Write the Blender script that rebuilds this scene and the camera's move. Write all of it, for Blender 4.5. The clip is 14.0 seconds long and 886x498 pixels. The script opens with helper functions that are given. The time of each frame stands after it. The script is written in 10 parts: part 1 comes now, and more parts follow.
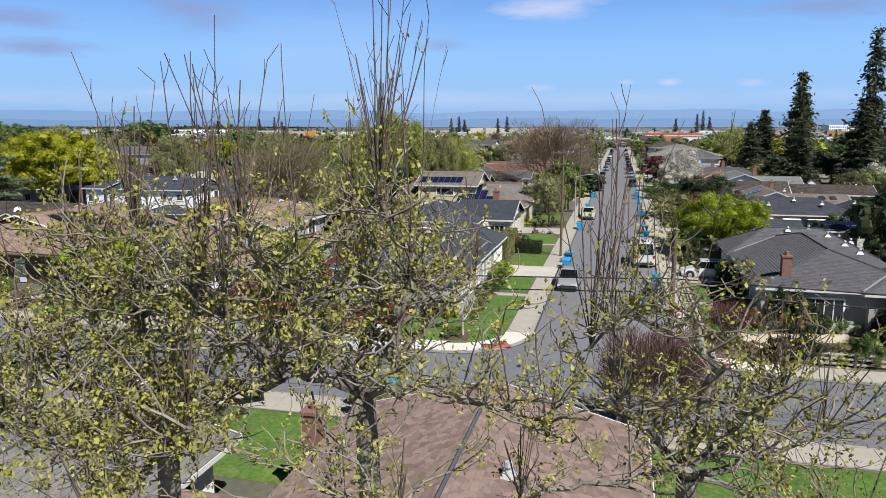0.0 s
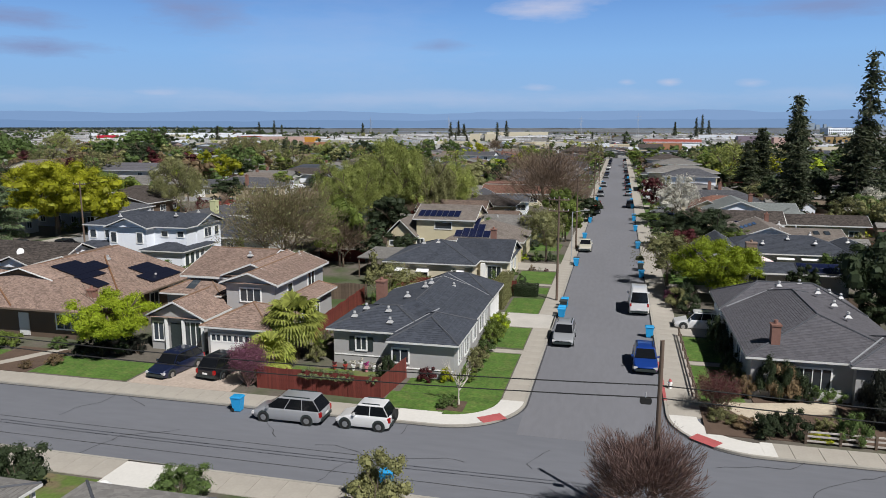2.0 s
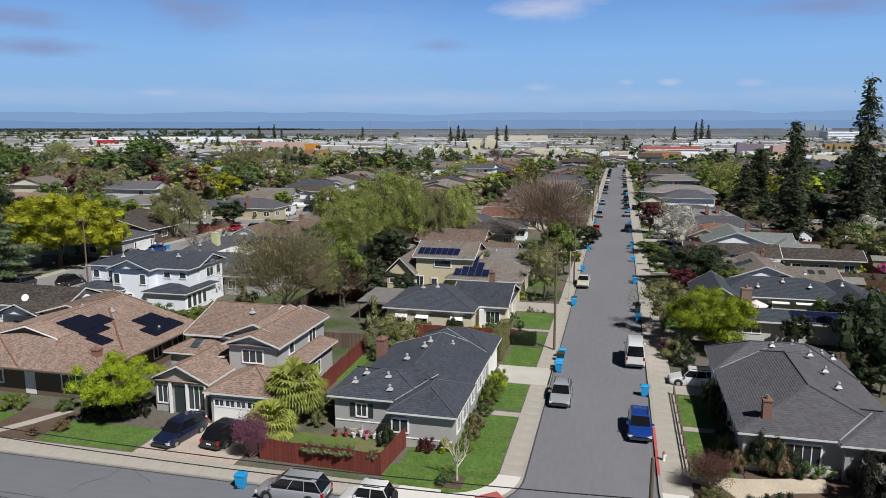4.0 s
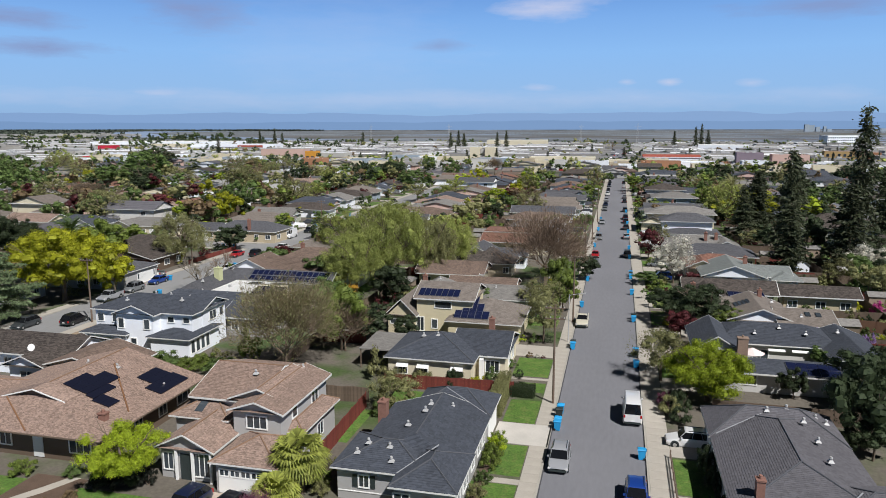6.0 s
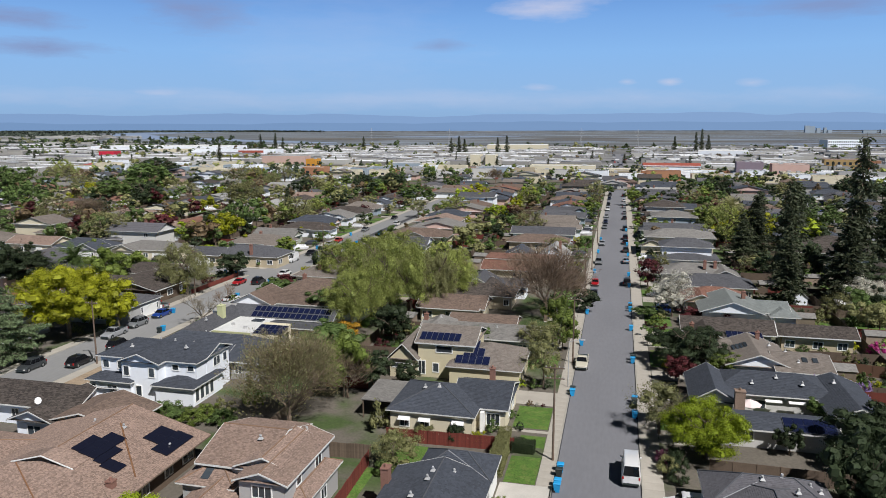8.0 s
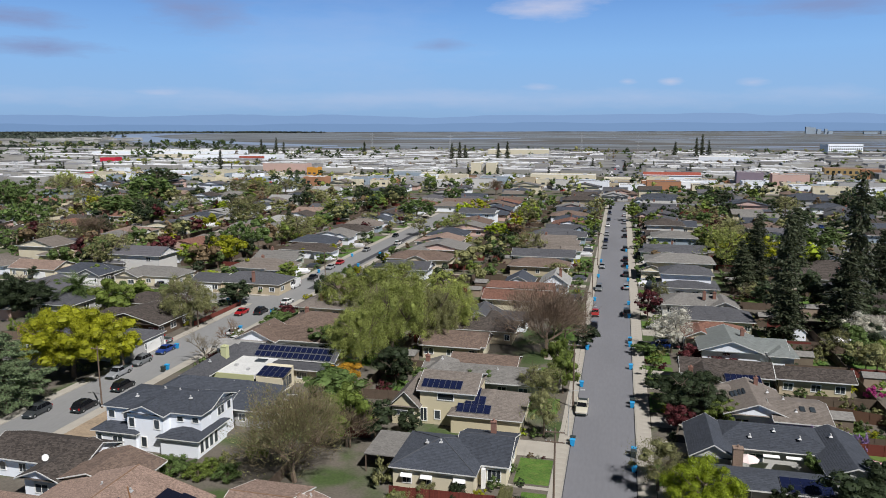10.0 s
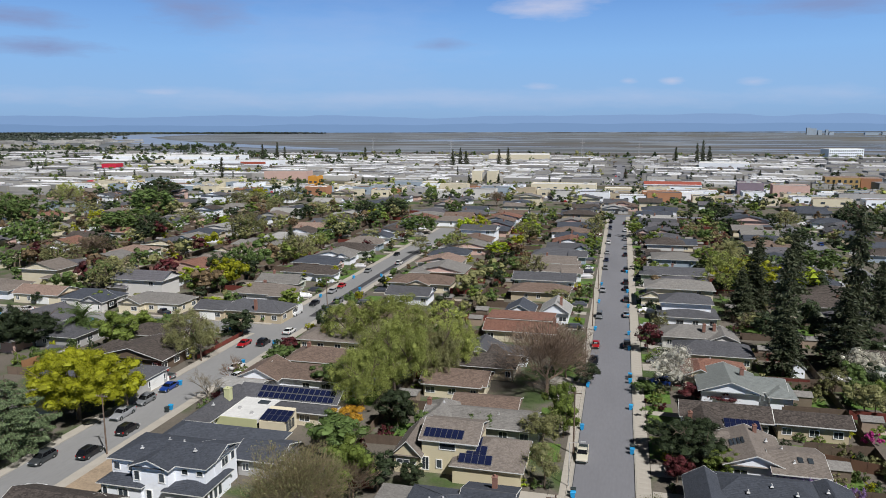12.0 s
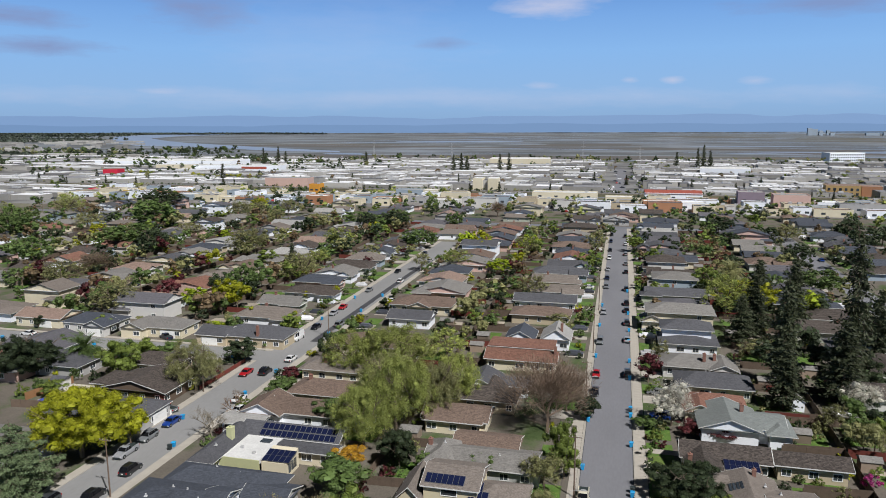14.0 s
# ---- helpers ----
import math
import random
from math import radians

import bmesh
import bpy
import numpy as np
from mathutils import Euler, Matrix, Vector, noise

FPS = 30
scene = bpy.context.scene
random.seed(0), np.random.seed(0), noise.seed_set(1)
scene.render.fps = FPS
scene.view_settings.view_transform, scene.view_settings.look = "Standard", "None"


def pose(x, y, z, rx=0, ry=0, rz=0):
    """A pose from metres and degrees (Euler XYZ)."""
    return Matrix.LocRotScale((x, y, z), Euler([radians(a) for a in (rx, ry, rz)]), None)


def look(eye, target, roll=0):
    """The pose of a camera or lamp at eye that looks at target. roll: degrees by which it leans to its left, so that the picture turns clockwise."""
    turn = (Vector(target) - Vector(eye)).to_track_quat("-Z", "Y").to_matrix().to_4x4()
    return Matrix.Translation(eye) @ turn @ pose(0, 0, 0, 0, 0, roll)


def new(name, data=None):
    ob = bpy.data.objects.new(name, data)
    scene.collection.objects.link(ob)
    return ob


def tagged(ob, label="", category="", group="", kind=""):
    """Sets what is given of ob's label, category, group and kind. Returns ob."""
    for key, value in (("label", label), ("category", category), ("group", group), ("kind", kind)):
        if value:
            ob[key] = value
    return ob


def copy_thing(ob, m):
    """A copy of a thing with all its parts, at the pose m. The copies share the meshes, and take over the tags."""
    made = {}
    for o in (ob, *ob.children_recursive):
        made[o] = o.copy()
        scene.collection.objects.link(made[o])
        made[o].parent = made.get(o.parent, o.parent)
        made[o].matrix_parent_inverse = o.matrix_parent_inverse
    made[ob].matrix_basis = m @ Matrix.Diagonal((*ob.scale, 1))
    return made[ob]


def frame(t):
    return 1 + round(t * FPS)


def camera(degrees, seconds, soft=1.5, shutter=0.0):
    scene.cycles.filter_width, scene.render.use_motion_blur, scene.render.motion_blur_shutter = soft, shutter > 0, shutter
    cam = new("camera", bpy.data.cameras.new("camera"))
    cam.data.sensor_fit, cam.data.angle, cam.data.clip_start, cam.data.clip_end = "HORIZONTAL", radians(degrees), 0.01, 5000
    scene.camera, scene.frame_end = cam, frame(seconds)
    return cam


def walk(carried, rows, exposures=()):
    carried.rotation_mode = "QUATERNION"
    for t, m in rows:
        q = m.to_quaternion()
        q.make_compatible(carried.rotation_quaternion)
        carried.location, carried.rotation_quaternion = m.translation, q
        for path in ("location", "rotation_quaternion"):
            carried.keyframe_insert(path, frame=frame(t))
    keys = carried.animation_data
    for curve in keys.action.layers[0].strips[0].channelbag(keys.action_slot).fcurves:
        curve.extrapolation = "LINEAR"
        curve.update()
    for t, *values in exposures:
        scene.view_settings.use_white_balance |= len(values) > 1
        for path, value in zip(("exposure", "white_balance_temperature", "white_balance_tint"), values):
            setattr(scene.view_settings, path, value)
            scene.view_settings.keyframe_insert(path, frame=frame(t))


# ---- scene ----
# a drone rising straight up over the near lots, looking along the street
cam = camera(63.4, 14.0, soft=0.9)
PATH = [
    (0, -0.18, 0.131, 13.929, 80.279, 0.059, 13.75),
    (0.5, -0.092, 0.092, 15.065, 80.278, 0.063, 13.743),
    (1, -0.014, 0.053, 16.283, 80.278, 0.066, 13.736),
    (1.5, 0.054, 0.015, 17.566, 80.278, 0.069, 13.731),
    (2, 0.112, -0.024, 18.901, 80.278, 0.072, 13.728),
    (2.5, 0.161, -0.061, 20.278, 80.278, 0.076, 13.725),
    (3, 0.201, -0.098, 21.691, 80.278, 0.079, 13.724),
    (4.25, 0.264, -0.187, 25.366, 80.279, 0.088, 13.726),
    (5.5, 0.281, -0.264, 29.244, 80.278, 0.097, 13.736),
    (6, 0.276, -0.29, 30.859, 80.276, 0.101, 13.741),
    (6.5, 0.265, -0.312, 32.515, 80.275, 0.105, 13.748),
    (7, 0.249, -0.329, 34.214, 80.273, 0.109, 13.756),
    (7.5, 0.228, -0.34, 35.958, 80.27, 0.113, 13.764),
    (8, 0.202, -0.345, 37.747, 80.267, 0.117, 13.774),
    (9.25, 0.119, -0.32, 42.414, 80.254, 0.127, 13.801),
    (10.5, 0.017, -0.227, 47.307, 80.236, 0.138, 13.833),
    (11, -0.028, -0.167, 49.302, 80.227, 0.143, 13.847),
    (11.5, -0.075, -0.09, 51.301, 80.216, 0.147, 13.861),
    (12, -0.123, 0.004, 53.289, 80.204, 0.152, 13.877),
    (12.5, -0.171, 0.118, 55.247, 80.191, 0.156, 13.892),
    (13, -0.22, 0.253, 57.156, 80.176, 0.161, 13.909),
    (13.5, -0.269, 0.41, 58.992, 80.16, 0.166, 13.926),
    (14, -0.318, 0.593, 60.727, 80.142, 0.171, 13.943),
]
# the clip's camera stops down a little as the near branches leave the view
walk(cam, [(t, pose(*row)) for t, *row in PATH],
     exposures=((0.0, 0.36), (0.5, 0.38), (1.0, 0.2), (1.5, 0.06), (3.0, 0.03), (5.5, 0.13), (6.5, 0.18), (8.0, 0.1), (11.0, 0.08), (14.0, 0.08)))

# ---- light: clear spring sky, sun high behind the camera's right shoulder ----
SUN_ELEV, SUN_X, SUN_Y = 50.0, 0.74, -0.67
world = bpy.data.worlds.new("sky")
scene.world = world
world.use_nodes = True
wn, wl = world.node_tree.nodes, world.node_tree.links
wn.clear()
sky = wn.new("ShaderNodeTexSky")
sky.sky_type, sky.sun_disc = "NISHITA", False
sky.sun_elevation, sky.sun_rotation = radians(SUN_ELEV), math.atan2(SUN_X, SUN_Y)
sky.air_density, sky.dust_density, sky.ozone_density, sky.altitude = 0.85, 0.2, 2.0, 40
geo = wn.new("ShaderNodeTexCoord")
sep = wn.new("ShaderNodeSeparateXYZ")
wl.new(geo.outputs["Generated"], sep.inputs[0])


def wmath(op, a, b=None, c=None):
    n = wn.new("ShaderNodeMath")
    n.operation = op
    for k, v in enumerate((a, b, c)):
        if v is None:
            continue
        if isinstance(v, (int, float)):
            n.inputs[k].default_value = v
        else:
            wl.new(v, n.inputs[k])
    return n.outputs[0]


# thin high cloud: noise stretched along the horizon, thicker in a few banks
azim = wmath("ARCTAN2", sep.outputs[0], sep.outputs[1])
elev = wmath("ARCSINE", sep.outputs[2])
comb = wn.new("ShaderNodeCombineXYZ")
wl.new(wmath("MULTIPLY", azim, 9.0), comb.inputs[0])
wl.new(wmath("MULTIPLY", elev, 38.0), comb.inputs[1])
cn = wn.new("ShaderNodeTexNoise")
cn.inputs["Scale"].default_value, cn.inputs["Detail"].default_value, cn.inputs["Roughness"].default_value = 1.0, 6.0, 0.62
wl.new(comb.outputs[0], cn.inputs["Vector"])


def bank(az, el, wa, we, gain):
    """A cloud bank round a direction, in degrees."""
    u = wmath("DIVIDE", wmath("SUBTRACT", azim, radians(az)), radians(wa))
    v = wmath("DIVIDE", wmath("SUBTRACT", elev, radians(el)), radians(we))
    r = wmath("SQRT", wmath("ADD", wmath("MULTIPLY", u, u), wmath("MULTIPLY", v, v)))
    edge = wmath("ADD", wmath("SUBTRACT", 1.0, r), wmath("MULTIPLY", wmath("SUBTRACT", cn.outputs["Fac"], 0.5), 2.2))
    return wmath("MULTIPLY", wmath("MINIMUM", wmath("MAXIMUM", edge, 0.0), 1.0), gain)


banks, greys = None, None
for az, el, wa, we, gain in ((-5.5, 8.8, 5.2, 1.0, 0.75), (-1.5, 9.9, 6.0, 0.7, 0.55), (-44.5, 7.2, 5.5, 0.75, 0.42), (-42.5, 5.3, 6.0, 0.7, 0.42), (-32.0, 8.2, 4.5, 1.8, 0.36),
                             (13.5, 8.0, 7.0, 0.9, 0.34), (3.4, 3.2, 1.1, 0.42, 0.65), (0.3, 3.25, 0.9, 0.26, 0.5), (9.0, 3.0, 1.3, 0.36, 0.42), (-35.0, 2.4, 2.2, 0.3, 0.42),
                             (-6.3, 2.9, 1.5, 0.34, 0.42), (-14.0, 6.1, 2.6, 0.6, 0.26), (-14.0, 2.0, 48.0, 0.9, 0.26), (19.0, 3.0, 1.8, 0.45, 0.4), (-22.0, 6.2, 11.0, 5.0, 0.13)):
    b = bank(az, el, wa, we, gain)
    if gain in (0.42, 0.36, 0.34, 0.26) and el > 4:
        greys = b if greys is None else wmath("MAXIMUM", greys, b)
    else:
        banks = b if banks is None else wmath("MAXIMUM", banks, b)
# clear blue down to the horizon, as over open water
low = wmath("MINIMUM", wmath("MAXIMUM", wmath("DIVIDE", wmath("SUBTRACT", radians(13.5), elev), radians(3.0)), 0.0), 1.0)
rise = wmath("MINIMUM", wmath("MAXIMUM", wmath("DIVIDE", elev, radians(10.0)), 0.0), 1.0)
blue = wn.new("ShaderNodeValToRGB")
blue.color_ramp.elements[0].position, blue.color_ramp.elements[0].color = 0.0, (0.21, 0.344, 0.55, 1)
blue.color_ramp.elements[1].position, blue.color_ramp.elements[1].color = 1.0, (0.12, 0.269, 0.592, 1)
for pos, col in ((0.22, (0.24, 0.404, 0.65, 1)), (0.55, (0.211, 0.404, 0.712, 1)), (0.8, (0.165, 0.341, 0.67, 1))):
    blue.color_ramp.elements.new(pos).color = col
wl.new(rise, blue.inputs[0])
scaled = wn.new("ShaderNodeVectorMath")
scaled.operation = "SCALE"
scaled.inputs["Scale"].default_value = 1.2 / 0.05
wl.new(blue.outputs[0], scaled.inputs[0])
mixh = wn.new("ShaderNodeMixRGB")
wl.new(wmath("MULTIPLY", low, 0.92), mixh.inputs[0])
high = wn.new("ShaderNodeVectorMath")
high.operation = "SCALE"
high.inputs["Scale"].default_value = 0.24
wl.new(sky.outputs[0], high.inputs[0])
wl.new(high.outputs[0], mixh.inputs[1])
wl.new(scaled.outputs[0], mixh.inputs[2])
mixc = wn.new("ShaderNodeMixRGB")
wl.new(banks, mixc.inputs[0])
wl.new(mixh.outputs[0], mixc.inputs[1])
mixc.inputs[2].default_value = (11.2, 11.6, 14.6, 1)
mixg = wn.new("ShaderNodeMixRGB")
wl.new(wmath("MULTIPLY", greys, 1.9), mixg.inputs[0])
wl.new(mixc.outputs[0], mixg.inputs[1])
mixg.inputs[2].default_value = (4.4, 5.4, 9.4, 1)
bg = wn.new("ShaderNodeBackground")
bg.inputs["Strength"].default_value = 0.05
wl.new(mixg.outputs[0], bg.inputs["Color"])
wo = wn.new("ShaderNodeOutputWorld")
wl.new(bg.outputs[0], wo.inputs["Surface"])

sun = new("sun", bpy.data.lights.new("sun", "SUN"))
sun.data.energy, sun.data.angle, sun.data.color = 5.0, radians(0.5), (1.0, 0.98, 0.962)
ce = math.cos(radians(SUN_ELEV))
sun.matrix_world = look((0, 0, 0), (-SUN_X * ce, -SUN_Y * ce, -math.sin(radians(SUN_ELEV))))

# ---- materials ----
def mat(name, rgb, rough=0.85, metal=0.0, coarse=(0.4, 0.25), fine=(9.0, 0.25), bump=0.0, rand=0.0, second=None, tint=0.0, spec=0.4, squash=None):
    """A procedural surface: base colour, mottling at two scales (scale, amount), bump, and a shift per object or per piece. second: (colour, noise scale, threshold) a second colour in patches."""
    m = bpy.data.materials.new(name)
    m.use_nodes = True
    n, l = m.node_tree.nodes, m.node_tree.links
    b = n["Principled BSDF"]
    b.inputs["Roughness"].default_value, b.inputs["Metallic"].default_value = rough, metal
    b.inputs["Specular IOR Level"].default_value = spec
    tc = n.new("ShaderNodeTexCoord")
    vec = tc.outputs["Object"]
    if squash:
        mp = n.new("ShaderNodeMapping")
        mp.inputs["Scale"].default_value = squash
        l.new(vec, mp.inputs[0])
        vec = mp.outputs[0]

    def noise_at(scale, detail):
        t = n.new("ShaderNodeTexNoise")
        t.inputs["Scale"].default_value, t.inputs["Detail"].default_value = scale, detail
        l.new(vec, t.inputs["Vector"])
        return t.outputs["Fac"]

    def calc(op, a, c):
        t = n.new("ShaderNodeMath")
        t.operation = op
        for k, v in enumerate((a, c)):
            if isinstance(v, (int, float)):
                t.inputs[k].default_value = v
            else:
                l.new(v, t.inputs[k])
        return t.outputs[0]

    nc, nf = noise_at(coarse[0], 3), noise_at(fine[0], 4)
    value = calc("ADD", calc("MULTIPLY", calc("SUBTRACT", nc, 0.5), 2 * coarse[1]), 1.0)
    value = calc("ADD", value, calc("MULTIPLY", calc("SUBTRACT", nf, 0.5), 2 * fine[1]))
    info = n.new("ShaderNodeObjectInfo")
    if rand:
        value = calc("ADD", value, calc("MULTIPLY", calc("SUBTRACT", info.outputs["Random"], 0.5), 2 * rand))
    if tint:
        isl = n.new("ShaderNodeNewGeometry")
        value = calc("ADD", value, calc("MULTIPLY", calc("SUBTRACT", isl.outputs["Random Per Island"], 0.5), 2 * tint))
    base = n.new("ShaderNodeRGB")
    base.outputs[0].default_value = (*rgb, 1)
    col = base.outputs[0]
    if second:
        mx = n.new("ShaderNodeMixRGB")
        ramp = n.new("ShaderNodeMapRange")
        ramp.inputs["From Min"].default_value, ramp.inputs["From Max"].default_value = second[2] - 0.06, second[2] + 0.06
        l.new(noise_at(second[1], 4), ramp.inputs["Value"])
        l.new(ramp.outputs[0], mx.inputs[0])
        l.new(col, mx.inputs[1])
        mx.inputs[2].default_value = (*second[0], 1)
        col = mx.outputs[0]
    sc = n.new("ShaderNodeVectorMath")
    sc.operation = "SCALE"
    l.new(col, sc.inputs[0])
    l.new(value, sc.inputs["Scale"])
    l.new(sc.outputs[0], b.inputs["Base Color"])
    if bump:
        bp = n.new("ShaderNodeBump")
        bp.inputs["Strength"].default_value, bp.inputs["Distance"].default_value = min(1.0, bump), 0.05
        l.new(nf, bp.inputs["Height"])
        l.new(bp.outputs[0], b.inputs["Normal"])
    return m


def leaf_mat(name, rgb, rand=0.22):
    """Leaves: each one its own shade, some light passing through."""
    m = mat(name, rgb, 0.6, coarse=(0.5, 0.22), fine=(4.0, 0.18), rand=rand, tint=0.36, spec=0.25)
    n, l = m.node_tree.nodes, m.node_tree.links
    b = n["Principled BSDF"]
    tr = n.new("ShaderNodeBsdfTranslucent")
    src = b.inputs["Base Color"].links[0].from_socket
    l.new(src, tr.inputs["Color"])
    mx = n.new("ShaderNodeMixShader")
    mx.inputs[0].default_value = 0.26
    l.new(b.outputs[0], mx.inputs[1])
    l.new(tr.outputs[0], mx.inputs[2])
    l.new(mx.outputs[0], n["Material Output"].inputs["Surface"])
    return m


# black surface that takes no light and glows in one even colour
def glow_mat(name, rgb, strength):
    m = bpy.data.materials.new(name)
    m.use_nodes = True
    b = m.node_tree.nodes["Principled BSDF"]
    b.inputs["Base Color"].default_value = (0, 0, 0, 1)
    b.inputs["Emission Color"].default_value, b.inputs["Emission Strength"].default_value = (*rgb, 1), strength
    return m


ASPHALT = mat("asphalt", (0.168, 0.17, 0.186), 0.9, coarse=(0.12, 0.16), fine=(2.5, 0.12), bump=0.15, squash=(1, 0.25, 1))
ASPHALT3 = mat("pale_asphalt", (0.225, 0.225, 0.225), 0.9, coarse=(0.12, 0.16), fine=(2.5, 0.12), bump=0.15, squash=(1, 0.25, 1))
ASPHALT2 = mat("asphalt_cross", (0.15, 0.156, 0.175), 0.9, coarse=(0.1, 0.16), fine=(2.0, 0.12), bump=0.15, squash=(0.25, 1, 1))
TAR = mat("tar", (0.06, 0.06, 0.065), 0.7)
CONCRETE = mat("concrete", (0.37, 0.34, 0.295), 0.9, coarse=(0.5, 0.16), fine=(6, 0.1), bump=0.1)
KERB = mat("kerb_concrete", (0.34, 0.32, 0.28), 0.9, coarse=(0.6, 0.2), fine=(6, 0.15))
NEWCONC = mat("new_concrete", (0.62, 0.6, 0.56), 0.85, coarse=(0.4, 0.08), fine=(5, 0.08))
REDPAD = mat("red_tactile", (0.42, 0.1, 0.1), 0.8)
PAVER = mat("brick_paver", (0.40, 0.33, 0.275), 0.9, coarse=(0.7, 0.2), fine=(5, 0.3), tint=0.2)
GRASS = mat("lawn_grass", (0.072, 0.14, 0.022), 0.95, coarse=(0.5, 0.4), fine=(5, 0.75), bump=1.0, second=((0.10, 0.15, 0.032), 1.3, 0.56))
GRASS2 = mat("rough_grass", (0.10, 0.15, 0.03), 0.95, coarse=(0.5, 0.3), fine=(5, 0.4), bump=0.8, second=((0.16, 0.13, 0.07), 0.4, 0.55))
YARD = mat("yard_soil", (0.12, 0.105, 0.086), 0.95, coarse=(0.15, 0.3), fine=(3, 0.35), bump=0.6, second=((0.055, 0.085, 0.025), 0.09, 0.56))
MULCH = mat("bark_mulch", (0.105, 0.07, 0.05), 0.95, coarse=(1, 0.3), fine=(12, 0.5), bump=0.8)
GROUND = mat("earth", (0.16, 0.15, 0.11), 0.95, coarse=(0.01, 0.3), fine=(0.4, 0.3), second=((0.08, 0.10, 0.04), 0.02, 0.5))
GRAVELLOT = mat("yard_concrete", (0.2, 0.198, 0.195), 0.9, coarse=(0.03, 0.3), fine=(0.5, 0.2), second=((0.11, 0.11, 0.11), 0.02, 0.5))
WHITE = mat("white_paint", (0.80, 0.80, 0.78), 0.6, coarse=(0.6, 0.05), fine=(8, 0.04))
TRIM = mat("white_trim", (0.62, 0.62, 0.60), 0.6, coarse=(0.8, 0.08), fine=(8, 0.05))
CARGLASS = mat("tinted_car_glass", (0.008, 0.009, 0.011), 0.08, coarse=(0.5, 0.2), fine=(3, 0.1), spec=0.35)
PANE = mat("window_glass", (0.045, 0.055, 0.065), 0.06, coarse=(0.5, 0.3), fine=(3, 0.2), spec=0.7, rand=0.4)
SOLAR = mat("solar_cell", (0.008, 0.009, 0.02), 0.35, coarse=(0.5, 0.2), fine=(4, 0.15), spec=0.6)
SOLARB = mat("solar_cell_blue", (0.009, 0.013, 0.042), 0.25, coarse=(0.5, 0.2), fine=(4, 0.2), spec=0.6)
STEEL = mat("steel", (0.5, 0.5, 0.5), 0.4, 0.9)
GREYMETAL = mat("vent_metal", (0.48, 0.48, 0.48), 0.6, 0.3)
BRICK = mat("brick", (0.21, 0.11, 0.085), 0.9, coarse=(1.5, 0.2), fine=(14, 0.3), tint=0.3)
WOODPOLE = mat("weathered_pole", (0.14, 0.1, 0.075), 0.9, coarse=(1, 0.2), fine=(10, 0.3), squash=(6, 6, 0.5))
REDFENCE = mat("red_stained_wood", (0.155, 0.035, 0.026), 0.8, coarse=(1, 0.2), fine=(9, 0.25), rand=0.18)
BROWNFENCE = mat("weathered_fence", (0.13, 0.095, 0.07), 0.9, coarse=(1, 0.25), fine=(9, 0.25), rand=0.2)
TYRE = mat("tyre_rubber", (0.018, 0.018, 0.018), 0.85)
BINBLUE = mat("blue_plastic", (0.02, 0.30, 0.62), 0.5, coarse=(2, 0.1), fine=(10, 0.05), rand=0.15)
BINDARK = mat("dark_plastic", (0.03, 0.04, 0.04), 0.5)
LIGHTRED = mat("tail_lamp", (0.35, 0.01, 0.01), 0.2)
LIGHTCLEAR = mat("head_lamp", (0.6, 0.6, 0.6), 0.15)
BARK = mat("bark", (0.13, 0.10, 0.075), 0.95, coarse=(1.5, 0.25), fine=(10, 0.3), bump=0.6)
PALEBARK = mat("pale_bark", (0.5, 0.46, 0.4), 0.9, coarse=(1.5, 0.2), fine=(10, 0.3))
TWIG = mat("twig", (0.21, 0.155, 0.115), 0.9, coarse=(0.6, 0.25), fine=(6, 0.2), tint=0.25)
TWIGGREY = mat("grey_twig", (0.21, 0.185, 0.145), 0.9, coarse=(0.6, 0.25), fine=(6, 0.2), tint=0.25)
TWIGPURPLE = mat("purple_twig", (0.16, 0.095, 0.085), 0.9, coarse=(0.6, 0.25), fine=(6, 0.2), tint=0.3)
LEAF = {
    "lime": leaf_mat("lime_leaves", (0.26, 0.33, 0.02)),
    "gold": leaf_mat("gold_green_leaves", (0.27, 0.28, 0.015)),
    "green": leaf_mat("green_leaves", (0.095, 0.142, 0.042)),
    "mid": leaf_mat("mid_green_leaves", (0.14, 0.185, 0.038)),
    "olive": leaf_mat("olive_leaves", (0.205, 0.205, 0.088)),
    "willow": leaf_mat("willow_leaves", (0.252, 0.285, 0.075)),
    "dark": leaf_mat("dark_leaves", (0.04, 0.057, 0.026)),
    "conifer": leaf_mat("conifer_needles", (0.062, 0.075, 0.04)),
    "maroon": leaf_mat("maroon_leaves", (0.09, 0.022, 0.025)),
    "brown": leaf_mat("brown_leaves", (0.19, 0.135, 0.075)),
    "white": leaf_mat("white_blossom", (0.50, 0.48, 0.41)),
    "rose": leaf_mat("rose_vine", (0.16, 0.19, 0.09)),
    "plum": leaf_mat("plum_leaves", (0.20, 0.075, 0.12)),
    "farwood": leaf_mat("far_wood_leaves", (0.065, 0.08, 0.062)),
    "pink": leaf_mat("pink_blossom", (0.42, 0.05, 0.22)),
    "lilac": leaf_mat("lilac_blossom", (0.33, 0.22, 0.45)),
    "orange": leaf_mat("orange_leaves", (0.36, 0.20, 0.02)),
    "palm": leaf_mat("palm_fronds", (0.30, 0.33, 0.07)),
    "sprout": leaf_mat("young_leaves", (0.33, 0.32, 0.075)),
    "haze": leaf_mat("twig_haze", (0.19, 0.155, 0.09)),
    "haze_purple": leaf_mat("purple_twig_haze", (0.17, 0.11, 0.095)),
    "haze_brown": leaf_mat("brown_twig_haze", (0.20, 0.145, 0.105)),
    "bluegreen": leaf_mat("blue_green_needles", (0.15, 0.20, 0.10)),
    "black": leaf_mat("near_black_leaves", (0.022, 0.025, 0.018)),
}


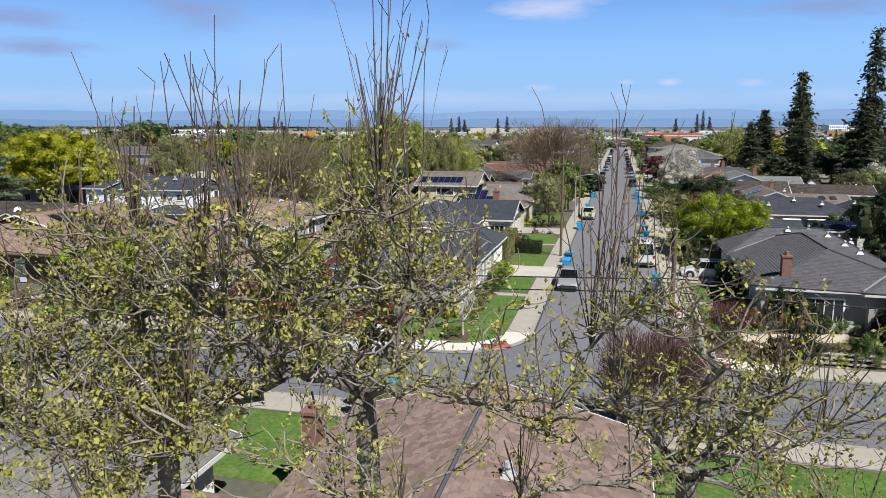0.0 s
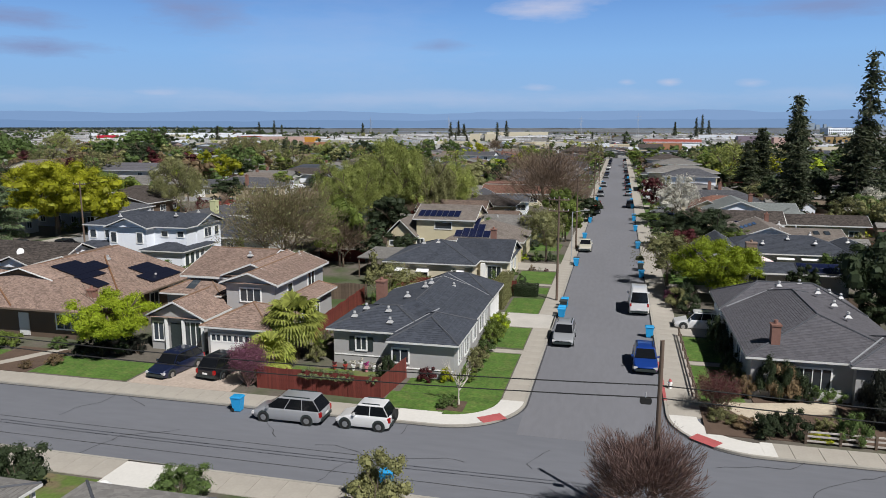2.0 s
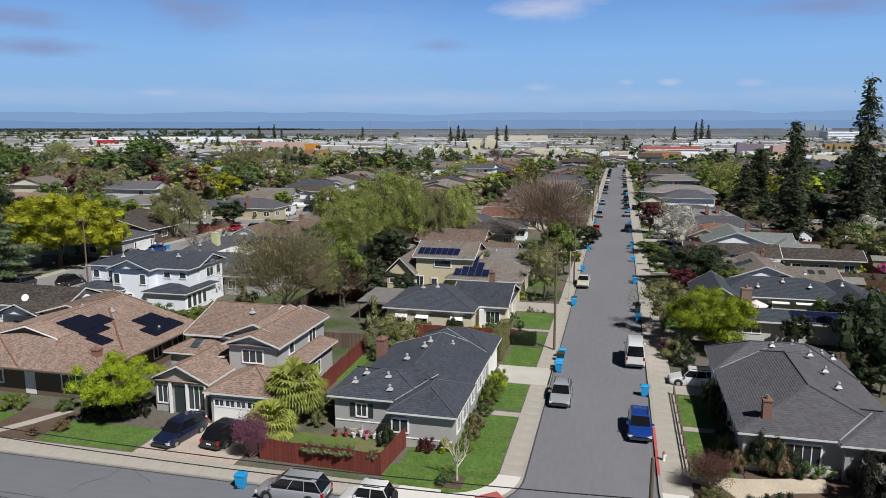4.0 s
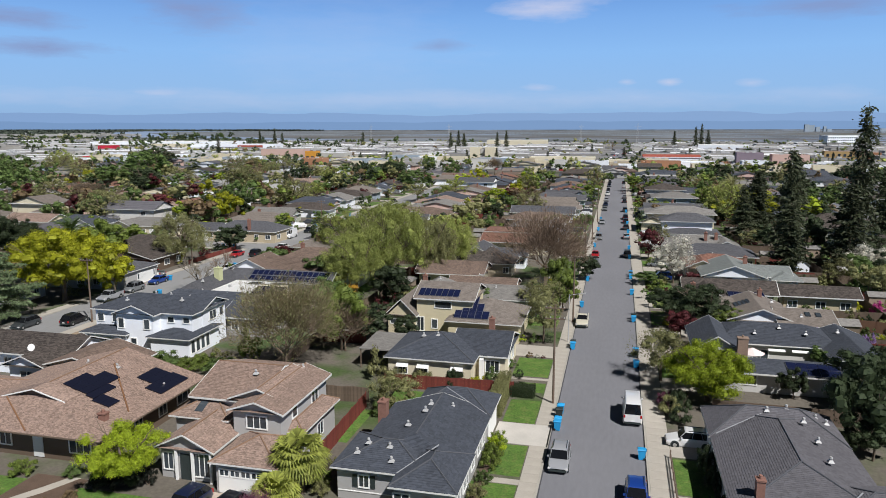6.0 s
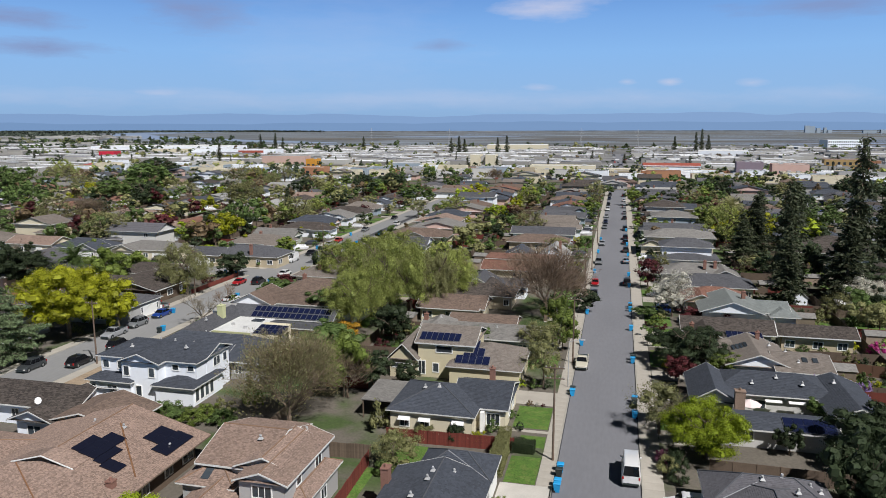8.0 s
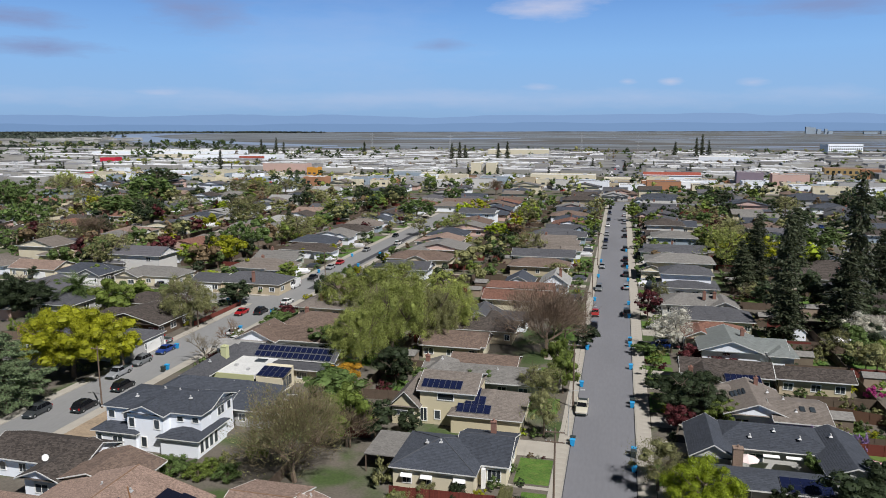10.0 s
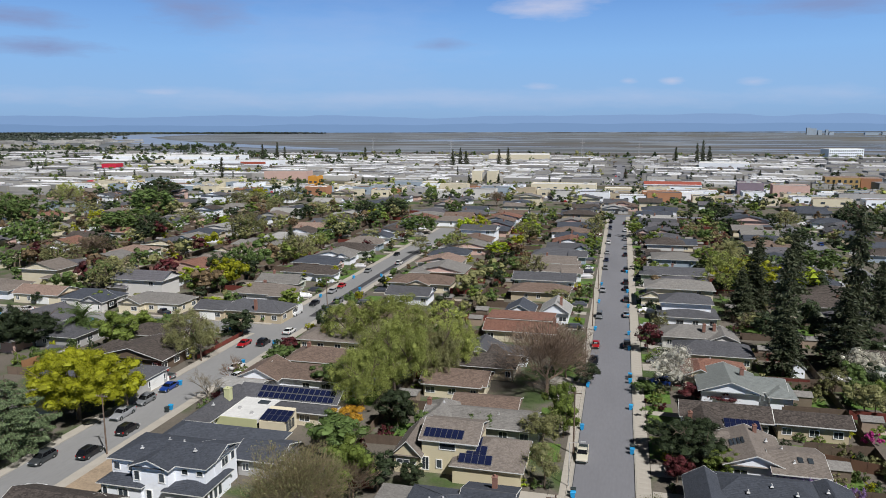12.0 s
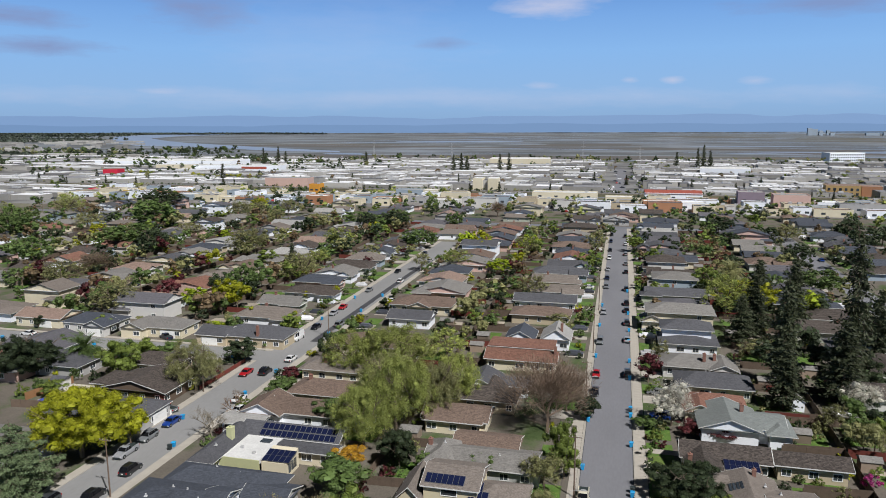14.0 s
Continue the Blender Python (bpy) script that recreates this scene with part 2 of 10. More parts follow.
def roof_mat(name, rgb, tabs=0.35, squash=(2.2, 2.2, 5.0), scale=1.6):
    """Shingles: cells of their own shade in courses, weathering in broad patches."""
    m = mat(name, rgb, 0.9, coarse=(0.35, 0.14), fine=(14, 0.18), rand=0.10, bump=0.25, spec=0.3)
    n, l = m.node_tree.nodes, m.node_tree.links
    b = n["Principled BSDF"]
    tc = n.new("ShaderNodeTexCoord")
    mp = n.new("ShaderNodeMapping")
    mp.inputs["Scale"].default_value = squash
    l.new(tc.outputs["Object"], mp.inputs[0])
    vo = n.new("ShaderNodeTexVoronoi")
    vo.inputs["Scale"].default_value = scale
    l.new(mp.outputs[0], vo.inputs["Vector"])
    bw = n.new("ShaderNodeSeparateColor")
    l.new(vo.outputs["Color"], bw.inputs[0])
    mr = n.new("ShaderNodeMapRange")
    mr.inputs["To Min"].default_value, mr.inputs["To Max"].default_value = 1 - tabs, 1 + tabs
    l.new(bw.outputs[0], mr.inputs["Value"])
    sc = n.new("ShaderNodeVectorMath")
    sc.operation = "SCALE"
    l.new(b.inputs["Base Color"].links[0].from_socket, sc.inputs[0])
    l.new(mr.outputs[0], sc.inputs["Scale"])
    l.new(sc.outputs[0], b.inputs["Base Color"])
    return m


ROOF = {
    "tan": roof_mat("tan_shingles", (0.24, 0.172, 0.14), 0.32, (2.2, 2.2, 5.0), 2.6),
    "slate": roof_mat("slate_grey_shingles", (0.082, 0.083, 0.092), 0.2),
    "navy": roof_mat("blue_black_shingles", (0.055, 0.062, 0.078), 0.2),
    "char": roof_mat("charcoal_shingles", (0.1, 0.097, 0.108), 0.16),
    "brown": roof_mat("brown_shingles", (0.145, 0.105, 0.085), 0.25),
    "dkbrown": roof_mat("weathered_shakes", (0.066, 0.055, 0.049), 0.45),
    "grey": roof_mat("grey_shingles", (0.18, 0.172, 0.162), 0.18),
    "ltgrey": roof_mat("pale_grey_shingles", (0.29, 0.285, 0.275), 0.12),
    "taupe": roof_mat("taupe_shingles", (0.165, 0.142, 0.125), 0.2),
    "red": roof_mat("red_tiles", (0.32, 0.085, 0.06), 0.25),
    "rosetaupe": roof_mat("faded_pinkish_shingles", (0.235, 0.17, 0.145), 0.3),
    "redbrown": roof_mat("red_brown_shingles", (0.185, 0.095, 0.07), 0.3),
    "teal": roof_mat("grey_green_shingles", (0.17, 0.185, 0.18), 0.12),
    "white": roof_mat("white_membrane", (0.60, 0.60, 0.59), 0.06),
}


def wall_mat(name, rgb):
    return mat(name, rgb, 0.85, coarse=(0.4, 0.08), fine=(5, 0.06), rand=0.05)


WALL = {
    "showred": wall_mat("bright_red_panel", (0.5, 0.02, 0.05)), "navyblue": wall_mat("navy_panel", (0.04, 0.05, 0.16)), "olivewall": wall_mat("pale_olive_render", (0.46, 0.47, 0.27)), "gold": wall_mat("yellow_panel", (0.55, 0.40, 0.12)),
    "grey": wall_mat("grey_stucco", (0.37, 0.365, 0.36)), "white": wall_mat("white_siding", (0.79, 0.82, 0.87)), "cream": wall_mat("cream_stucco", (0.62, 0.56, 0.42)),
    "tan": wall_mat("tan_stucco", (0.45, 0.38, 0.27)), "yellow": wall_mat("pale_yellow_siding", (0.54, 0.48, 0.33)), "brown": wall_mat("brown_siding", (0.12, 0.085, 0.06)),
    "blue": wall_mat("blue_grey_siding", (0.30, 0.36, 0.42)), "ltgrey": wall_mat("pale_grey_stucco", (0.55, 0.54, 0.52)), "pink": wall_mat("pink_stucco", (0.55, 0.38, 0.33)),
    "green": wall_mat("sage_siding", (0.38, 0.40, 0.33)), "ochre": wall_mat("ochre_stucco", (0.40, 0.27, 0.12)), "rust": wall_mat("brick_facade", (0.36, 0.18, 0.10)),
    "purple": wall_mat("mauve_panel", (0.25, 0.2, 0.24)), "orange": wall_mat("orange_panel", (0.6, 0.28, 0.04)), "red": wall_mat("red_panel", (0.4, 0.05, 0.05)),
}
_paints = {}


def paint(rgb, metal=0.2):
    """Car lacquer of a colour, one material a colour."""
    if rgb not in _paints:
        m = mat("car_paint", rgb, 0.3, metal, coarse=(0.5, 0.03), fine=(30, 0.02), spec=0.5)
        m.node_tree.nodes["Principled BSDF"].inputs["Coat Weight"].default_value = 0.6
        _paints[rgb] = m
    return _paints[rgb]


CAP = mat("ridge_shingles", (0.075, 0.079, 0.09), 0.85, coarse=(1, 0.15), fine=(8, 0.2))
CAPTAN = mat("tan_ridge_shingles", (0.21, 0.13, 0.085), 0.9, coarse=(1, 0.15), fine=(8, 0.25))

# ---- mesh building ----
class Solid:
    """Vertices and faces of one mesh."""

    def __init__(self):
        self.v, self.f = [], []

    def poly(self, *pts):
        k = len(self.v)
        self.v += [tuple(p) for p in pts]
        self.f.append(tuple(range(k, k + len(pts))))
        return self

    def box(self, x0, x1, y0, y1, z0, z1, m=None):
        k = len(self.v)
        pts = [(x, y, z) for z in (z0, z1) for x, y in ((x0, y0), (x1, y0), (x1, y1), (x0, y1))]
        self.v += [tuple(m @ Vector(p)) for p in pts] if m else pts
        self.f += [tuple(k + i for i in q) for q in ((3, 2, 1, 0), (4, 5, 6, 7), (0, 1, 5, 4), (1, 2, 6, 5), (2, 3, 7, 6), (3, 0, 4, 7))]
        return self

    def tube(self, a, b, ra, rb, n=6, caps=True):
        a, b = Vector(a), Vector(b)
        q = (b - a).to_track_quat("Z", "Y")
        k = len(self.v)
        for c, r in ((a, ra), (b, rb)):
            for i in range(n):
                w = 2 * math.pi * i / n
                self.v.append(tuple(c + q @ Vector((r * math.cos(w), r * math.sin(w), 0))))
        for i in range(n):
            j = (i + 1) % n
            self.f.append((k + i, k + j, k + n + j, k + n + i))
        if caps:
            self.f.append(tuple(range(k + n - 1, k - 1, -1)))
            self.f.append(tuple(range(k + n, k + 2 * n)))
        return self

    def loft(self, rings):
        """Closed rings of equal length joined by quads, capped."""
        k, n = len(self.v), len(rings[0])
        for r in rings:
            self.v += [tuple(p) for p in r]
        for s in range(len(rings) - 1):
            for i in range(n):
                j = (i + 1) % n
                self.f.append((k + s * n + i, k + s * n + j, k + (s + 1) * n + j, k + (s + 1) * n + i))
        self.f.append(tuple(range(k + n - 1, k - 1, -1)))
        self.f.append(tuple(k + (len(rings) - 1) * n + i for i in range(n)))
        return self


def mesh_of(name, sol, material, smooth=False, weld=False):
    me = bpy.data.meshes.new(name)
    if weld:
        seen, remap, verts = {}, [], []
        for p in sol.v:
            k = (round(p[0], 3), round(p[1], 3), round(p[2], 3))
            if k not in seen:
                seen[k] = len(verts)
                verts.append(p)
            remap.append(seen[k])
        faces = []
        for q in sol.f:
            r = []
            for i in q:
                if remap[i] not in r:
                    r.append(remap[i])
            if len(r) > 2:
                faces.append(tuple(r))
        sol.v, sol.f = verts, faces
    me.from_pydata(sol.v, [], sol.f)
    me.materials.append(material)
    if smooth:
        me.polygons.foreach_set("use_smooth", [True] * len(me.polygons))
    return me


def part(name, sol, material, parent=None, label="", smooth=False):
    """One mesh object, under a thing or a part."""
    ob = new(name, sol if isinstance(sol, bpy.types.Mesh) else mesh_of(name, sol, material, smooth))
    if parent:
        ob.parent = parent
    if label:
        ob["label"] = label
    return ob


def thing(name, x, y, z, label, category, group="", rot=0.0, kind=""):
    ob = new(name)
    ob.empty_display_size = 0.3
    ob.matrix_basis = pose(x, y, z, 0, 0, rot)
    return tagged(ob, label, category, group, kind)


def piece_mesh(name, x, y, z, material):
    """A shared box mesh, centred in x and y, standing on z 0, edges chamfered at the top."""
    s, c = Solid(), min(x, y, z) * 0.12
    s.loft([[(i * (x / 2 - o), j * (y / 2 - o), h) for i, j in ((-1, -1), (1, -1), (1, 1), (-1, 1))] for h, o in ((0, 0), (z - c, 0), (z, c))])
    return mesh_of(name, s, material)


# ---- houses ----
def wing_roof(x0, x1, y0, y1, eave, ridge, kind, axis, course):
    """One wing's roof: slopes stepped in courses, a board round the eaves, bargeboards and gable triangles."""
    s, fascia, barges, gables, caps = Solid(), Solid(), [], [], []
    rim = [[(px, py, z) for px, py in ((x0 - o, y0 - o), (x1 + o, y0 - o), (x1 + o, y1 + o), (x0 - o, y1 + o))] for z, o in ((eave - 0.16, -0.3), (eave - 0.16, 0.03), (eave - 0.02, 0.03), (eave - 0.02, -0.3))]
    for k in range(4):
        lo, hi = rim[k], rim[(k + 1) % 4]
        for i in range(4):
            fascia.poly(lo[i], lo[(i + 1) % 4], hi[(i + 1) % 4], hi[i])
    if kind == "gable" and course < 0.5:
        fascia = Solid()
        if axis == "y":
            barges += [Solid().box(x0 - 0.04, x0 + 0.02, y0, y1, eave - 0.2, eave - 0.02), Solid().box(x1 - 0.02, x1 + 0.04, y0, y1, eave - 0.2, eave - 0.02)]
        else:
            barges += [Solid().box(x0, x1, y0 - 0.04, y0 + 0.02, eave - 0.2, eave - 0.02), Solid().box(x0, x1, y1 - 0.02, y1 + 0.04, eave - 0.2, eave - 0.02)]
    if kind == "flat":
        s.box(x0, x1, y0, y1, eave - 0.01, eave + 0.15)
        return s, fascia, barges, gables, caps
    w, d = x1 - x0, y1 - y0
    cx, cy = (x0 + x1) / 2, (y0 + y1) / 2
    flip = axis == "y"
    L, W = (d, w) if flip else (w, d)
    steep, half = kind == "steephip", kind == "halfhip"
    kind = "hip" if steep else kind
    if kind == "hip" and L < W:
        flip, L, W = not flip, W, L

    def at(u, v, z):
        return (cx + v, cy + u, z) if flip else (cx + u, cy + v, z)

    r = max(0.0, L / 2 - W / (4 if steep else 2)) if kind == "hip" else L / 2 - W / 4 if half else L / 2
    A, B, C, D = at(-L / 2, -W / 2, eave), at(L / 2, -W / 2, eave), at(L / 2, W / 2, eave), at(-L / 2, W / 2, eave)
    E, F = at(-r, 0, ridge), at(L / 2 if half else r, 0, ridge)
    slopes = [(A, B, F, E), (C, D, E, F)]
    if kind == "hip":
        slopes += [(B, C, F, F), (D, A, E, E)]
    else:
        inset = 0.45
        if half:
            slopes.append((D, A, E, E))
        for sgn in (1,) if half else (-1, 1):
            u = sgn * (L / 2 - inset)
            h = (ridge - eave) * (W / 2 - inset) / (W / 2)
            gables.append([at(u, -W / 2 + inset, eave - 0.02), at(u, W / 2 - inset, eave - 0.02), at(u, 0, eave - 0.02 + h)])
            if course < 0.5:
                o = Vector(at(sgn * 0.05, 0, 0)) - Vector(at(0, 0, 0))
                ends = [Vector(at(sgn * L / 2, v, z)) for v, z in ((-W / 2, eave), (0, ridge), (W / 2, eave))]
                barges.append(Solid().loft([[t + e for e in (Vector((0, 0, -0.12)), o + Vector((0, 0, -0.12)), o + Vector((0, 0, 0.03)), Vector((0, 0, 0.03)))] for t in ends]))
    if course < 0.26:
        for a, b in ([(A, E), (D, E), (B, F), (C, F)] if kind == "hip" else []) + ([(E, F)] if (Vector(E) - Vector(F)).length > 0.3 else []):
            a, b = Vector(a), Vector(b)
            caps.append(Solid().tube(a + Vector((0, 0, 0.02)), b + Vector((0, 0, 0.035)), 0.07, 0.07, 5))
    n = max(2, int(math.hypot(W / 2, ridge - eave) / course))
    up = Vector((0, 0, 0.022 if course < 0.21 else 0.03))
    for a, b, c, e in slopes:
        a, b, c, e = (Vector(p) for p in (a, b, c, e))
        low_a, low_b = a - up * 0.6, b - up * 0.6
        for i in range(n):
            t0, t1 = i / n, (i + 1) / n
            p, q = a.lerp(e, t0) + up, b.lerp(c, t0) + up
            u, v = a.lerp(e, t1), b.lerp(c, t1)
            s.poly(low_a, low_b, q, p)
            s.poly(p, q, v, u)
            low_a, low_b = u, v
    s.poly(*(at(u, v, eave - 0.021) for u, v in ((-L / 2, -W / 2), (-L / 2, W / 2), (L / 2, W / 2), (L / 2, -W / 2))))
    return s, fascia, barges, gables, caps


_window, _farwin = {}, {}


def window(parent, m, w, h, frame_mat=None, name="window", bars=1):
    """A framed window on a wall: m places its middle, facing -y in its own axes."""
    fm = frame_mat or WHITE
    key = (round(w, 1), round(h, 1), fm.name, bars)
    if key not in _window:
        w, h = key[0], key[1]
        s, t = Solid(), 0.12
        xs = [-w / 2 - t, -w / 2] + [-w / 2 + w * (i + 1) / (bars + 1) + e for i in range(bars) for e in (-0.03, 0.03)] + [w / 2, w / 2 + t]
        zs = [-h / 2 - t, -h / 2, h / 2, h / 2 + t]
        for i in range(len(xs) - 1):
            for j in range(3):
                if j != 1 or i % 2 == 0:
                    s.box(xs[i], xs[i + 1], -0.07, 0.02, zs[j], zs[j + 1])
        g = Solid().box(-w / 2, w / 2, -0.025, 0.01, -h / 2, h / 2)
        _window[key] = mesh_of("window_frame", s, fm, weld=True), mesh_of("pane", g, PANE)
    fr, pa = _window[key]
    if name == "far_window":
        if key not in _farwin:
            s = Solid()
            s.v = [tuple(v.co) for v in fr.vertices] + [tuple(v.co) for v in pa.vertices]
            k = len(fr.vertices)
            s.f = [tuple(q.vertices) for q in fr.polygons] + [tuple(i + k for i in q.vertices) for q in pa.polygons]
            me = mesh_of("window", s, fm)
            me.materials.append(PANE)
            for q in me.polygons:
                q.material_index = 1 if q.index >= len(fr.polygons) else 0
            _farwin[key] = me
        ob = part("window", _farwin[key], fm, parent)
        ob.matrix_basis = m
        return ob
    ob = part(name, fr, fm, parent)
    ob.matrix_basis = m
    part("pane", pa, PANE, ob, "dark glass pane")
    return ob


def facing(side, x, y, z):
    return pose(x, y, z, 0, 0, {"S": 0, "E": 90, "N": 180, "W": -90}[side])


def chimney(parent, x, y, z0, z1, w=0.7, d=0.7, material=None):
    s = Solid().box(x - w / 2, x + w / 2, y - d / 2, y + d / 2, z0, z1).box(x - w / 2 - 0.06, x + w / 2 + 0.06, y - d / 2 - 0.06, y + d / 2 + 0.06, z1, z1 + 0.12)
    s.tube((x, y, z1 + 0.1), (x, y, z1 + 0.4), 0.14, 0.14, 8)
    return part("chimney", s, material or BRICK, parent, "brick chimney with a flue")


def vents(parent, spots):
    """Squat sheet-metal vents with a flashing skirt and a hood."""
    for x, y, z in spots:
        s = Solid().tube((x, y, z - 0.2), (x, y, z + 0.34), 0.08, 0.07, 8).tube((x, y, z + 0.24), (x, y, z + 0.38), 0.14, 0.11, 8)
        s.loft([[(x - 0.26, y - 0.24, z - 0.08), (x + 0.26, y - 0.24, z - 0.08), (x + 0.26, y + 0.24, z - 0.08), (x - 0.26, y + 0.24, z - 0.08)], [(x - 0.12, y - 0.12, z + 0.12), (x + 0.12, y - 0.12, z + 0.12), (x + 0.12, y + 0.12, z + 0.12), (x - 0.12, y + 0.12, z + 0.12)]])
        part("roof_vent", s, GREYMETAL, parent, "pale metal roof vent")


def solar(parent, origin, along, up, cols, rows, material=None, gap=0.03, pw=1.0, ph=1.6, name="solar_panel"):
    """A field of panels on a slope, each a part with its own frame edge."""
    o, a, u = Vector(origin), Vector(along).normalized(), Vector(up).normalized()
    nrm = a.cross(u).normalized()
    if nrm.z < 0:
        nrm = -nrm
    s = Solid()
    lo, hi, c = 0.06, 0.12, 0.02
    s.loft([[a * x + u * y + nrm * h for x, y in ((e, e), (pw - e, e), (pw - e, ph - e), (e, ph - e))] for h, e in ((lo, 0), (hi - c, 0), (hi, c))])
    me = mesh_of("solar_panel", s, material or SOLAR)
    if gap > 0:
        e, wd, ht = 0.05, cols * (pw + gap), rows * (ph + gap)
        part("panel_rack", Solid().loft([[o + a * x + u * y + nrm * h for x, y in ((-e, -e), (wd, -e), (wd, ht), (-e, ht))] for h in (0.02, 0.075)]), STEEL, parent, "pale metal mounting rack")
    for i in range(cols):
        for j in range(rows):
            ob = part(name, me, None, parent)
            ob.location = o + a * (i * (pw + gap)) + u * (j * (ph + gap))


def house(x, y, wings, roof, wall, label, rot=0.0, course=0.45, openings=(), auto="S", trim=None, seed=0, garage=None, group="", chim=(), vent=(), name="house", inset=None):
    """A house at (x, y): wings are (x0, x1, y0, y1, eave, ridge, kind, axis) about it; openings are (side, x, y, z, w, h, bars) set by hand;
    auto names the sides that get plain windows by themselves; garage is (side, x, y, w, h)."""
    rng = random.Random(seed * 7919 + int(x * 10) + int(y * 131))
    inset = inset or (0.45 if openings or garage else 0.75)
    h = thing(name, x, y, 0.1, label, "house", group, rot)
    r = None
    for x0, x1, y0, y1, eave, ridge, kind, axis in wings:
        rs, fs, barges, gs, caps = wing_roof(x0, x1, y0, y1, eave, ridge, kind, axis, course)
        ws = Solid().box(x0 + inset, x1 - inset, y0 + inset, y1 - inset, -0.1, eave - 0.03)
        for g in gs:
            ws.poly(*g)
        part("wall", ws, WALL[wall], h)
        ro = part("roof", mesh_of("roof", rs, ROOF[roof], weld=True), None, h)
        r = r or ro
        if fs.v and not (y > 330 and course > 1):
            part("fascia", mesh_of("fascia", fs, trim or TRIM, weld=True), None, ro, "painted eaves board")
        for cs in caps:
            part("ridge_cap", cs, CAPTAN if roof == "tan" else CAP, ro)
        for bs in barges:
            part("bargeboard", bs, trim or TRIM, ro, "painted gable board")
    for side, ox, oy, oz, w, hh, bars in openings:
        window(h, facing(side, ox, oy, oz), w, hh, bars=bars)
    for n, (x0, x1, y0, y1, eave, ridge, kind, axis) in enumerate(wings):
        for side in auto:
            lo, hi = (x0, x1) if side in "SN" else (y0, y1)
            count = int((hi - lo - 1.5) / (3.2 if course < 0.5 else 7.5))
            if y > 330 and course > 1:
                count = max(1, count // 2)
            for i in range(count):
                if rng.random() < 0.2:
                    continue
                c = lo + (hi - lo) * (i + 0.5) / count + rng.uniform(-0.4, 0.4)
                ww = rng.choice((1.0, 1.4, 1.8))
                for z in ([1.5] if eave < 4.6 else [1.5, eave - 1.2]):
                    px, py = {"S": (c, y0 + inset - 0.01), "N": (c, y1 - inset + 0.01), "E": (x1 - inset + 0.01, c), "W": (x0 + inset - 0.01, c)}[side]
                    blocked = any(k != n and a + inset < px < b - inset and cc + inset < py < dd - inset for k, (a, b, cc, dd, *_r) in enumerate(wings))
                    if not blocked:
                        window(h, facing(side, px, py, z), ww, 1.1, bars=1, name="window" if course < 0.5 else "far_window")
    if garage:
        side, gx, gy, gw, gh = garage
        door = part("garage_door", Solid().box(-gw / 2, gw / 2, -0.03, 0.02, -0.05, gh), WHITE, h, "white sectional garage door")
        door.matrix_basis = facing(side, gx, gy, 0)
        me = piece_mesh("door_panel", gw - 0.04, 0.05, gh / 4 - 0.03, WHITE)
        for i in range(4):
            part("door_panel", me, None, door).location = (0, -0.045, gh * i / 4 + 0.01)
    for cx, cy, z0, z1 in chim:
        chimney(r, cx, cy, z0, z1)
    vents(r, vent)
    return h


# ---- trees ----
def ball_quads():
    """The upper faces of a small rounded cube, two by two on each side."""
    rows = []
    for axis in range(3):
        for sg in (-1, 1):
            for i in (-1, 0):
                for j in (-1, 0):
                    face = []
                    for u, v in ((i, j), (i + 1, j), (i + 1, j + 1), (i, j + 1)):
                        c = [0.0, 0.0, 0.0]
                        c[axis], c[(axis + 1) % 3], c[(axis + 2) % 3] = sg, u, v * sg
                        n = math.sqrt(sum(k * k for k in c))
                        face.append([k / n for k in c])
                    if sum(k[2] for k in face) > -2.2:
                        rows.append(face)
    return np.array(rows)


BALL = ball_quads()
BLOCK = np.array([[[0, 0, 1.1], [1, 0, 0.1], [0.4, 0.9, 0.2], [-0.4, 0.8, 0.4]], [[0, 0, 1.1], [-0.5, 0.8, 0.3], [-1, 0, 0.1], [-0.6, -0.7, 0.3]], [[0, 0, 1.1], [-0.5, -0.8, 0.2], [0.3, -0.9, 0.1], [0.95, -0.3, 0.3]], [[1, 0, 0.15], [0.3, -0.95, 0.1], [0.2, -0.6, -0.7], [0.7, 0, -0.7]], [[0.3, -0.95, 0.15], [-0.9, -0.5, 0.1], [-0.6, -0.3, -0.7], [0.2, -0.6, -0.7]]])


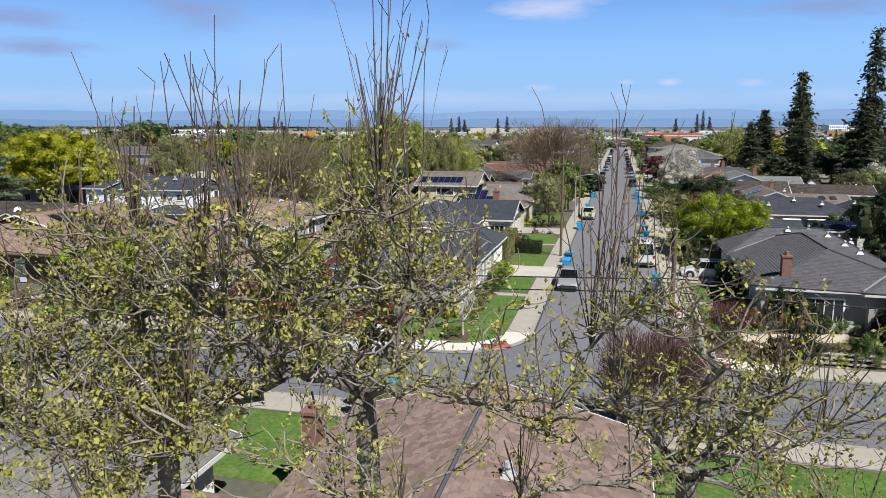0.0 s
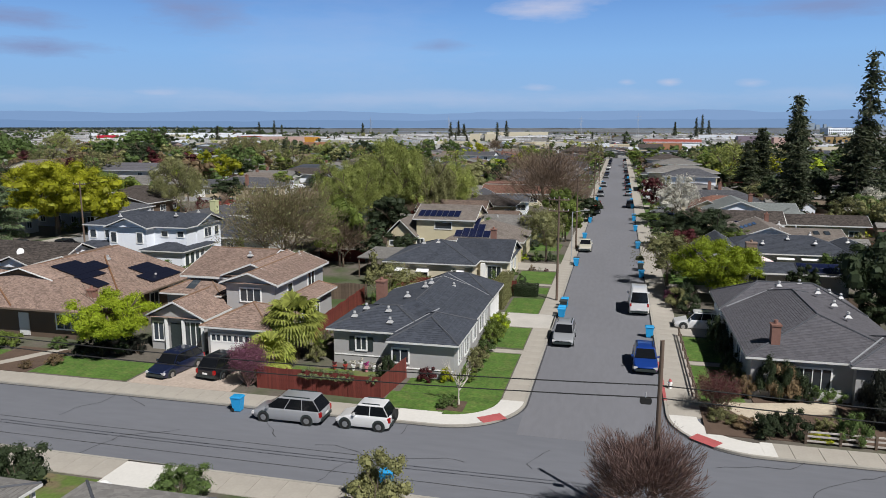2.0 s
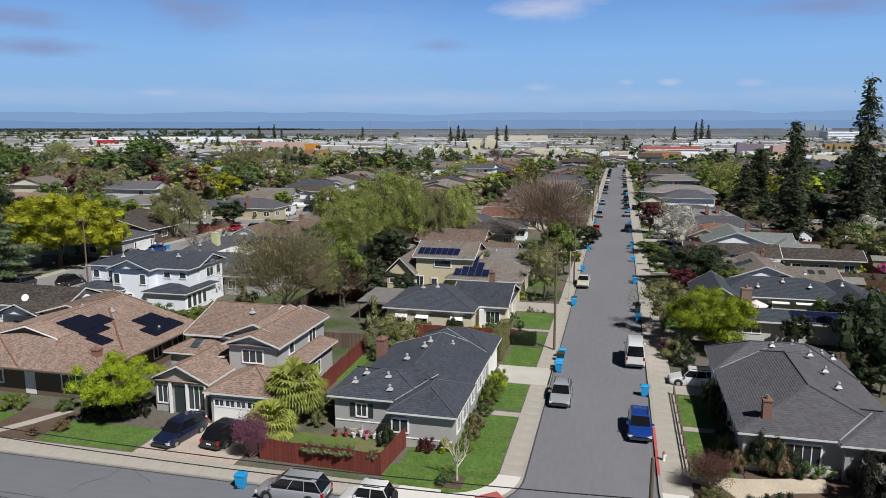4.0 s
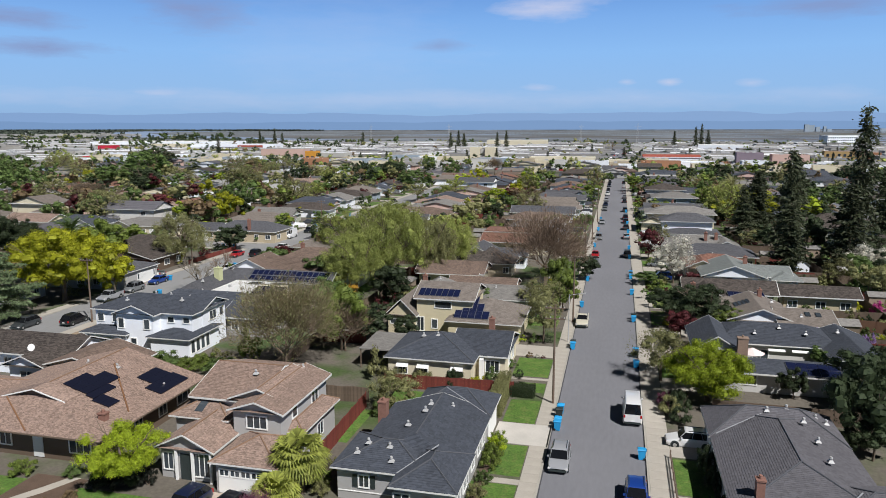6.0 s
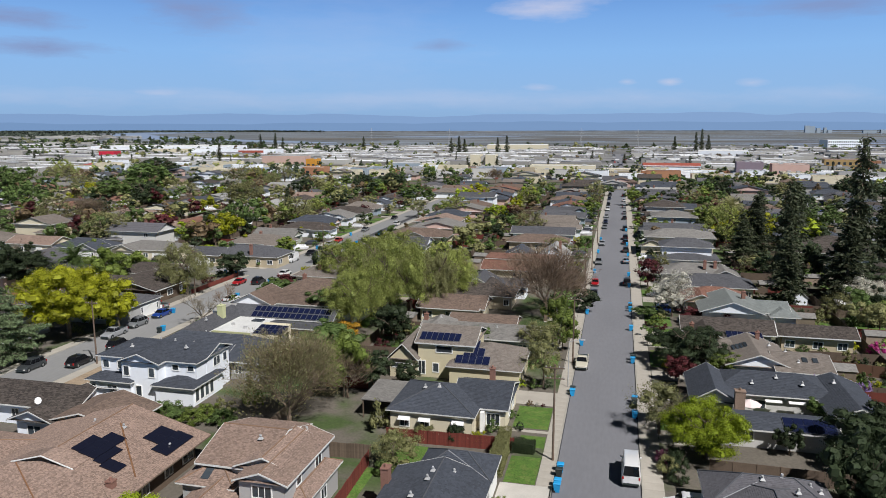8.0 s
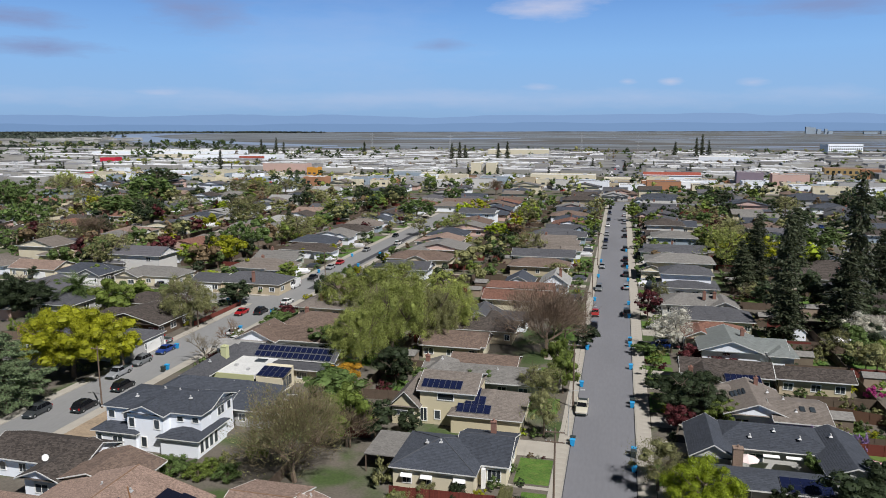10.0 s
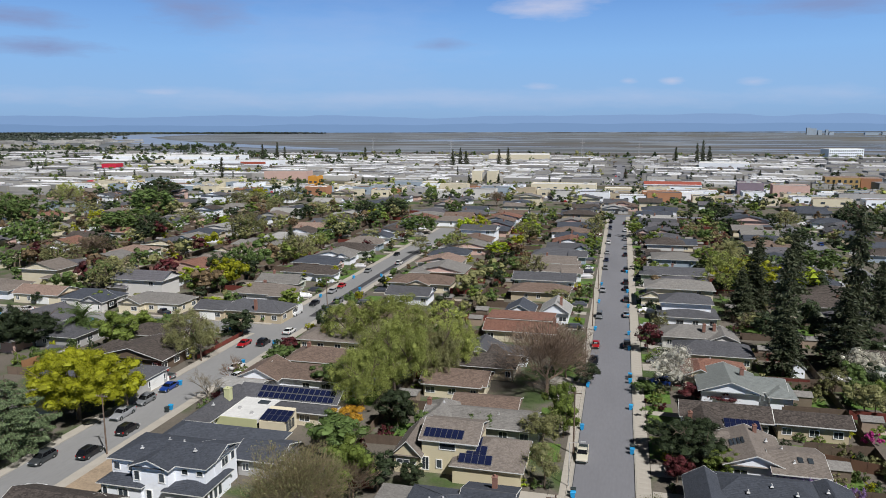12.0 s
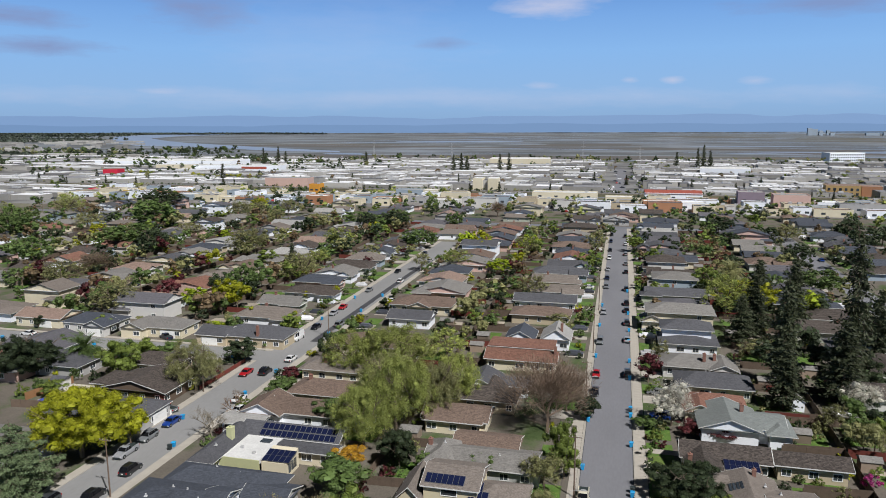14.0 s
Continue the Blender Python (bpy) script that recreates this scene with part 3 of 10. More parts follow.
def leaf_cloud(n_clump, per, rx, ry, rz, size, seed, low=-0.9, droop=0.0, fill=0.55, clump=0.3, core=0.8, cored=1.0, ball=None):
    """Leaves in clumps over an uneven crown, as quads of their own turn: an array of corners."""
    rng = np.random.default_rng(seed)
    d = rng.normal(size=(n_clump, 3))
    d /= np.linalg.norm(d, axis=1)[:, None]
    d[:, 2] = np.clip(d[:, 2], low, 1)
    rad = rng.uniform(fill, 1.0, n_clump)[:, None] * (0.82 + 0.3 * rng.random(n_clump)[:, None])
    cen = d * rad * np.array([rx, ry, rz])
    cr = clump * (rx + rz) / 2 * rng.uniform(0.6, 1.3, n_clump)
    k = rng.integers(0, n_clump, n_clump * per)
    e = rng.normal(size=(len(k), 3))
    e /= np.linalg.norm(e, axis=1)[:, None]
    e[:, 2] *= 0.75
    e[:, 2] = np.where(e[:, 2] < -0.45, -e[:, 2], e[:, 2])
    p = cen[k] + e * (cr[k] * rng.uniform(0.6, 1.25, len(k)))[:, None]
    p[:, 2] -= droop * np.hypot(p[:, 0] / rx, p[:, 1] / ry) ** 2 * rz * rng.random(len(k))
    nrm = e + rng.normal(scale=0.38, size=e.shape) + np.array([0, 0, 0.15])
    nrm /= np.linalg.norm(nrm, axis=1)[:, None]
    t = np.cross(nrm, rng.normal(size=nrm.shape))
    t /= np.linalg.norm(t, axis=1)[:, None] + 1e-9
    b = np.cross(nrm, t)
    s = size * rng.uniform(0.55, 1.25, len(k))[:, None]
    leaves = np.stack([p - t * s * 0.5, p - b * s * 0.38, p + t * s * 0.6, p + b * s * 0.38], 1)
    if not core:
        return leaves
    # the dense inside of each clump, broken into facets
    ball = BALL if ball is None else ball
    m = max(1, int(n_clump * cored))
    w = rng.uniform(0, 6.28, m)
    x_ = ball[None, :, :, 0] * np.cos(w)[:, None, None] - ball[None, :, :, 1] * np.sin(w)[:, None, None]
    y_ = ball[None, :, :, 0] * np.sin(w)[:, None, None] + ball[None, :, :, 1] * np.cos(w)[:, None, None]
    z_ = np.broadcast_to(ball[None, :, :, 2], x_.shape) * 0.78
    lump = core * rng.uniform(0.78, 1.12, (m, len(ball), 1, 1)) * cr[:m, None, None, None]
    c = cen[:m, None, None, :].copy()
    c[..., 2] -= (droop * np.hypot(cen[:m, 0] / rx, cen[:m, 1] / ry) ** 2 * rz * 0.5)[:, None, None]
    balls = (c + np.stack([x_, y_, z_], -1) * lump + rng.normal(scale=0.06, size=(m, len(ball), 4, 3)) * cr[:m, None, None, None]).reshape(-1, 4, 3)
    return np.concatenate([leaves, balls])


def quads_mesh(name, q, material):
    n = len(q)
    me = bpy.data.meshes.new(name)
    me.vertices.add(4 * n)
    me.vertices.foreach_set("co", q.reshape(-1))
    me.loops.add(4 * n)
    me.loops.foreach_set("vertex_index", np.arange(4 * n))
    me.polygons.add(n)
    me.polygons.foreach_set("loop_start", np.arange(0, 4 * n, 4))
    me.update(calc_edges=True)
    me.materials.append(material)
    return me


def limbs(s, rng, base, top, r, spread, levels, count, length, up=0.5, n=5, ends=None):
    """A trunk and forking limbs."""
    base, top = Vector(base), Vector(top)
    mid = base.lerp(top, 0.5) + Vector((rng.uniform(-0.06, 0.06), rng.uniform(-0.06, 0.06), 0)) * (top - base).length
    s.tube(base, mid, r, r * 0.8, n + 1, False)
    s.tube(mid, top, r * 0.8, r * 0.6, n + 1, False)

    def grow(p, d, ln, rad, lev):
        q = p + d * ln
        s.tube(p, q, rad, rad * 0.55, 3 if rad < 0.04 else n, False)
        if ends is not None:
            ends.append(q)
        if lev <= 0:
            return
        for _ in range(count):
            e = (d + Vector((rng.gauss(0, spread), rng.gauss(0, spread), rng.gauss(up * 0.4, spread * 0.6)))).normalized()
            grow(p + d * ln * rng.uniform(0.45, 1.0), e, ln * rng.uniform(0.5, 0.85), rad * 0.55, lev - 1)

    for i in range(max(3, count)):
        w = 2 * math.pi * (i + rng.random() * 0.6) / max(3, count)
        d = Vector((math.cos(w) * spread * 1.4, math.sin(w) * spread * 1.4, up + rng.random() * 0.5)).normalized()
        grow(base.lerp(top, rng.uniform(0.65, 1.0)), d, length * rng.uniform(0.8, 1.2), r * 0.55, levels)
    return s


_tree = {}
TREE_WORDS = {"lime": "bright lime-green", "gold": "golden-green", "green": "leafy green", "mid": "fresh green", "olive": "olive-green", "willow": "pale green drooping", "dark": "dark green",
              "maroon": "maroon-leaved", "brown": "half-bare brownish", "white": "white-blossoming", "pink": "pink-blossoming", "lilac": "lilac-blossoming", "orange": "orange-leaved", "bluegreen": "blue-green needled", "rose": "white-flowering climbing", "plum": "plum-coloured", "black": "near-black dense"}


def tree(x, y, h, r, leaf="green", seed=0, low=0.22, dense=1.0, leaf_size=None, z=0.1, rot=None, label=None, group="street trees"):
    """A broadleaf tree h metres high with a crown of radius r; alike ones share their meshes."""
    v = seed % 4
    near, big, far = leaf_size is not None, r > 5.4, y > 170
    key = (leaf, v % 2 if big else v, big, far, near and (round(r, 1), leaf_size), round(low, 1), dense)
    if key not in _tree:
        rng = random.Random(v * 31 + 5)
        # a unit tree, scaled to the size wanted
        R, H = (r, h) if near else (8.0, 11.0) if big else (4.0, 8.0)
        rz = H * (1 - low) / 2
        t = thing("tree", 0, 0, 0, "", "tree")
        s = limbs(Solid(), rng, (0, 0, -0.3), (0, 0, H * (low + 0.18)), 0.045 * R + 0.05, 0.55, 2, 3, R * 0.55, 0.6)
        part("trunk", s, BARK, t)
        drooping = leaf in ("willow", "olive", "white", "brown")
        n = int((95 if near else 130 if big else 46) * dense)
        per = int(300 * min(2.0, (R / 3) ** 1.3)) if near else (300 if not far else 110) if big else 130
        grow = 0.72 if big and not far else 0.85
        if far and not near:
            per, grow = int(per * 0.34), 1.15
        q = leaf_cloud(n, per, R, R, rz, (leaf_size and leaf_size * 0.85) or grow * (0.23 if big else 0.19), v * 7 + len(_tree), droop=0.45 if drooping else 0.1, fill=0.5 if near or big else 0.38, clump=0.2 if near else 0.2 if big else 0.33, core=0.5 if drooping else 0.6 if near else 0.72, cored=0.6 if drooping else 1.0, ball=BLOCK if far and not near else BALL)
        q[:, :, 2] += H * (1 + low) / 2
        part("crown", quads_mesh("crown", q, LEAF[leaf]), None, t)
        _tree[key] = (t, R, H)
        ob = t
    else:
        t, R, H = _tree[key]
        ob = copy_thing(t, Matrix.Identity(4))
    ob.matrix_basis = pose(x, y, z, 0, 0, rot if rot is not None else seed * 77 % 360) @ Matrix.Diagonal((r / R, r / R, h / H, 1))
    size = "small" if h < 5 else "tall" if h > 11 else "medium-sized"
    return tagged(ob, label or f"{size} {TREE_WORDS[leaf]} tree with an uneven crown", "tree", group)


def bare_tree(x, y, h, r, twig=None, seed=0, leaf=None, levels=4, label="leafless tree with a haze of fine brown twigs", per=0, z=0.1, leaf_size=0.22, shrub=False, key=None):
    """A tree in its winter twigs, with a thin scatter of leaves where leaf is given."""
    twig = twig or TWIG
    k = ("bare", twig.name, leaf, seed % 3, levels, shrub)
    if k not in _tree:
        rng = random.Random(seed % 3 + 11)
        t = thing("tree", 0, 0, 0, "", "tree")
        s, ends = Solid(), []
        if shrub:
            for i in range(34):
                w = rng.uniform(0, 6.28)
                d = Vector((math.cos(w), math.sin(w), rng.uniform(0.15, 2.2))).normalized()
                limbs(s, rng, (0, 0, 0), d * 2.2, 0.05, 0.5, 2, 4, 1.9, 0.35, 3, ends)
        else:
            limbs(s, rng, (0, 0, -0.3), (0, 0, 2.6), 0.26, 0.62, levels, 4, 2.7, 0.45, 4, ends)
        co = np.array(s.v)
        m = np.percentile(np.hypot(co[:, 0], co[:, 1]), 98)
        top = np.percentile(co[:, 2], 99.5)
        co[:, :2] *= 4.0 / m
        co[:, 2] *= 8.0 / top
        s.v = [tuple(c) for c in co]
        part("branchwork", s, twig, t)
        part("trunk", Solid().tube((0, 0, -0.4), (0, 0, 0.9), 0.33, 0.27, 8), twig, t)
        if leaf:
            e = np.array([tuple(p) for p in ends]) * np.array([4.0 / m, 4.0 / m, 8.0 / top])
            rg = np.random.default_rng(seed)
            n = max(500, int(len(e) * (per or 2)))
            p = e[rg.integers(0, len(e), n)] + rg.normal(scale=0.25, size=(n, 3))
            a, b = rg.normal(size=(n, 3)), rg.normal(size=(n, 3))
            a /= np.linalg.norm(a, axis=1)[:, None]
            b = np.cross(a, b)
            b /= np.linalg.norm(b, axis=1)[:, None]
            z_ = leaf_size * rg.uniform(0.6, 1.3, n)[:, None]
            part("foliage", quads_mesh("foliage", np.stack([p - a * z_ * 0.5, p - b * z_ * 0.35, p + a * z_ * 0.6, p + b * z_ * 0.35], 1), LEAF[leaf]), None, t)
        _tree[k] = (t, 4.0, 8.0)
        ob = t
    else:
        t = _tree[k][0]
        ob = copy_thing(t, Matrix.Identity(4))
    ob.matrix_basis = pose(x, y, z, 0, 0, seed * 67 % 360) @ Matrix.Diagonal((r / 4.0, r / 4.0, h / 8.0, 1))
    return tagged(ob, label, "tree", "street trees")


def haze_tree(x, y, h, r, leaf="haze", seed=0, green="olive", z=0.1, label="broad tree in a haze of fine twigs and first leaves", mix=0.35, count=None, twig=1.0, name="tree"):
    """A tree just coming into leaf: limbs, a dome of fine twigs, a thin scatter of leaves."""
    t = thing(name, x, y, z, label, "tree" if name == "tree" else "bush", "street trees", seed * 77 % 360)
    rng, rg = random.Random(seed), np.random.default_rng(seed)
    s = limbs(Solid(), rng, (0, 0, -0.3), (0, 0, h * 0.3), 0.045 * r, 0.62, 4, 4, r * 0.45, 0.5, 3)
    part("branchwork", s, TWIG, t)
    rz = h * 0.42
    n = count or int(6500 * (r / 7) ** 1.5)
    d = rg.normal(size=(n, 3))
    d /= np.linalg.norm(d, axis=1)[:, None]
    d[:, 2] = np.where(d[:, 2] < -0.55, -d[:, 2], d[:, 2])
    lump = 1 + 0.16 * np.sin(d[:, :1] * 7 + seed) + 0.16 * np.sin(d[:, 1:2] * 9 + seed) + 0.1 * np.sin(d[:, 2:] * 11)
    p = d * (rg.random((n, 1)) ** 0.5) * lump * np.array([r, r, rz]) * 0.93
    a = d * np.array([1, 1, 0.7]) + np.array([0, 0, 0.8]) + rg.normal(scale=0.35, size=(n, 3))
    a /= np.linalg.norm(a, axis=1)[:, None]
    b = np.cross(a, rg.normal(size=(n, 3)))
    b /= np.linalg.norm(b, axis=1)[:, None]
    ln, wd = rg.uniform(0.5, 1.3, (n, 1)) * twig, rg.uniform(0.02, 0.045, (n, 1)) * twig
    p[:, 2] += h - rz
    part("twig_growth", quads_mesh("twig_growth", np.stack([p - a * ln / 2 - b * wd, p - a * ln / 2 + b * wd, p + a * ln / 2 + b * wd * 0.3, p + a * ln / 2 - b * wd * 0.3], 1), LEAF[leaf]), None, t)
    if mix:
        k = rg.integers(0, n, int(n * mix))
        q, e = p[k] + rg.normal(scale=0.3, size=(len(k), 3)), a[k]
        f, g = b[k], rg.uniform(0.1, 0.24, (len(k), 1))
        e = e + rg.normal(scale=0.5, size=e.shape)
        part("foliage", quads_mesh("foliage", np.stack([q - e * g * 0.5, q - f * g * 0.4, q + e * g * 0.6, q + f * g * 0.4], 1), LEAF[green]), None, t)
    return t


def conifer(x, y, h, r, seed=0, leaf="conifer", thin=1.0, label="tall dark conifer with tiered drooping boughs", z=0.1):
    """A conifer: straight trunk, whorls of drooping boughs with needle sprays, ragged outline."""
    v = seed % 3
    key = ("conifer", v, leaf, thin)
    if key not in _tree:
        rng = np.random.default_rng(v + 40)
        t = thing("conifer", 0, 0, 0, "", "tree")
        s = Solid().tube((0, 0, -0.3), (0, 0, 10), 0.24, 0.14, 7, False).tube((0, 0, 10), (0, 0, 20), 0.14, 0.02, 6, False)
        quads = []
        z_ = 1.6
        while z_ < 19.6:
            prof = (1 - z_ / 20.0) ** 0.8 * 3.6 * rng.uniform(0.7, 1.15) + 0.25
            for i in range(rng.integers(5, 8)):
                w = rng.uniform(0, 2 * math.pi)
                ln = prof * rng.uniform(0.55, 1.15)
                tip = np.array([math.cos(w) * ln, math.sin(w) * ln, z_ - 0.18 * ln])
                s.tube((0, 0, z_), tuple(tip), 0.05, 0.015, 3, False)
                n = int(max(4, 16 * ln * thin))
                f = rng.uniform(0.15, 1.0, n)[:, None]
                p = np.array([0, 0, z_]) * (1 - f) + tip * f + rng.normal(scale=(0.26, 0.26, 0.16), size=(n, 3)) * (0.5 + f)
                a = np.tile(np.array([math.cos(w), math.sin(w), -0.5]), (n, 1)) + rng.normal(scale=0.6, size=(n, 3))
                a /= np.linalg.norm(a, axis=1)[:, None]
                b = np.cross(a, rng.normal(size=(n, 3)))
                b /= np.linalg.norm(b, axis=1)[:, None]
                g = (0.5 if thin > 0.5 else 0.75) * rng.uniform(0.6, 1.2, n)[:, None]
                quads.append(np.stack([p - a * g * 0.6, p - b * g * 0.3, p + a * g * 0.8, p + b * g * 0.3], 1))
            z_ += rng.uniform(0.32, 0.62)
        part("trunk", s, BARK, t)
        part("foliage", quads_mesh("foliage", np.concatenate(quads), LEAF[leaf]), None, t)
        _tree[key] = (t,)
        ob = t
    else:
        ob = copy_thing(_tree[key][0], Matrix.Identity(4))
    ob.matrix_basis = pose(x, y, z, 0, 0, seed * 53 % 360) @ Matrix.Diagonal((r / 3.4, r / 3.4, h / 20.0, 1))
    return tagged(ob, label, "tree", "conifers")


def deodar(x, y, h, r, z=0.1):
    """A broad cedar: a straight trunk with level, drooping-tipped pads of needles in tiers."""
    rng = np.random.default_rng(12)
    t = thing("cedar_tree", x, y, z, "broad blue-green cedar with level tiers of drooping boughs", "tree", "conifers")
    s = Solid().tube((0, 0, -0.3), (0, 0, h * 0.6), 0.38, 0.22, 8, False).tube((0, 0, h * 0.6), (0, 0, h), 0.22, 0.03, 6, False)
    quads = []
    z_ = 1.8
    while z_ < h - 0.4:
        reach = r * min(1.0, 1.25 * (1 - z_ / h) ** 0.7)
        for i in range(6):
            w, ln = rng.uniform(0, 2 * math.pi), reach * rng.uniform(0.55, 1.05)
            d = np.array([math.cos(w), math.sin(w), 0.0])
            rise = rng.uniform(-0.05, 0.18) * ln
            s.tube((0, 0, z_), (d[0] * ln * 0.9, d[1] * ln * 0.9, z_ + rise), 0.09, 0.02, 4, False)
            n = int(70 * ln)
            f = rng.uniform(0.18, 1.0, n) ** 0.8
            wide = 0.30 * ln * np.sin(np.pi * np.clip(f * 0.9 + 0.08, 0, 1)) + 0.2
            off = rng.uniform(-1, 1, n) * wide
            p = d * (f * ln)[:, None] + np.array([-d[1], d[0], 0]) * off[:, None]
            p[:, 2] = z_ + rise * f - 0.55 * f ** 3 - 0.10 * np.abs(off) + rng.normal(scale=0.09, size=n)
            a = d + np.array([0, 0, -0.4]) + rng.normal(scale=0.5, size=(n, 3))
            a /= np.linalg.norm(a, axis=1)[:, None]
            b = np.cross(a, np.array([0, 0, 1.0]) + rng.normal(scale=0.5, size=(n, 3)))
            b /= np.linalg.norm(b, axis=1)[:, None]
            g = 0.24 * rng.uniform(0.6, 1.3, n)[:, None]
            quads.append(np.stack([p - a * g * 0.6, p - b * g * 0.35, p + a * g * 0.9, p + b * g * 0.35], 1))
        z_ += rng.uniform(0.55, 0.85)
    part("trunk", s, BARK, t)
    part("foliage", quads_mesh("foliage", np.concatenate(quads), LEAF["bluegreen"]), None, t)
    return t


def palm(x, y, h, r, seed=0, fan=True, z=0.1, leaf="palm", label="fan palm with a shaggy trunk and spreading fronds"):
    """A palm: thick trunk, arching fronds cut into leaflets."""
    rng = random.Random(seed)
    t = thing("palm_tree", x, y, z, label, "palm tree", "palms", rng.uniform(0, 360))
    s = Solid()
    for i in range(8):
        s.tube((0, 0, h * i / 8 - 0.1), (0, 0, h * (i + 1) / 8), 0.36, 0.28, 8, False)
    part("trunk", s, BARK, t)
    quads = []
    if fan:
        # round fans of narrow blades on stalks, old ones hanging below
        for i in range(64):
            w, el = rng.uniform(0, 6.28), math.asin(rng.uniform(-0.75, 0.98))
            d = Vector((math.cos(w) * math.cos(el), math.sin(w) * math.cos(el), math.sin(el)))
            side = Vector((-math.sin(w), math.cos(w), 0))
            base = Vector((0, 0, h)) + d * 0.15
            hub = base + d * r * rng.uniform(0.38, 0.55) - Vector((0, 0, 0.06 * r))
            quads.append([tuple(base - side * 0.02), tuple(hub - side * 0.02), tuple(hub + side * 0.02), tuple(base + side * 0.02)])
            blade = r * rng.uniform(0.42, 0.6)
            for k in range(17):
                u = radians(-115 + 230 * k / 16)
                e = (d * math.cos(u) + side * math.sin(u)).normalized()
                n = e.cross(d.cross(side)).normalized()
                mid = hub + e * blade * 0.62
                tip = hub + e * blade - Vector((0, 0, blade * rng.uniform(0.18, 0.4)))
                wd = blade * 0.075
                quads.append([tuple(hub - n * wd * 0.3), tuple(mid - n * wd), tuple(mid + n * wd), tuple(hub + n * wd * 0.3)])
                quads.append([tuple(mid - n * wd), tuple(tip - n * 0.008), tuple(tip + n * 0.008), tuple(mid + n * wd)])
        skirt = []
        for i in range(90):
            w = rng.uniform(0, 6.28)
            top = Vector((math.cos(w) * 0.32, math.sin(w) * 0.32, h * rng.uniform(0.6, 1.0)))
            low = top + Vector((math.cos(w) * rng.uniform(0.1, 0.6), math.sin(w) * rng.uniform(0.1, 0.6), -rng.uniform(0.5, 1.1)))
            sd = Vector((-math.sin(w), math.cos(w), 0)) * rng.uniform(0.03, 0.09)
            skirt.append([tuple(top - sd * 0.4), tuple(low - sd), tuple(low + sd), tuple(top + sd * 0.4)])
        part("dead_frond_skirt", quads_mesh("dead_frond_skirt", np.array(skirt), TWIGGREY), None, t, "hanging skirt of dead grey fronds")
    else:
        for i in range(150):
            w, el = rng.uniform(0, 6.28), rng.uniform(-0.8, 1.4)
            d = Vector((math.cos(w) * math.cos(el), math.sin(w) * math.cos(el), math.sin(el)))
            side = Vector((-math.sin(w), math.cos(w), 0))
            p = Vector((0, 0, h))
            steps, ln = 12, r * rng.uniform(0.8, 1.1)
            for k in range(steps):
                q = p + d * ln / steps
                d = (d + Vector((0, 0, -0.11))).normalized()
                for sg in (-1, 1):
                    tip = q + side * sg * ln * 0.17 * math.sin(math.pi * (k + 0.8) / (steps + 1)) + d * ln * 0.1 + Vector((0, 0, -0.05 * ln))
                    quads.append([tuple(p), tuple(p.lerp(q, 0.55)), tuple(tip + d * 0.05), tuple(tip)])
                p = q
    part("frond_crown", quads_mesh("frond_crown", np.array(quads), LEAF[leaf]), None, t)
    return t


_shrub = {}


def shrub(x, y, r, h, leaf="green", seed=0, z=0.1, label=None, sx=1.0, rot=0.0, name="shrub"):
    """A low bush of small leaves, shared between alike ones."""
    near = y < 80
    key = (leaf, seed % 3, near)
    if key not in _shrub:
        t = thing(name, 0, 0, 0, "", "shrub")
        q = leaf_cloud(30 if near else 20, 170 if near else 24, 1, 1, 0.55, 0.05 if near else 0.14, seed + 3, low=-0.6, fill=0.45, clump=0.3, core=0.7, ball=BALL if near else BLOCK)
        q[:, :, 2] = np.maximum(q[:, :, 2] + 0.5, 0.0)
        part("foliage", quads_mesh("foliage", q, LEAF[leaf]), None, t)
        rng = random.Random(seed)
        s = Solid()
        for i in range(5 if near else 0):
            s.tube((0, 0, -0.05), (rng.uniform(-0.5, 0.5), rng.uniform(-0.5, 0.5), 0.6), 0.04, 0.015, 4, False)
        if near:
            part("stem", s, BARK, t)
        _shrub[key] = t
        ob = t
    else:
        ob = copy_thing(_shrub[key], Matrix.Identity(4))
    ob.matrix_basis = pose(x, y, z, 0, 0, rot) @ Matrix.Diagonal((r * sx, r, h, 1))
    return tagged(ob, label or f"{TREE_WORDS.get(leaf, leaf).split(' ')[0]} garden bush growing in a bed", "shrub", "garden bushes")


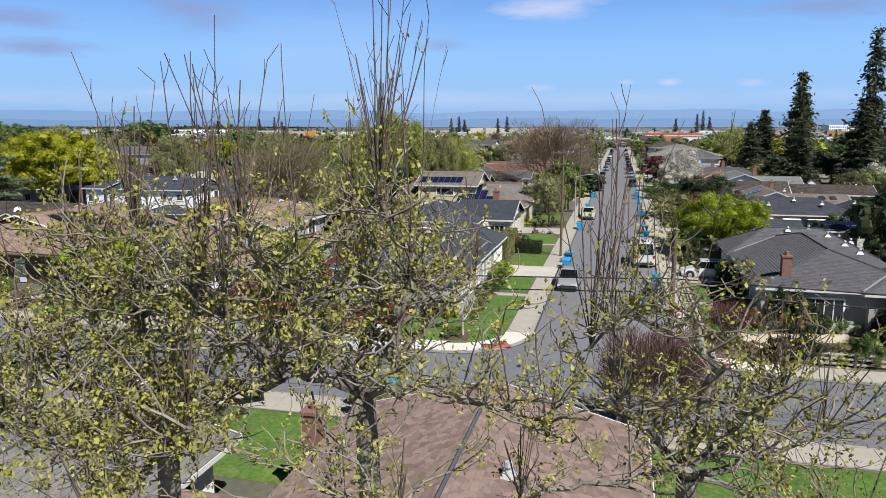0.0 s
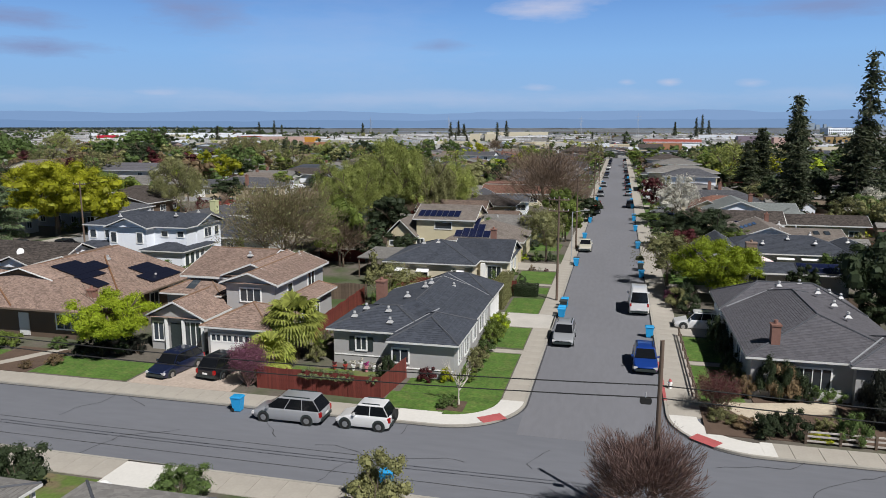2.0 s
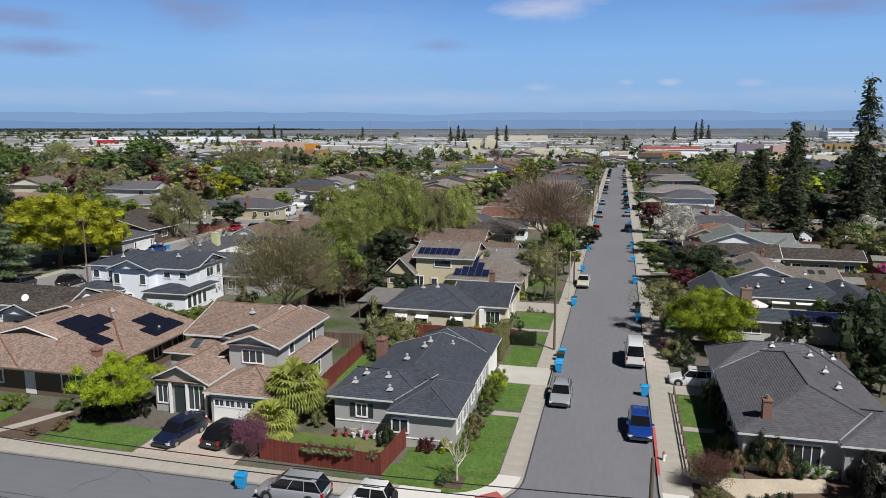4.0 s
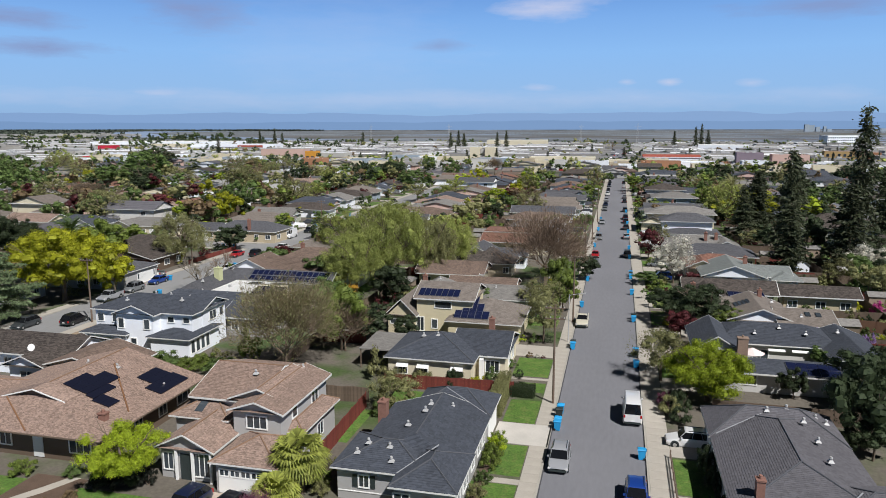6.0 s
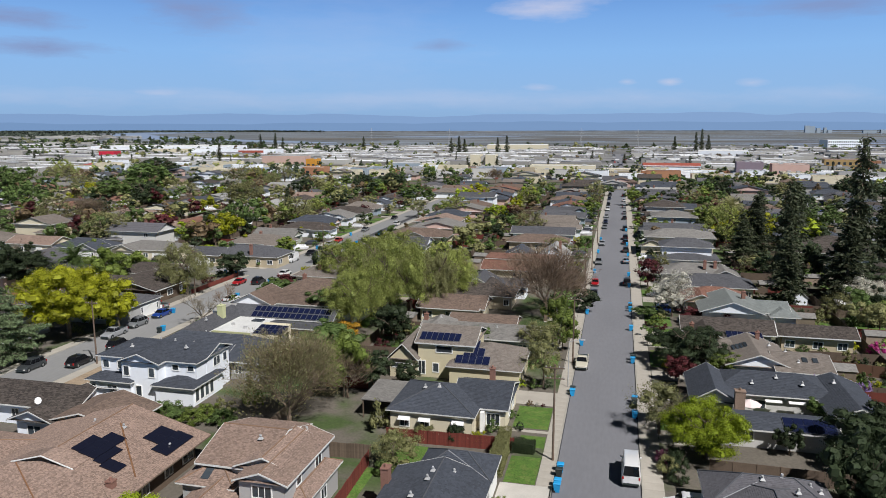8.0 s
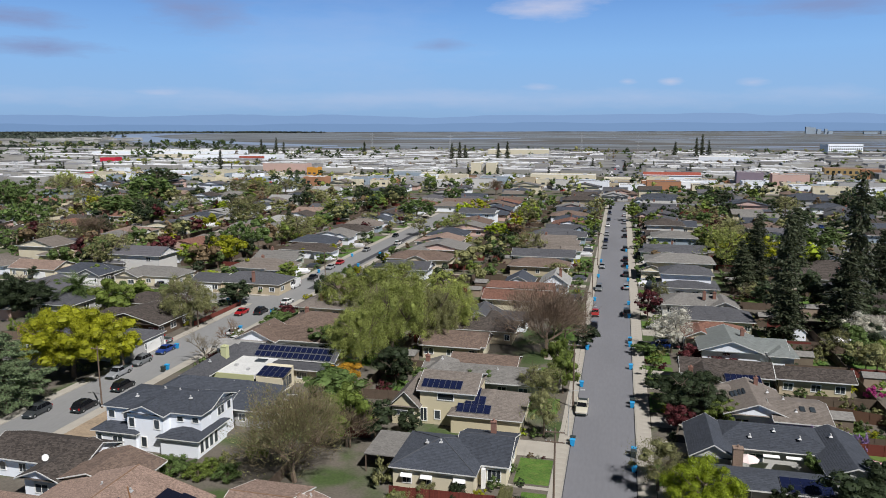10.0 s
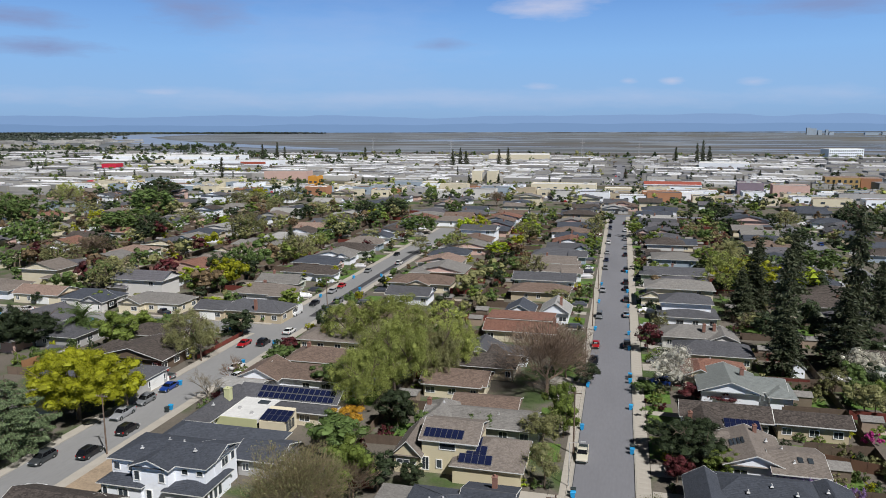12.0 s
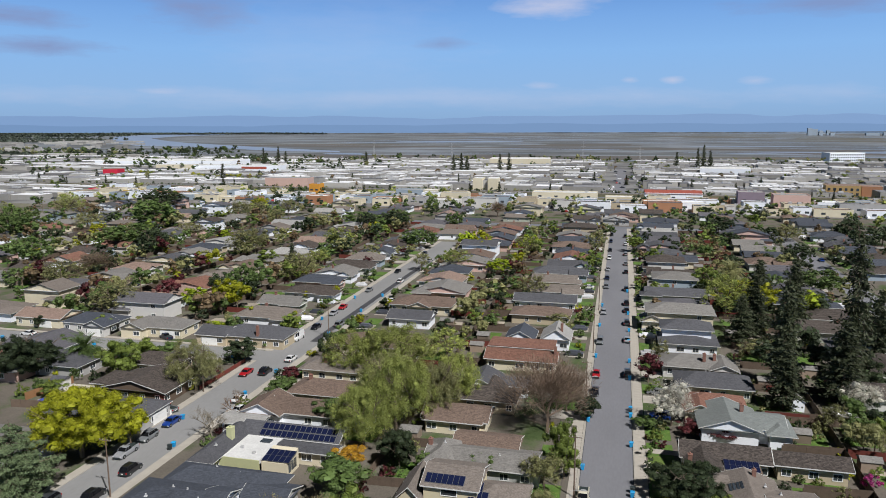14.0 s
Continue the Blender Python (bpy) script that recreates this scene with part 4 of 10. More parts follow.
def box_hedge(x0, x1, y0, y1, h, leaf, words, z=0.1):
    """A clipped hedge: a leafy box with slightly uneven faces."""
    rng = np.random.default_rng(int(abs(x0 * 7 + y0 * 3)))
    lx, ly = x1 - x0, y1 - y0
    t = thing("hedge", (x0 + x1) / 2, (y0 + y1) / 2, z, words, "hedge", "garden bushes")
    part("core", Solid().loft([[(-lx / 2 * k, -ly / 2 * k, zz), (lx / 2 * k, -ly / 2 * k, zz), (lx / 2 * k, ly / 2 * k, zz), (-lx / 2 * k, ly / 2 * k, zz)] for zz, k in ((0, 0.9), (h * 0.8, 0.9), (h * 0.93, 0.8))]), LEAF[leaf], t)
    n = int(420 * (2 * (lx + ly) * h + lx * ly))
    p = rng.uniform(-1, 1, (n, 3))
    face = rng.choice(3, n, p=np.array([ly * h, lx * h, lx * ly * 0.5]) / (ly * h + lx * h + lx * ly * 0.5))
    p[np.arange(n), face] = np.where(face == 2, 1.0, np.sign(p[np.arange(n), face]))
    p = p * np.array([lx / 2, ly / 2, h / 2]) + np.array([0, 0, h / 2])
    bump = 0.07 * np.sin(p[:, 0] * 3.1 + p[:, 2] * 2.3) + 0.06 * np.sin(p[:, 1] * 3.7 + p[:, 0] * 1.9)
    p += np.sign(p - np.array([0, 0, h / 2])) * bump[:, None] * 0.6 + rng.normal(scale=0.05, size=p.shape)
    p[:, 2] = np.maximum(p[:, 2], 0.03)
    a = rng.normal(size=(n, 3))
    a /= np.linalg.norm(a, axis=1)[:, None]
    b = np.cross(a, rng.normal(size=(n, 3)))
    b /= np.linalg.norm(b, axis=1)[:, None]
    g = 0.075 * rng.uniform(0.6, 1.3, n)[:, None]
    part("foliage", quads_mesh("foliage", np.stack([p - a * g * 0.6, p - b * g * 0.4, p + a * g * 0.7, p + b * g * 0.4], 1), LEAF[leaf]), None, t)
    return t


# ---- vehicles, bins, poles, fences ----
_cars = {}
CARS = {  # length, width, height, bonnet end, windscreen end, roof end, tail of cabin (shares of the length), belt height
    "sedan": (4.7, 1.8, 1.45, 0.27, 0.42, 0.70, 0.86, 0.95), "suv": (4.6, 1.85, 1.70, 0.25, 0.385, 0.85, 0.975, 1.02), "minivan": (4.85, 1.86, 1.72, 0.19, 0.385, 0.88, 0.985, 0.99),
    "van": (5.6, 2.0, 2.5, 0.14, 0.26, 0.97, 0.995, 1.35), "pickup": (5.4, 1.9, 1.75, 0.27, 0.36, 0.55, 0.60, 1.1), "jeep": (3.6, 1.68, 1.66, 0.28, 0.40, 0.87, 0.975, 1.0), "hatch": (4.1, 1.75, 1.5, 0.24, 0.40, 0.80, 0.96, 0.98),
}


def car(kind, rgb, x, y, heading, words, roof=None, z=0.02, extras=True):
    """A car: body, cabin, glass, lamps, bumpers, mirrors and four wheels with rims. heading: degrees, 0 looks along +y."""
    L, W, Ht, a, b, c, d, belt = CARS[kind]
    far = y > 130
    key = (kind, rgb, roof, far)
    if key not in _cars:
        t = thing("car", 0, 0, 0, "", "car")
        hw = W / 2
        X = [L / 2 - s * L for s in (0, 0.03, a, 0.6, 0.97, 1.0)]  # nose to tail, along y
        hood = belt - (0.16 if kind != "van" else 0.1)
        body = Solid()
        deck = belt if kind in ("sedan", "pickup") else belt
        rings = []
        for yy, z0, z1, w in ((X[0], 0.40, hood - 0.30, hw * 0.70), (X[0] - 0.06, 0.30, hood - 0.17, hw * 0.84), (X[1] - 0.12, 0.24, hood - 0.08, hw * 0.95), (X[1] - 0.45, 0.22, hood - 0.02, hw * 0.99), (X[2], 0.22, belt - 0.02, hw), (X[3], 0.22, belt, hw), (X[4] + 0.2, 0.24, deck, hw * 0.985), (X[4], 0.28, deck - 0.02, hw * 0.95), (X[5], 0.42, deck - 0.10, hw * 0.86)):
            rings.append([(-w * 0.94, yy, z0), (w * 0.94, yy, z0), (w, yy, z0 + 0.18), (w, yy, z1 - 0.22), (w * 0.97, yy, z1 - 0.07), (w * 0.88, yy, z1), (-w * 0.88, yy, z1), (-w * 0.97, yy, z1 - 0.07), (-w, yy, z1 - 0.22), (-w, yy, z0 + 0.18)])
        body.loft(rings)
        part("body", body, paint(rgb), t, smooth=True).data.set_sharp_from_angle(angle=radians(38))
        ya, yb, yc, yd = (L / 2 - s * L for s in (a + 0.005, b, c, d))
        cab = Solid()
        wb, wt = hw * 0.9, hw * 0.76
        cab.loft([[(-wb, ya, belt - 0.05), (wb, ya, belt - 0.05), (wb, yd, belt - 0.05), (-wb, yd, belt - 0.05)],
                  [(-wt, yb, Ht - 0.05), (wt, yb, Ht - 0.05), (wt, yc, Ht - 0.05), (-wt, yc, Ht - 0.05)],
                  [(-wt * 0.9, yb - 0.12, Ht), (wt * 0.9, yb - 0.12, Ht), (wt * 0.9, yc + 0.12, Ht), (-wt * 0.9, yc + 0.12, Ht)]])
        part("cabin", cab, paint(roof or rgb), t, smooth=True).data.set_sharp_from_angle(angle=radians(30))

        def pane_on(name, corners, push):
            s = Solid()
            p = [Vector(q) + Vector(push) for q in corners]
            ctr = sum(p, Vector()) / 4
            s.poly(*[q.lerp(ctr, 0.055) for q in p])
            s.poly(*[q.lerp(ctr, 0.055) - Vector(push) * 1.5 for q in reversed(p)])
            part(name, s, CARGLASS, t, "dark tinted glass")

        zl, zt = belt - 0.02, Ht - 0.07
        pane_on("windscreen", [(-wb, ya, zl), (wb, ya, zl), (wt, yb, zt), (-wt, yb, zt)], (0, 0.02, 0.012))
        pane_on("rear_window", [(wb, yd, zl), (-wb, yd, zl), (-wt, yc, zt), (wt, yc, zt)], (0, -0.02, 0.012))
        cuts = [0.0, 0.5, 1.0] if kind in ("sedan", "hatch", "pickup", "jeep", "van") else [0.0, 0.36, 0.68, 1.0]
        if kind == "van":
            cuts = [0.0, 0.2]
        for sg in (-1, 1):
            for u0, u1 in zip(cuts, cuts[1:]):
                pane_on("side_window", [(sg * wb, ya + (yd - ya) * u0, zl), (sg * wb, ya + (yd - ya) * u1, zl), (sg * wt, yb + (yc - yb) * u1, zt), (sg * wt, yb + (yc - yb) * u0, zt)], (sg * 0.015, 0, 0.004))
            part("headlight", Solid().box(sg * hw * 0.78 - 0.17, sg * hw * 0.78 + 0.17, L / 2 - 0.16, L / 2 - 0.02, hood - 0.36, hood - 0.2), LIGHTCLEAR, t, "clear head lamp")
            part("tail_light", Solid().box(sg * hw * 0.84 - 0.09, sg * hw * 0.84 + 0.09, -L / 2 - 0.02, -L / 2 + 0.15, belt - 0.36, belt - 0.06), LIGHTRED, t, "red tail lamp")
            far or part("mirror", Solid().box(sg * hw - 0.03, sg * hw + 0.16, ya - 0.32, ya - 0.2, belt, belt + 0.15) if sg > 0 else Solid().box(sg * hw - 0.16, sg * hw + 0.03, ya - 0.32, ya - 0.2, belt, belt + 0.15), paint(rgb), t)
        part("bumper", Solid().box(-hw * 0.82, hw * 0.82, L / 2 - 0.06, L / 2 + 0.05, 0.32, 0.52), BINDARK, t, "dark bumper")
        part("bumper", Solid().box(-hw * 0.85, hw * 0.85, -L / 2 - 0.05, -L / 2 + 0.06, 0.36, 0.56), BINDARK, t, "dark bumper")
        far or part("number_plate", Solid().box(-0.22, 0.22, -L / 2 - 0.065, -L / 2 - 0.05, 0.62, 0.76), WHITE, t)
        if kind == "pickup":
            part("bed_liner", Solid().box(-hw * 0.78, hw * 0.78, -L / 2 + 0.12, yd - 0.1, belt - 0.02, belt + 0.004), BINDARK, t, "dark truck bed")
            for sg in (-1, 1):
                part("bed_side", Solid().box(sg * hw * 0.9 - 0.07, sg * hw * 0.9 + 0.07, -L / 2 + 0.05, yd - 0.05, belt - 0.03, belt + 0.08), paint(rgb), t)
        if kind in ("minivan", "suv", "jeep"):
            for sg in (-1, 1):
                part("roof_rail", Solid().box(sg * wt * 0.86 - 0.025, sg * wt * 0.86 + 0.025, yc + 0.25, yb - 0.3, Ht, Ht + 0.06), BINDARK, t)
        if kind == "jeep":
            part("spare_wheel", Solid().tube((0, -L / 2 - 0.24, 0.95), (0, -L / 2 - 0.02, 0.95), 0.34, 0.34, 14), TYRE, t, "spare wheel on the tail door")
        wr = 0.33 if kind != "van" else 0.36
        for sx in (-1, 1):
            for yy in (L / 2 - 0.18 * L, -L / 2 + 0.20 * L):
                ty = part("wheel", Solid().tube((sx * (hw - 0.2), yy, wr), (sx * (hw + 0.02), yy, wr), wr, wr, 14), TYRE, t, "black tyre")
                far or part("rim", Solid().tube((sx * (hw + 0.015), yy, wr), (sx * (hw + 0.035), yy, wr), wr * 0.62, wr * 0.5, 10), STEEL, ty, "alloy rim")
                far or part("wheel_arch", Solid().tube((sx * (hw - 0.22), yy, wr + 0.03), (sx * (hw + 0.006), yy, wr + 0.03), wr + 0.09, wr + 0.09, 14), BINDARK, t)
        _cars[key] = t
        ob = t
    else:
        ob = copy_thing(_cars[key], Matrix.Identity(4))
    ob.matrix_basis = pose(x, y, z, 0, 0, heading)
    return tagged(ob, words, "car" if kind != "van" else "van", "parked cars")


_bins = {}


def bin_at(x, y, heading=90.0, colour="blue", z=0.02, scale=1.0):
    """A wheeled refuse bin: tapered box, lid with a lip, handle, two wheels."""
    if colour not in _bins:
        m = BINBLUE if colour == "blue" else BINDARK
        t = thing("wheelie_bin", 0, 0, 0, "", "bin")
        s = Solid().loft([[(-w, -dd, h), (w, -dd, h), (w, dd, h), (-w, dd, h)] for h, w, dd in ((0.05, 0.24, 0.27), (0.7, 0.29, 0.33), (0.95, 0.31, 0.36))])
        part("tub", s, m, t)
        s = Solid().loft([[(-w, -dd, h), (w, -dd, h), (w, dd, h), (-w, dd, h)] for h, w, dd in ((0.95, 0.34, 0.40), (1.0, 0.34, 0.40), (1.08, 0.27, 0.33))])
        part("lid", s, m, t)
        part("handle", Solid().tube((-0.25, 0.43, 0.93), (0.25, 0.43, 0.93), 0.025, 0.025, 6), BINDARK, t)
        for sx in (-1, 1):
            part("wheel", Solid().tube((sx * 0.24, 0.27, 0.13), (sx * 0.31, 0.27, 0.13), 0.13, 0.13, 10), TYRE, t)
        _bins[colour] = t
        ob = t
    else:
        ob = copy_thing(_bins[colour], Matrix.Identity(4))
    ob.matrix_basis = pose(x, y, z, 0, 0, heading) @ Matrix.Scale(scale, 4)
    return tagged(ob, f"{'bright blue' if colour == 'blue' else 'dark'} wheeled recycling bin standing at the kerb" if colour == "blue" else "dark wheeled refuse bin standing at the kerb", "bin", "kerbside bins")


def fence(points, h, material, words, board=0.14, z=0.1, rails=True, gap=0.012):
    """A board fence along a line of corners: each board and post a piece of its own."""
    x0, y0 = points[0]
    t = thing("fence", x0, y0, z, words, "fence", "garden fences")
    bm = piece_mesh("board", board, 0.022, h, material)
    pm = piece_mesh("post", 0.1, 0.1, h + 0.06, material)
    for (ax, ay), (bx, by) in zip(points, points[1:]):
        ln, w = math.hypot(bx - ax, by - ay), math.atan2(by - ay, bx - ax)
        n = max(1, int(ln / (board + gap)))
        for i in range(n):
            ob = part("board", bm, None, t)
            f = (i + 0.5) / n
            ob.matrix_basis = pose(ax - x0 + (bx - ax) * f, ay - y0 + (by - ay) * f, 0, 0, 0, math.degrees(w)) @ Matrix.Diagonal((ln / n / board * 0.965, 1, 1 + 0.02 * math.sin(i * 12.9), 1))
        k = max(1, round(ln / 2.4))
        for i in range(k + 1):
            ob = part("post", pm, None, t)
            ob.matrix_basis = pose(ax - x0 + (bx - ax) * i / k, ay - y0 + (by - ay) * i / k, 0, 0, 0, math.degrees(w))
        if rails:
            s = Solid()
            m = pose(ax - x0, ay - y0, 0, 0, 0, math.degrees(w))
            s.box(0, ln, 0.012, 0.05, 0.3, 0.39, m).box(0, ln, 0.012, 0.05, h - 0.35, h - 0.26, m)
            part("rail", s, material, t)
    return t


def plain_fence(ax, ay, bx, by, h, material, words, z=0.1):
    """A fence far off: one panel a bay, with posts."""
    t = thing("fence", ax, ay, z, words, "fence", "garden fences")
    ln, w = math.hypot(bx - ax, by - ay), math.degrees(math.atan2(by - ay, bx - ax))
    n = max(1, round(ln / 2.4))
    pan, pm = piece_mesh("panel", ln / n - 0.02, 0.03, h, material), piece_mesh("post", 0.1, 0.1, h + 0.08, material)
    for i in range(n):
        part("panel", pan, None, t).matrix_basis = pose((bx - ax) * (i + 0.5) / n, (by - ay) * (i + 0.5) / n, 0, 0, 0, w)
        part("post", pm, None, t).matrix_basis = pose((bx - ax) * i / n, (by - ay) * i / n, 0, 0, 0, w)
    return t


FENCES = {}


def far_fence(ax, ay, bx, by, h, material):
    """Garden fences past counting: bays of boards with posts, gathered by colour."""
    s = FENCES.setdefault(material.name, (Solid(), material))[0]
    ln, w = math.hypot(bx - ax, by - ay), math.degrees(math.atan2(by - ay, bx - ax))
    n = max(1, round(ln / 2.4))
    for i in range(n):
        m = pose(ax + (bx - ax) * i / n, ay + (by - ay) * i / n, 0.1, 0, 0, w)
        s.box(0.06, ln / n - 0.02, -0.015, 0.015, 0, h, m)
        s.box(-0.05, 0.05, -0.05, 0.05, 0, h + 0.08, m)


def pole(x, y, h, label, arms=((0, 0.5),), lean=0.0, arm_rot=0.0):
    """A timber utility pole with cross-arms and insulators."""
    t = thing("utility_pole", x, y, 0.05, label, "utility pole", "utility poles", arm_rot)
    part("post", Solid().tube((0, 0, -0.2), (lean, 0, h), 0.145, 0.095, 9), WOODPOLE, t)
    for off, down in arms:
        s = Solid().box(-1.1 + off, 1.1 + off, -0.16, -0.05, h - down - 0.06, h - down + 0.06)
        arm = part("cross_arm", s, WOODPOLE, t)
        for ix in (-1.0, -0.5, 0.5, 1.0):
            part("insulator", Solid().tube((ix + off, -0.1, h - down + 0.06), (ix + off, -0.1, h - down + 0.22), 0.05, 0.03, 6), GREYMETAL, arm)
    return t


def slab(name, x0, x1, y0, y1, z0, z1, material, label="", kind="structure", category=""):
    ob = part(name, Solid().box(x0, x1, y0, y1, z0, z1), material)
    return tagged(ob, label, category, kind=kind)

# ---- the ground: one sheet to the horizon, streets, pavements with kerbs, blocks of lots ----
def sheet(name, x0, x1, y0, y1, z, material, label, kind="structure"):
    return tagged(part(name, Solid().poly((x0, y0, z), (x1, y0, z), (x1, y1, z), (x0, y1, z)), material), label, kind=kind)


sheet("ground", -4800, 4800, -300, 4900, 0.0, GROUND, "flat earth and scrub reaching out to the bay")
MAIN0, MAIN1, WEST0, WEST1, EAST0, EAST1 = -5.45, 3.75, -91.0, -81.0, 80.0, 89.0
CROSS0, CROSS1, FAR0, FAR1 = 33.0, 41.8, 431.0, 440.0
sheet("road", -400, 300, CROSS0, CROSS1, 0.02, ASPHALT2, "worn grey asphalt cross street")
sheet("road", -6, 4, 640, 1010, 0.06, ASPHALT, "grey street running on through the business district")
sheet("road", MAIN0, MAIN1, CROSS1, FAR0 + 0.1, 0.024, ASPHALT, "grey asphalt residential street with parked cars")
sheet("road", WEST0, WEST1, CROSS1, 362, 0.024, ASPHALT3, "grey asphalt residential street, patched in dark strips")
sheet("road", EAST0, EAST1, CROSS1, 431, 0.024, ASPHALT, "grey asphalt residential street")
sheet("road", -330, WEST0, 163.0, 171.5, 0.02, ASPHALT3, "grey asphalt side street")
sheet("road", -420, 330, FAR0, FAR1, 0.02, ASPHALT2, "grey asphalt cross street")
sheet("asphalt_patch", -84.5, -82.4, 182, 300, 0.03, TAR, "dark fresh strip of patched asphalt")
sheet("road", MAIN0 - 5.3, MAIN0 + 0.02, CROSS1 - 0.02, CROSS1 + 5.3, 0.022, ASPHALT2, "asphalt at the rounded street corner")
sheet("road", MAIN1 - 0.02, MAIN1 + 5.3, CROSS1 - 0.02, CROSS1 + 5.3, 0.022, ASPHALT2, "asphalt at the rounded street corner")
for x0, x1, y0, y1 in ((-60, -12, 36.8, 36.86), (-70, 30, 34.6, 34.66), (6, 60, 35.4, 35.46)):
    sheet("tar_seam", x0, x1, y0, y1, 0.032, TAR, "thin tar seam in the asphalt")


def crack(x, y, heading, length, seed):
    """A wandering sealed crack."""
    rng, s, p, a = random.Random(seed), Solid(), Vector((x, y, 0.034)), heading
    for _ in range(int(length / 0.6)):
        q = p + Vector((math.cos(a), math.sin(a), 0)) * 0.6
        n = Vector((-math.sin(a), math.cos(a), 0)) * rng.uniform(0.012, 0.03)
        s.poly(p - n, q - n, q + n, p + n)
        p, a = q, a + rng.gauss(0, 0.3)
    return tagged(part("crack", s, TAR), "dark sealed crack wandering over the asphalt", kind="structure")


for i in range(12):
    crack(-40 + i * 4.6, 35 + (i * 2.7) % 5.5, (i * 1.3) % 6.28, 3 + i % 4 * 2.2, i)


def quarter(name, cx, cy, r0, r1, a0, a1, z0, z1, material, label):
    """A curved corner of pavement or kerb."""
    s, n = Solid(), 12
    for i in range(n):
        w0, w1 = radians(a0 + (a1 - a0) * i / n), radians(a0 + (a1 - a0) * (i + 1) / n)
        ring = [[(cx + r * math.cos(w), cy + r * math.sin(w), z) for r, w in ((r0, w0), (r1, w0), (r1, w1), (r0, w1))] for z in (z0, z1)]
        s.loft(ring)
    return tagged(part(name, s, material), label, kind="structure")


def walk_slabs(name, x0, x1, y0, y1, joints, label, material=None, top=0.14):
    """A pavement with its slabs as pieces, joints between them, on a bed."""
    bed = slab(name, x0, x1, y0, y1, -0.05, top - 0.03, KERB, label)
    along_x = (x1 - x0) > (y1 - y0)
    ln = (x1 - x0) if along_x else (y1 - y0)
    n = max(1, round(ln / joints))
    sx, sy = (ln / n - 0.025, y1 - y0 - 0.02) if along_x else (x1 - x0 - 0.02, ln / n - 0.025)
    me = piece_mesh("paving_slab", sx, sy, 0.04, material or CONCRETE)
    for i in range(n):
        ob = part("paving_slab", me, None, bed)
        f = (i + 0.5) / n
        ob.location = (x0 + ln * f, (y0 + y1) / 2, top - 0.034) if along_x else ((x0 + x1) / 2, y0 + ln * f, top - 0.034)
    return bed


R = 5.2  # corner radius of the kerbs
LX0, LX1 = MAIN0 - 1.75, MAIN0 - 0.18
RX0, RX1 = MAIN1 + 0.18, MAIN1 + 2.3
YS0, YS1 = CROSS1 + 0.18, CROSS1 + 2.1
# kerbs
for x0, x1, y0, y1 in ((MAIN0 - 0.18, MAIN0, CROSS1 + R, FAR0), (MAIN1, MAIN1 + 0.18, CROSS1 + R, FAR0), (WEST1, MAIN0 - R, CROSS1, CROSS1 + 0.18), (MAIN1 + R, EAST0, CROSS1, CROSS1 + 0.18),
                       (-400, 300, CROSS0 - 0.18, CROSS0), (WEST1, WEST1 + 0.18, CROSS1, FAR0), (WEST0 - 0.18, WEST0, CROSS1, 163), (WEST0 - 0.18, WEST0, 171.5, 362)):
    slab("kerb", x0, x1, y0, y1, -0.05, 0.15, KERB, "weathered concrete kerb with a gutter")
# thin dark strips paint the kerb's shadow line and stain onto the asphalt
for x0, x1, y0, y1 in ((MAIN0 + 0.02, MAIN0 + 0.13, CROSS1 + R, 240), (MAIN1 - 0.13, MAIN1 - 0.02, CROSS1 + R, 240), (-75, MAIN0 - R, CROSS1 - 0.13, CROSS1 - 0.02), (MAIN1 + R, 60, CROSS1 - 0.13, CROSS1 - 0.02), (-60, 40, CROSS0 + 0.02, CROSS0 + 0.13)):
    sheet("gutter", x0, x1, y0, y1, 0.034, TAR, "dark line of painted shadow and stain at the foot of the kerb")
quarter("gutter", MAIN0 - R, CROSS1 + R, R + 0.02, R + 0.13, -90, 0, 0.0, 0.034, TAR, "dark line of painted shadow and stain at the foot of the kerb")
quarter("gutter", MAIN1 + R, CROSS1 + R, R + 0.02, R + 0.13, 180, 270, 0.0, 0.034, TAR, "dark line of painted shadow and stain at the foot of the kerb")
quarter("kerb", MAIN0 - R, CROSS1 + R, R - 0.18, R, -90, 0, -0.05, 0.15, KERB, "curved concrete kerb at the corner")
quarter("kerb", MAIN1 + R, CROSS1 + R, R - 0.18, R, 180, 270, -0.05, 0.15, KERB, "curved concrete kerb at the corner")
quarter("pavement", MAIN0 - R, CROSS1 + R, R - 1.8, R - 0.18, -90, 0, -0.05, 0.14, NEWCONC, "new pale concrete corner pavement")
quarter("pavement", MAIN1 + R, CROSS1 + R, R - 1.9, R - 0.18, 180, 270, -0.05, 0.14, NEWCONC, "new pale concrete corner pavement")
for px, py, rz in ((MAIN0 - R * 0.36, CROSS1 + R * 0.36, 38), (MAIN1 + R * 0.40, CROSS1 + R * 0.30, -38)):
    pad = part("tactile_pad", piece_mesh("tactile_pad", 1.7, 0.95, 0.03, REDPAD), None)
    pad.matrix_basis = pose(px, py, 0.135, 0, 0, rz)
    tagged(pad, "brick-red tactile pad on the kerb ramp", "kerb ramp", kind="structure")
walk_slabs("pavement", LX0, LX1, CROSS1 + R, 240, 1.6, "pale concrete pavement slabs along the street")
walk_slabs("pavement", RX0, RX1, CROSS1 + R, 240, 1.6, "pale concrete pavement slabs along the street")
walk_slabs("pavement", WEST1 + 2, MAIN0 - R, YS0, YS1, 1.6, "pale concrete pavement slabs along the cross street")
walk_slabs("pavement", MAIN1 + R, 60, YS0, YS1, 1.6, "pale concrete pavement slabs along the cross street")
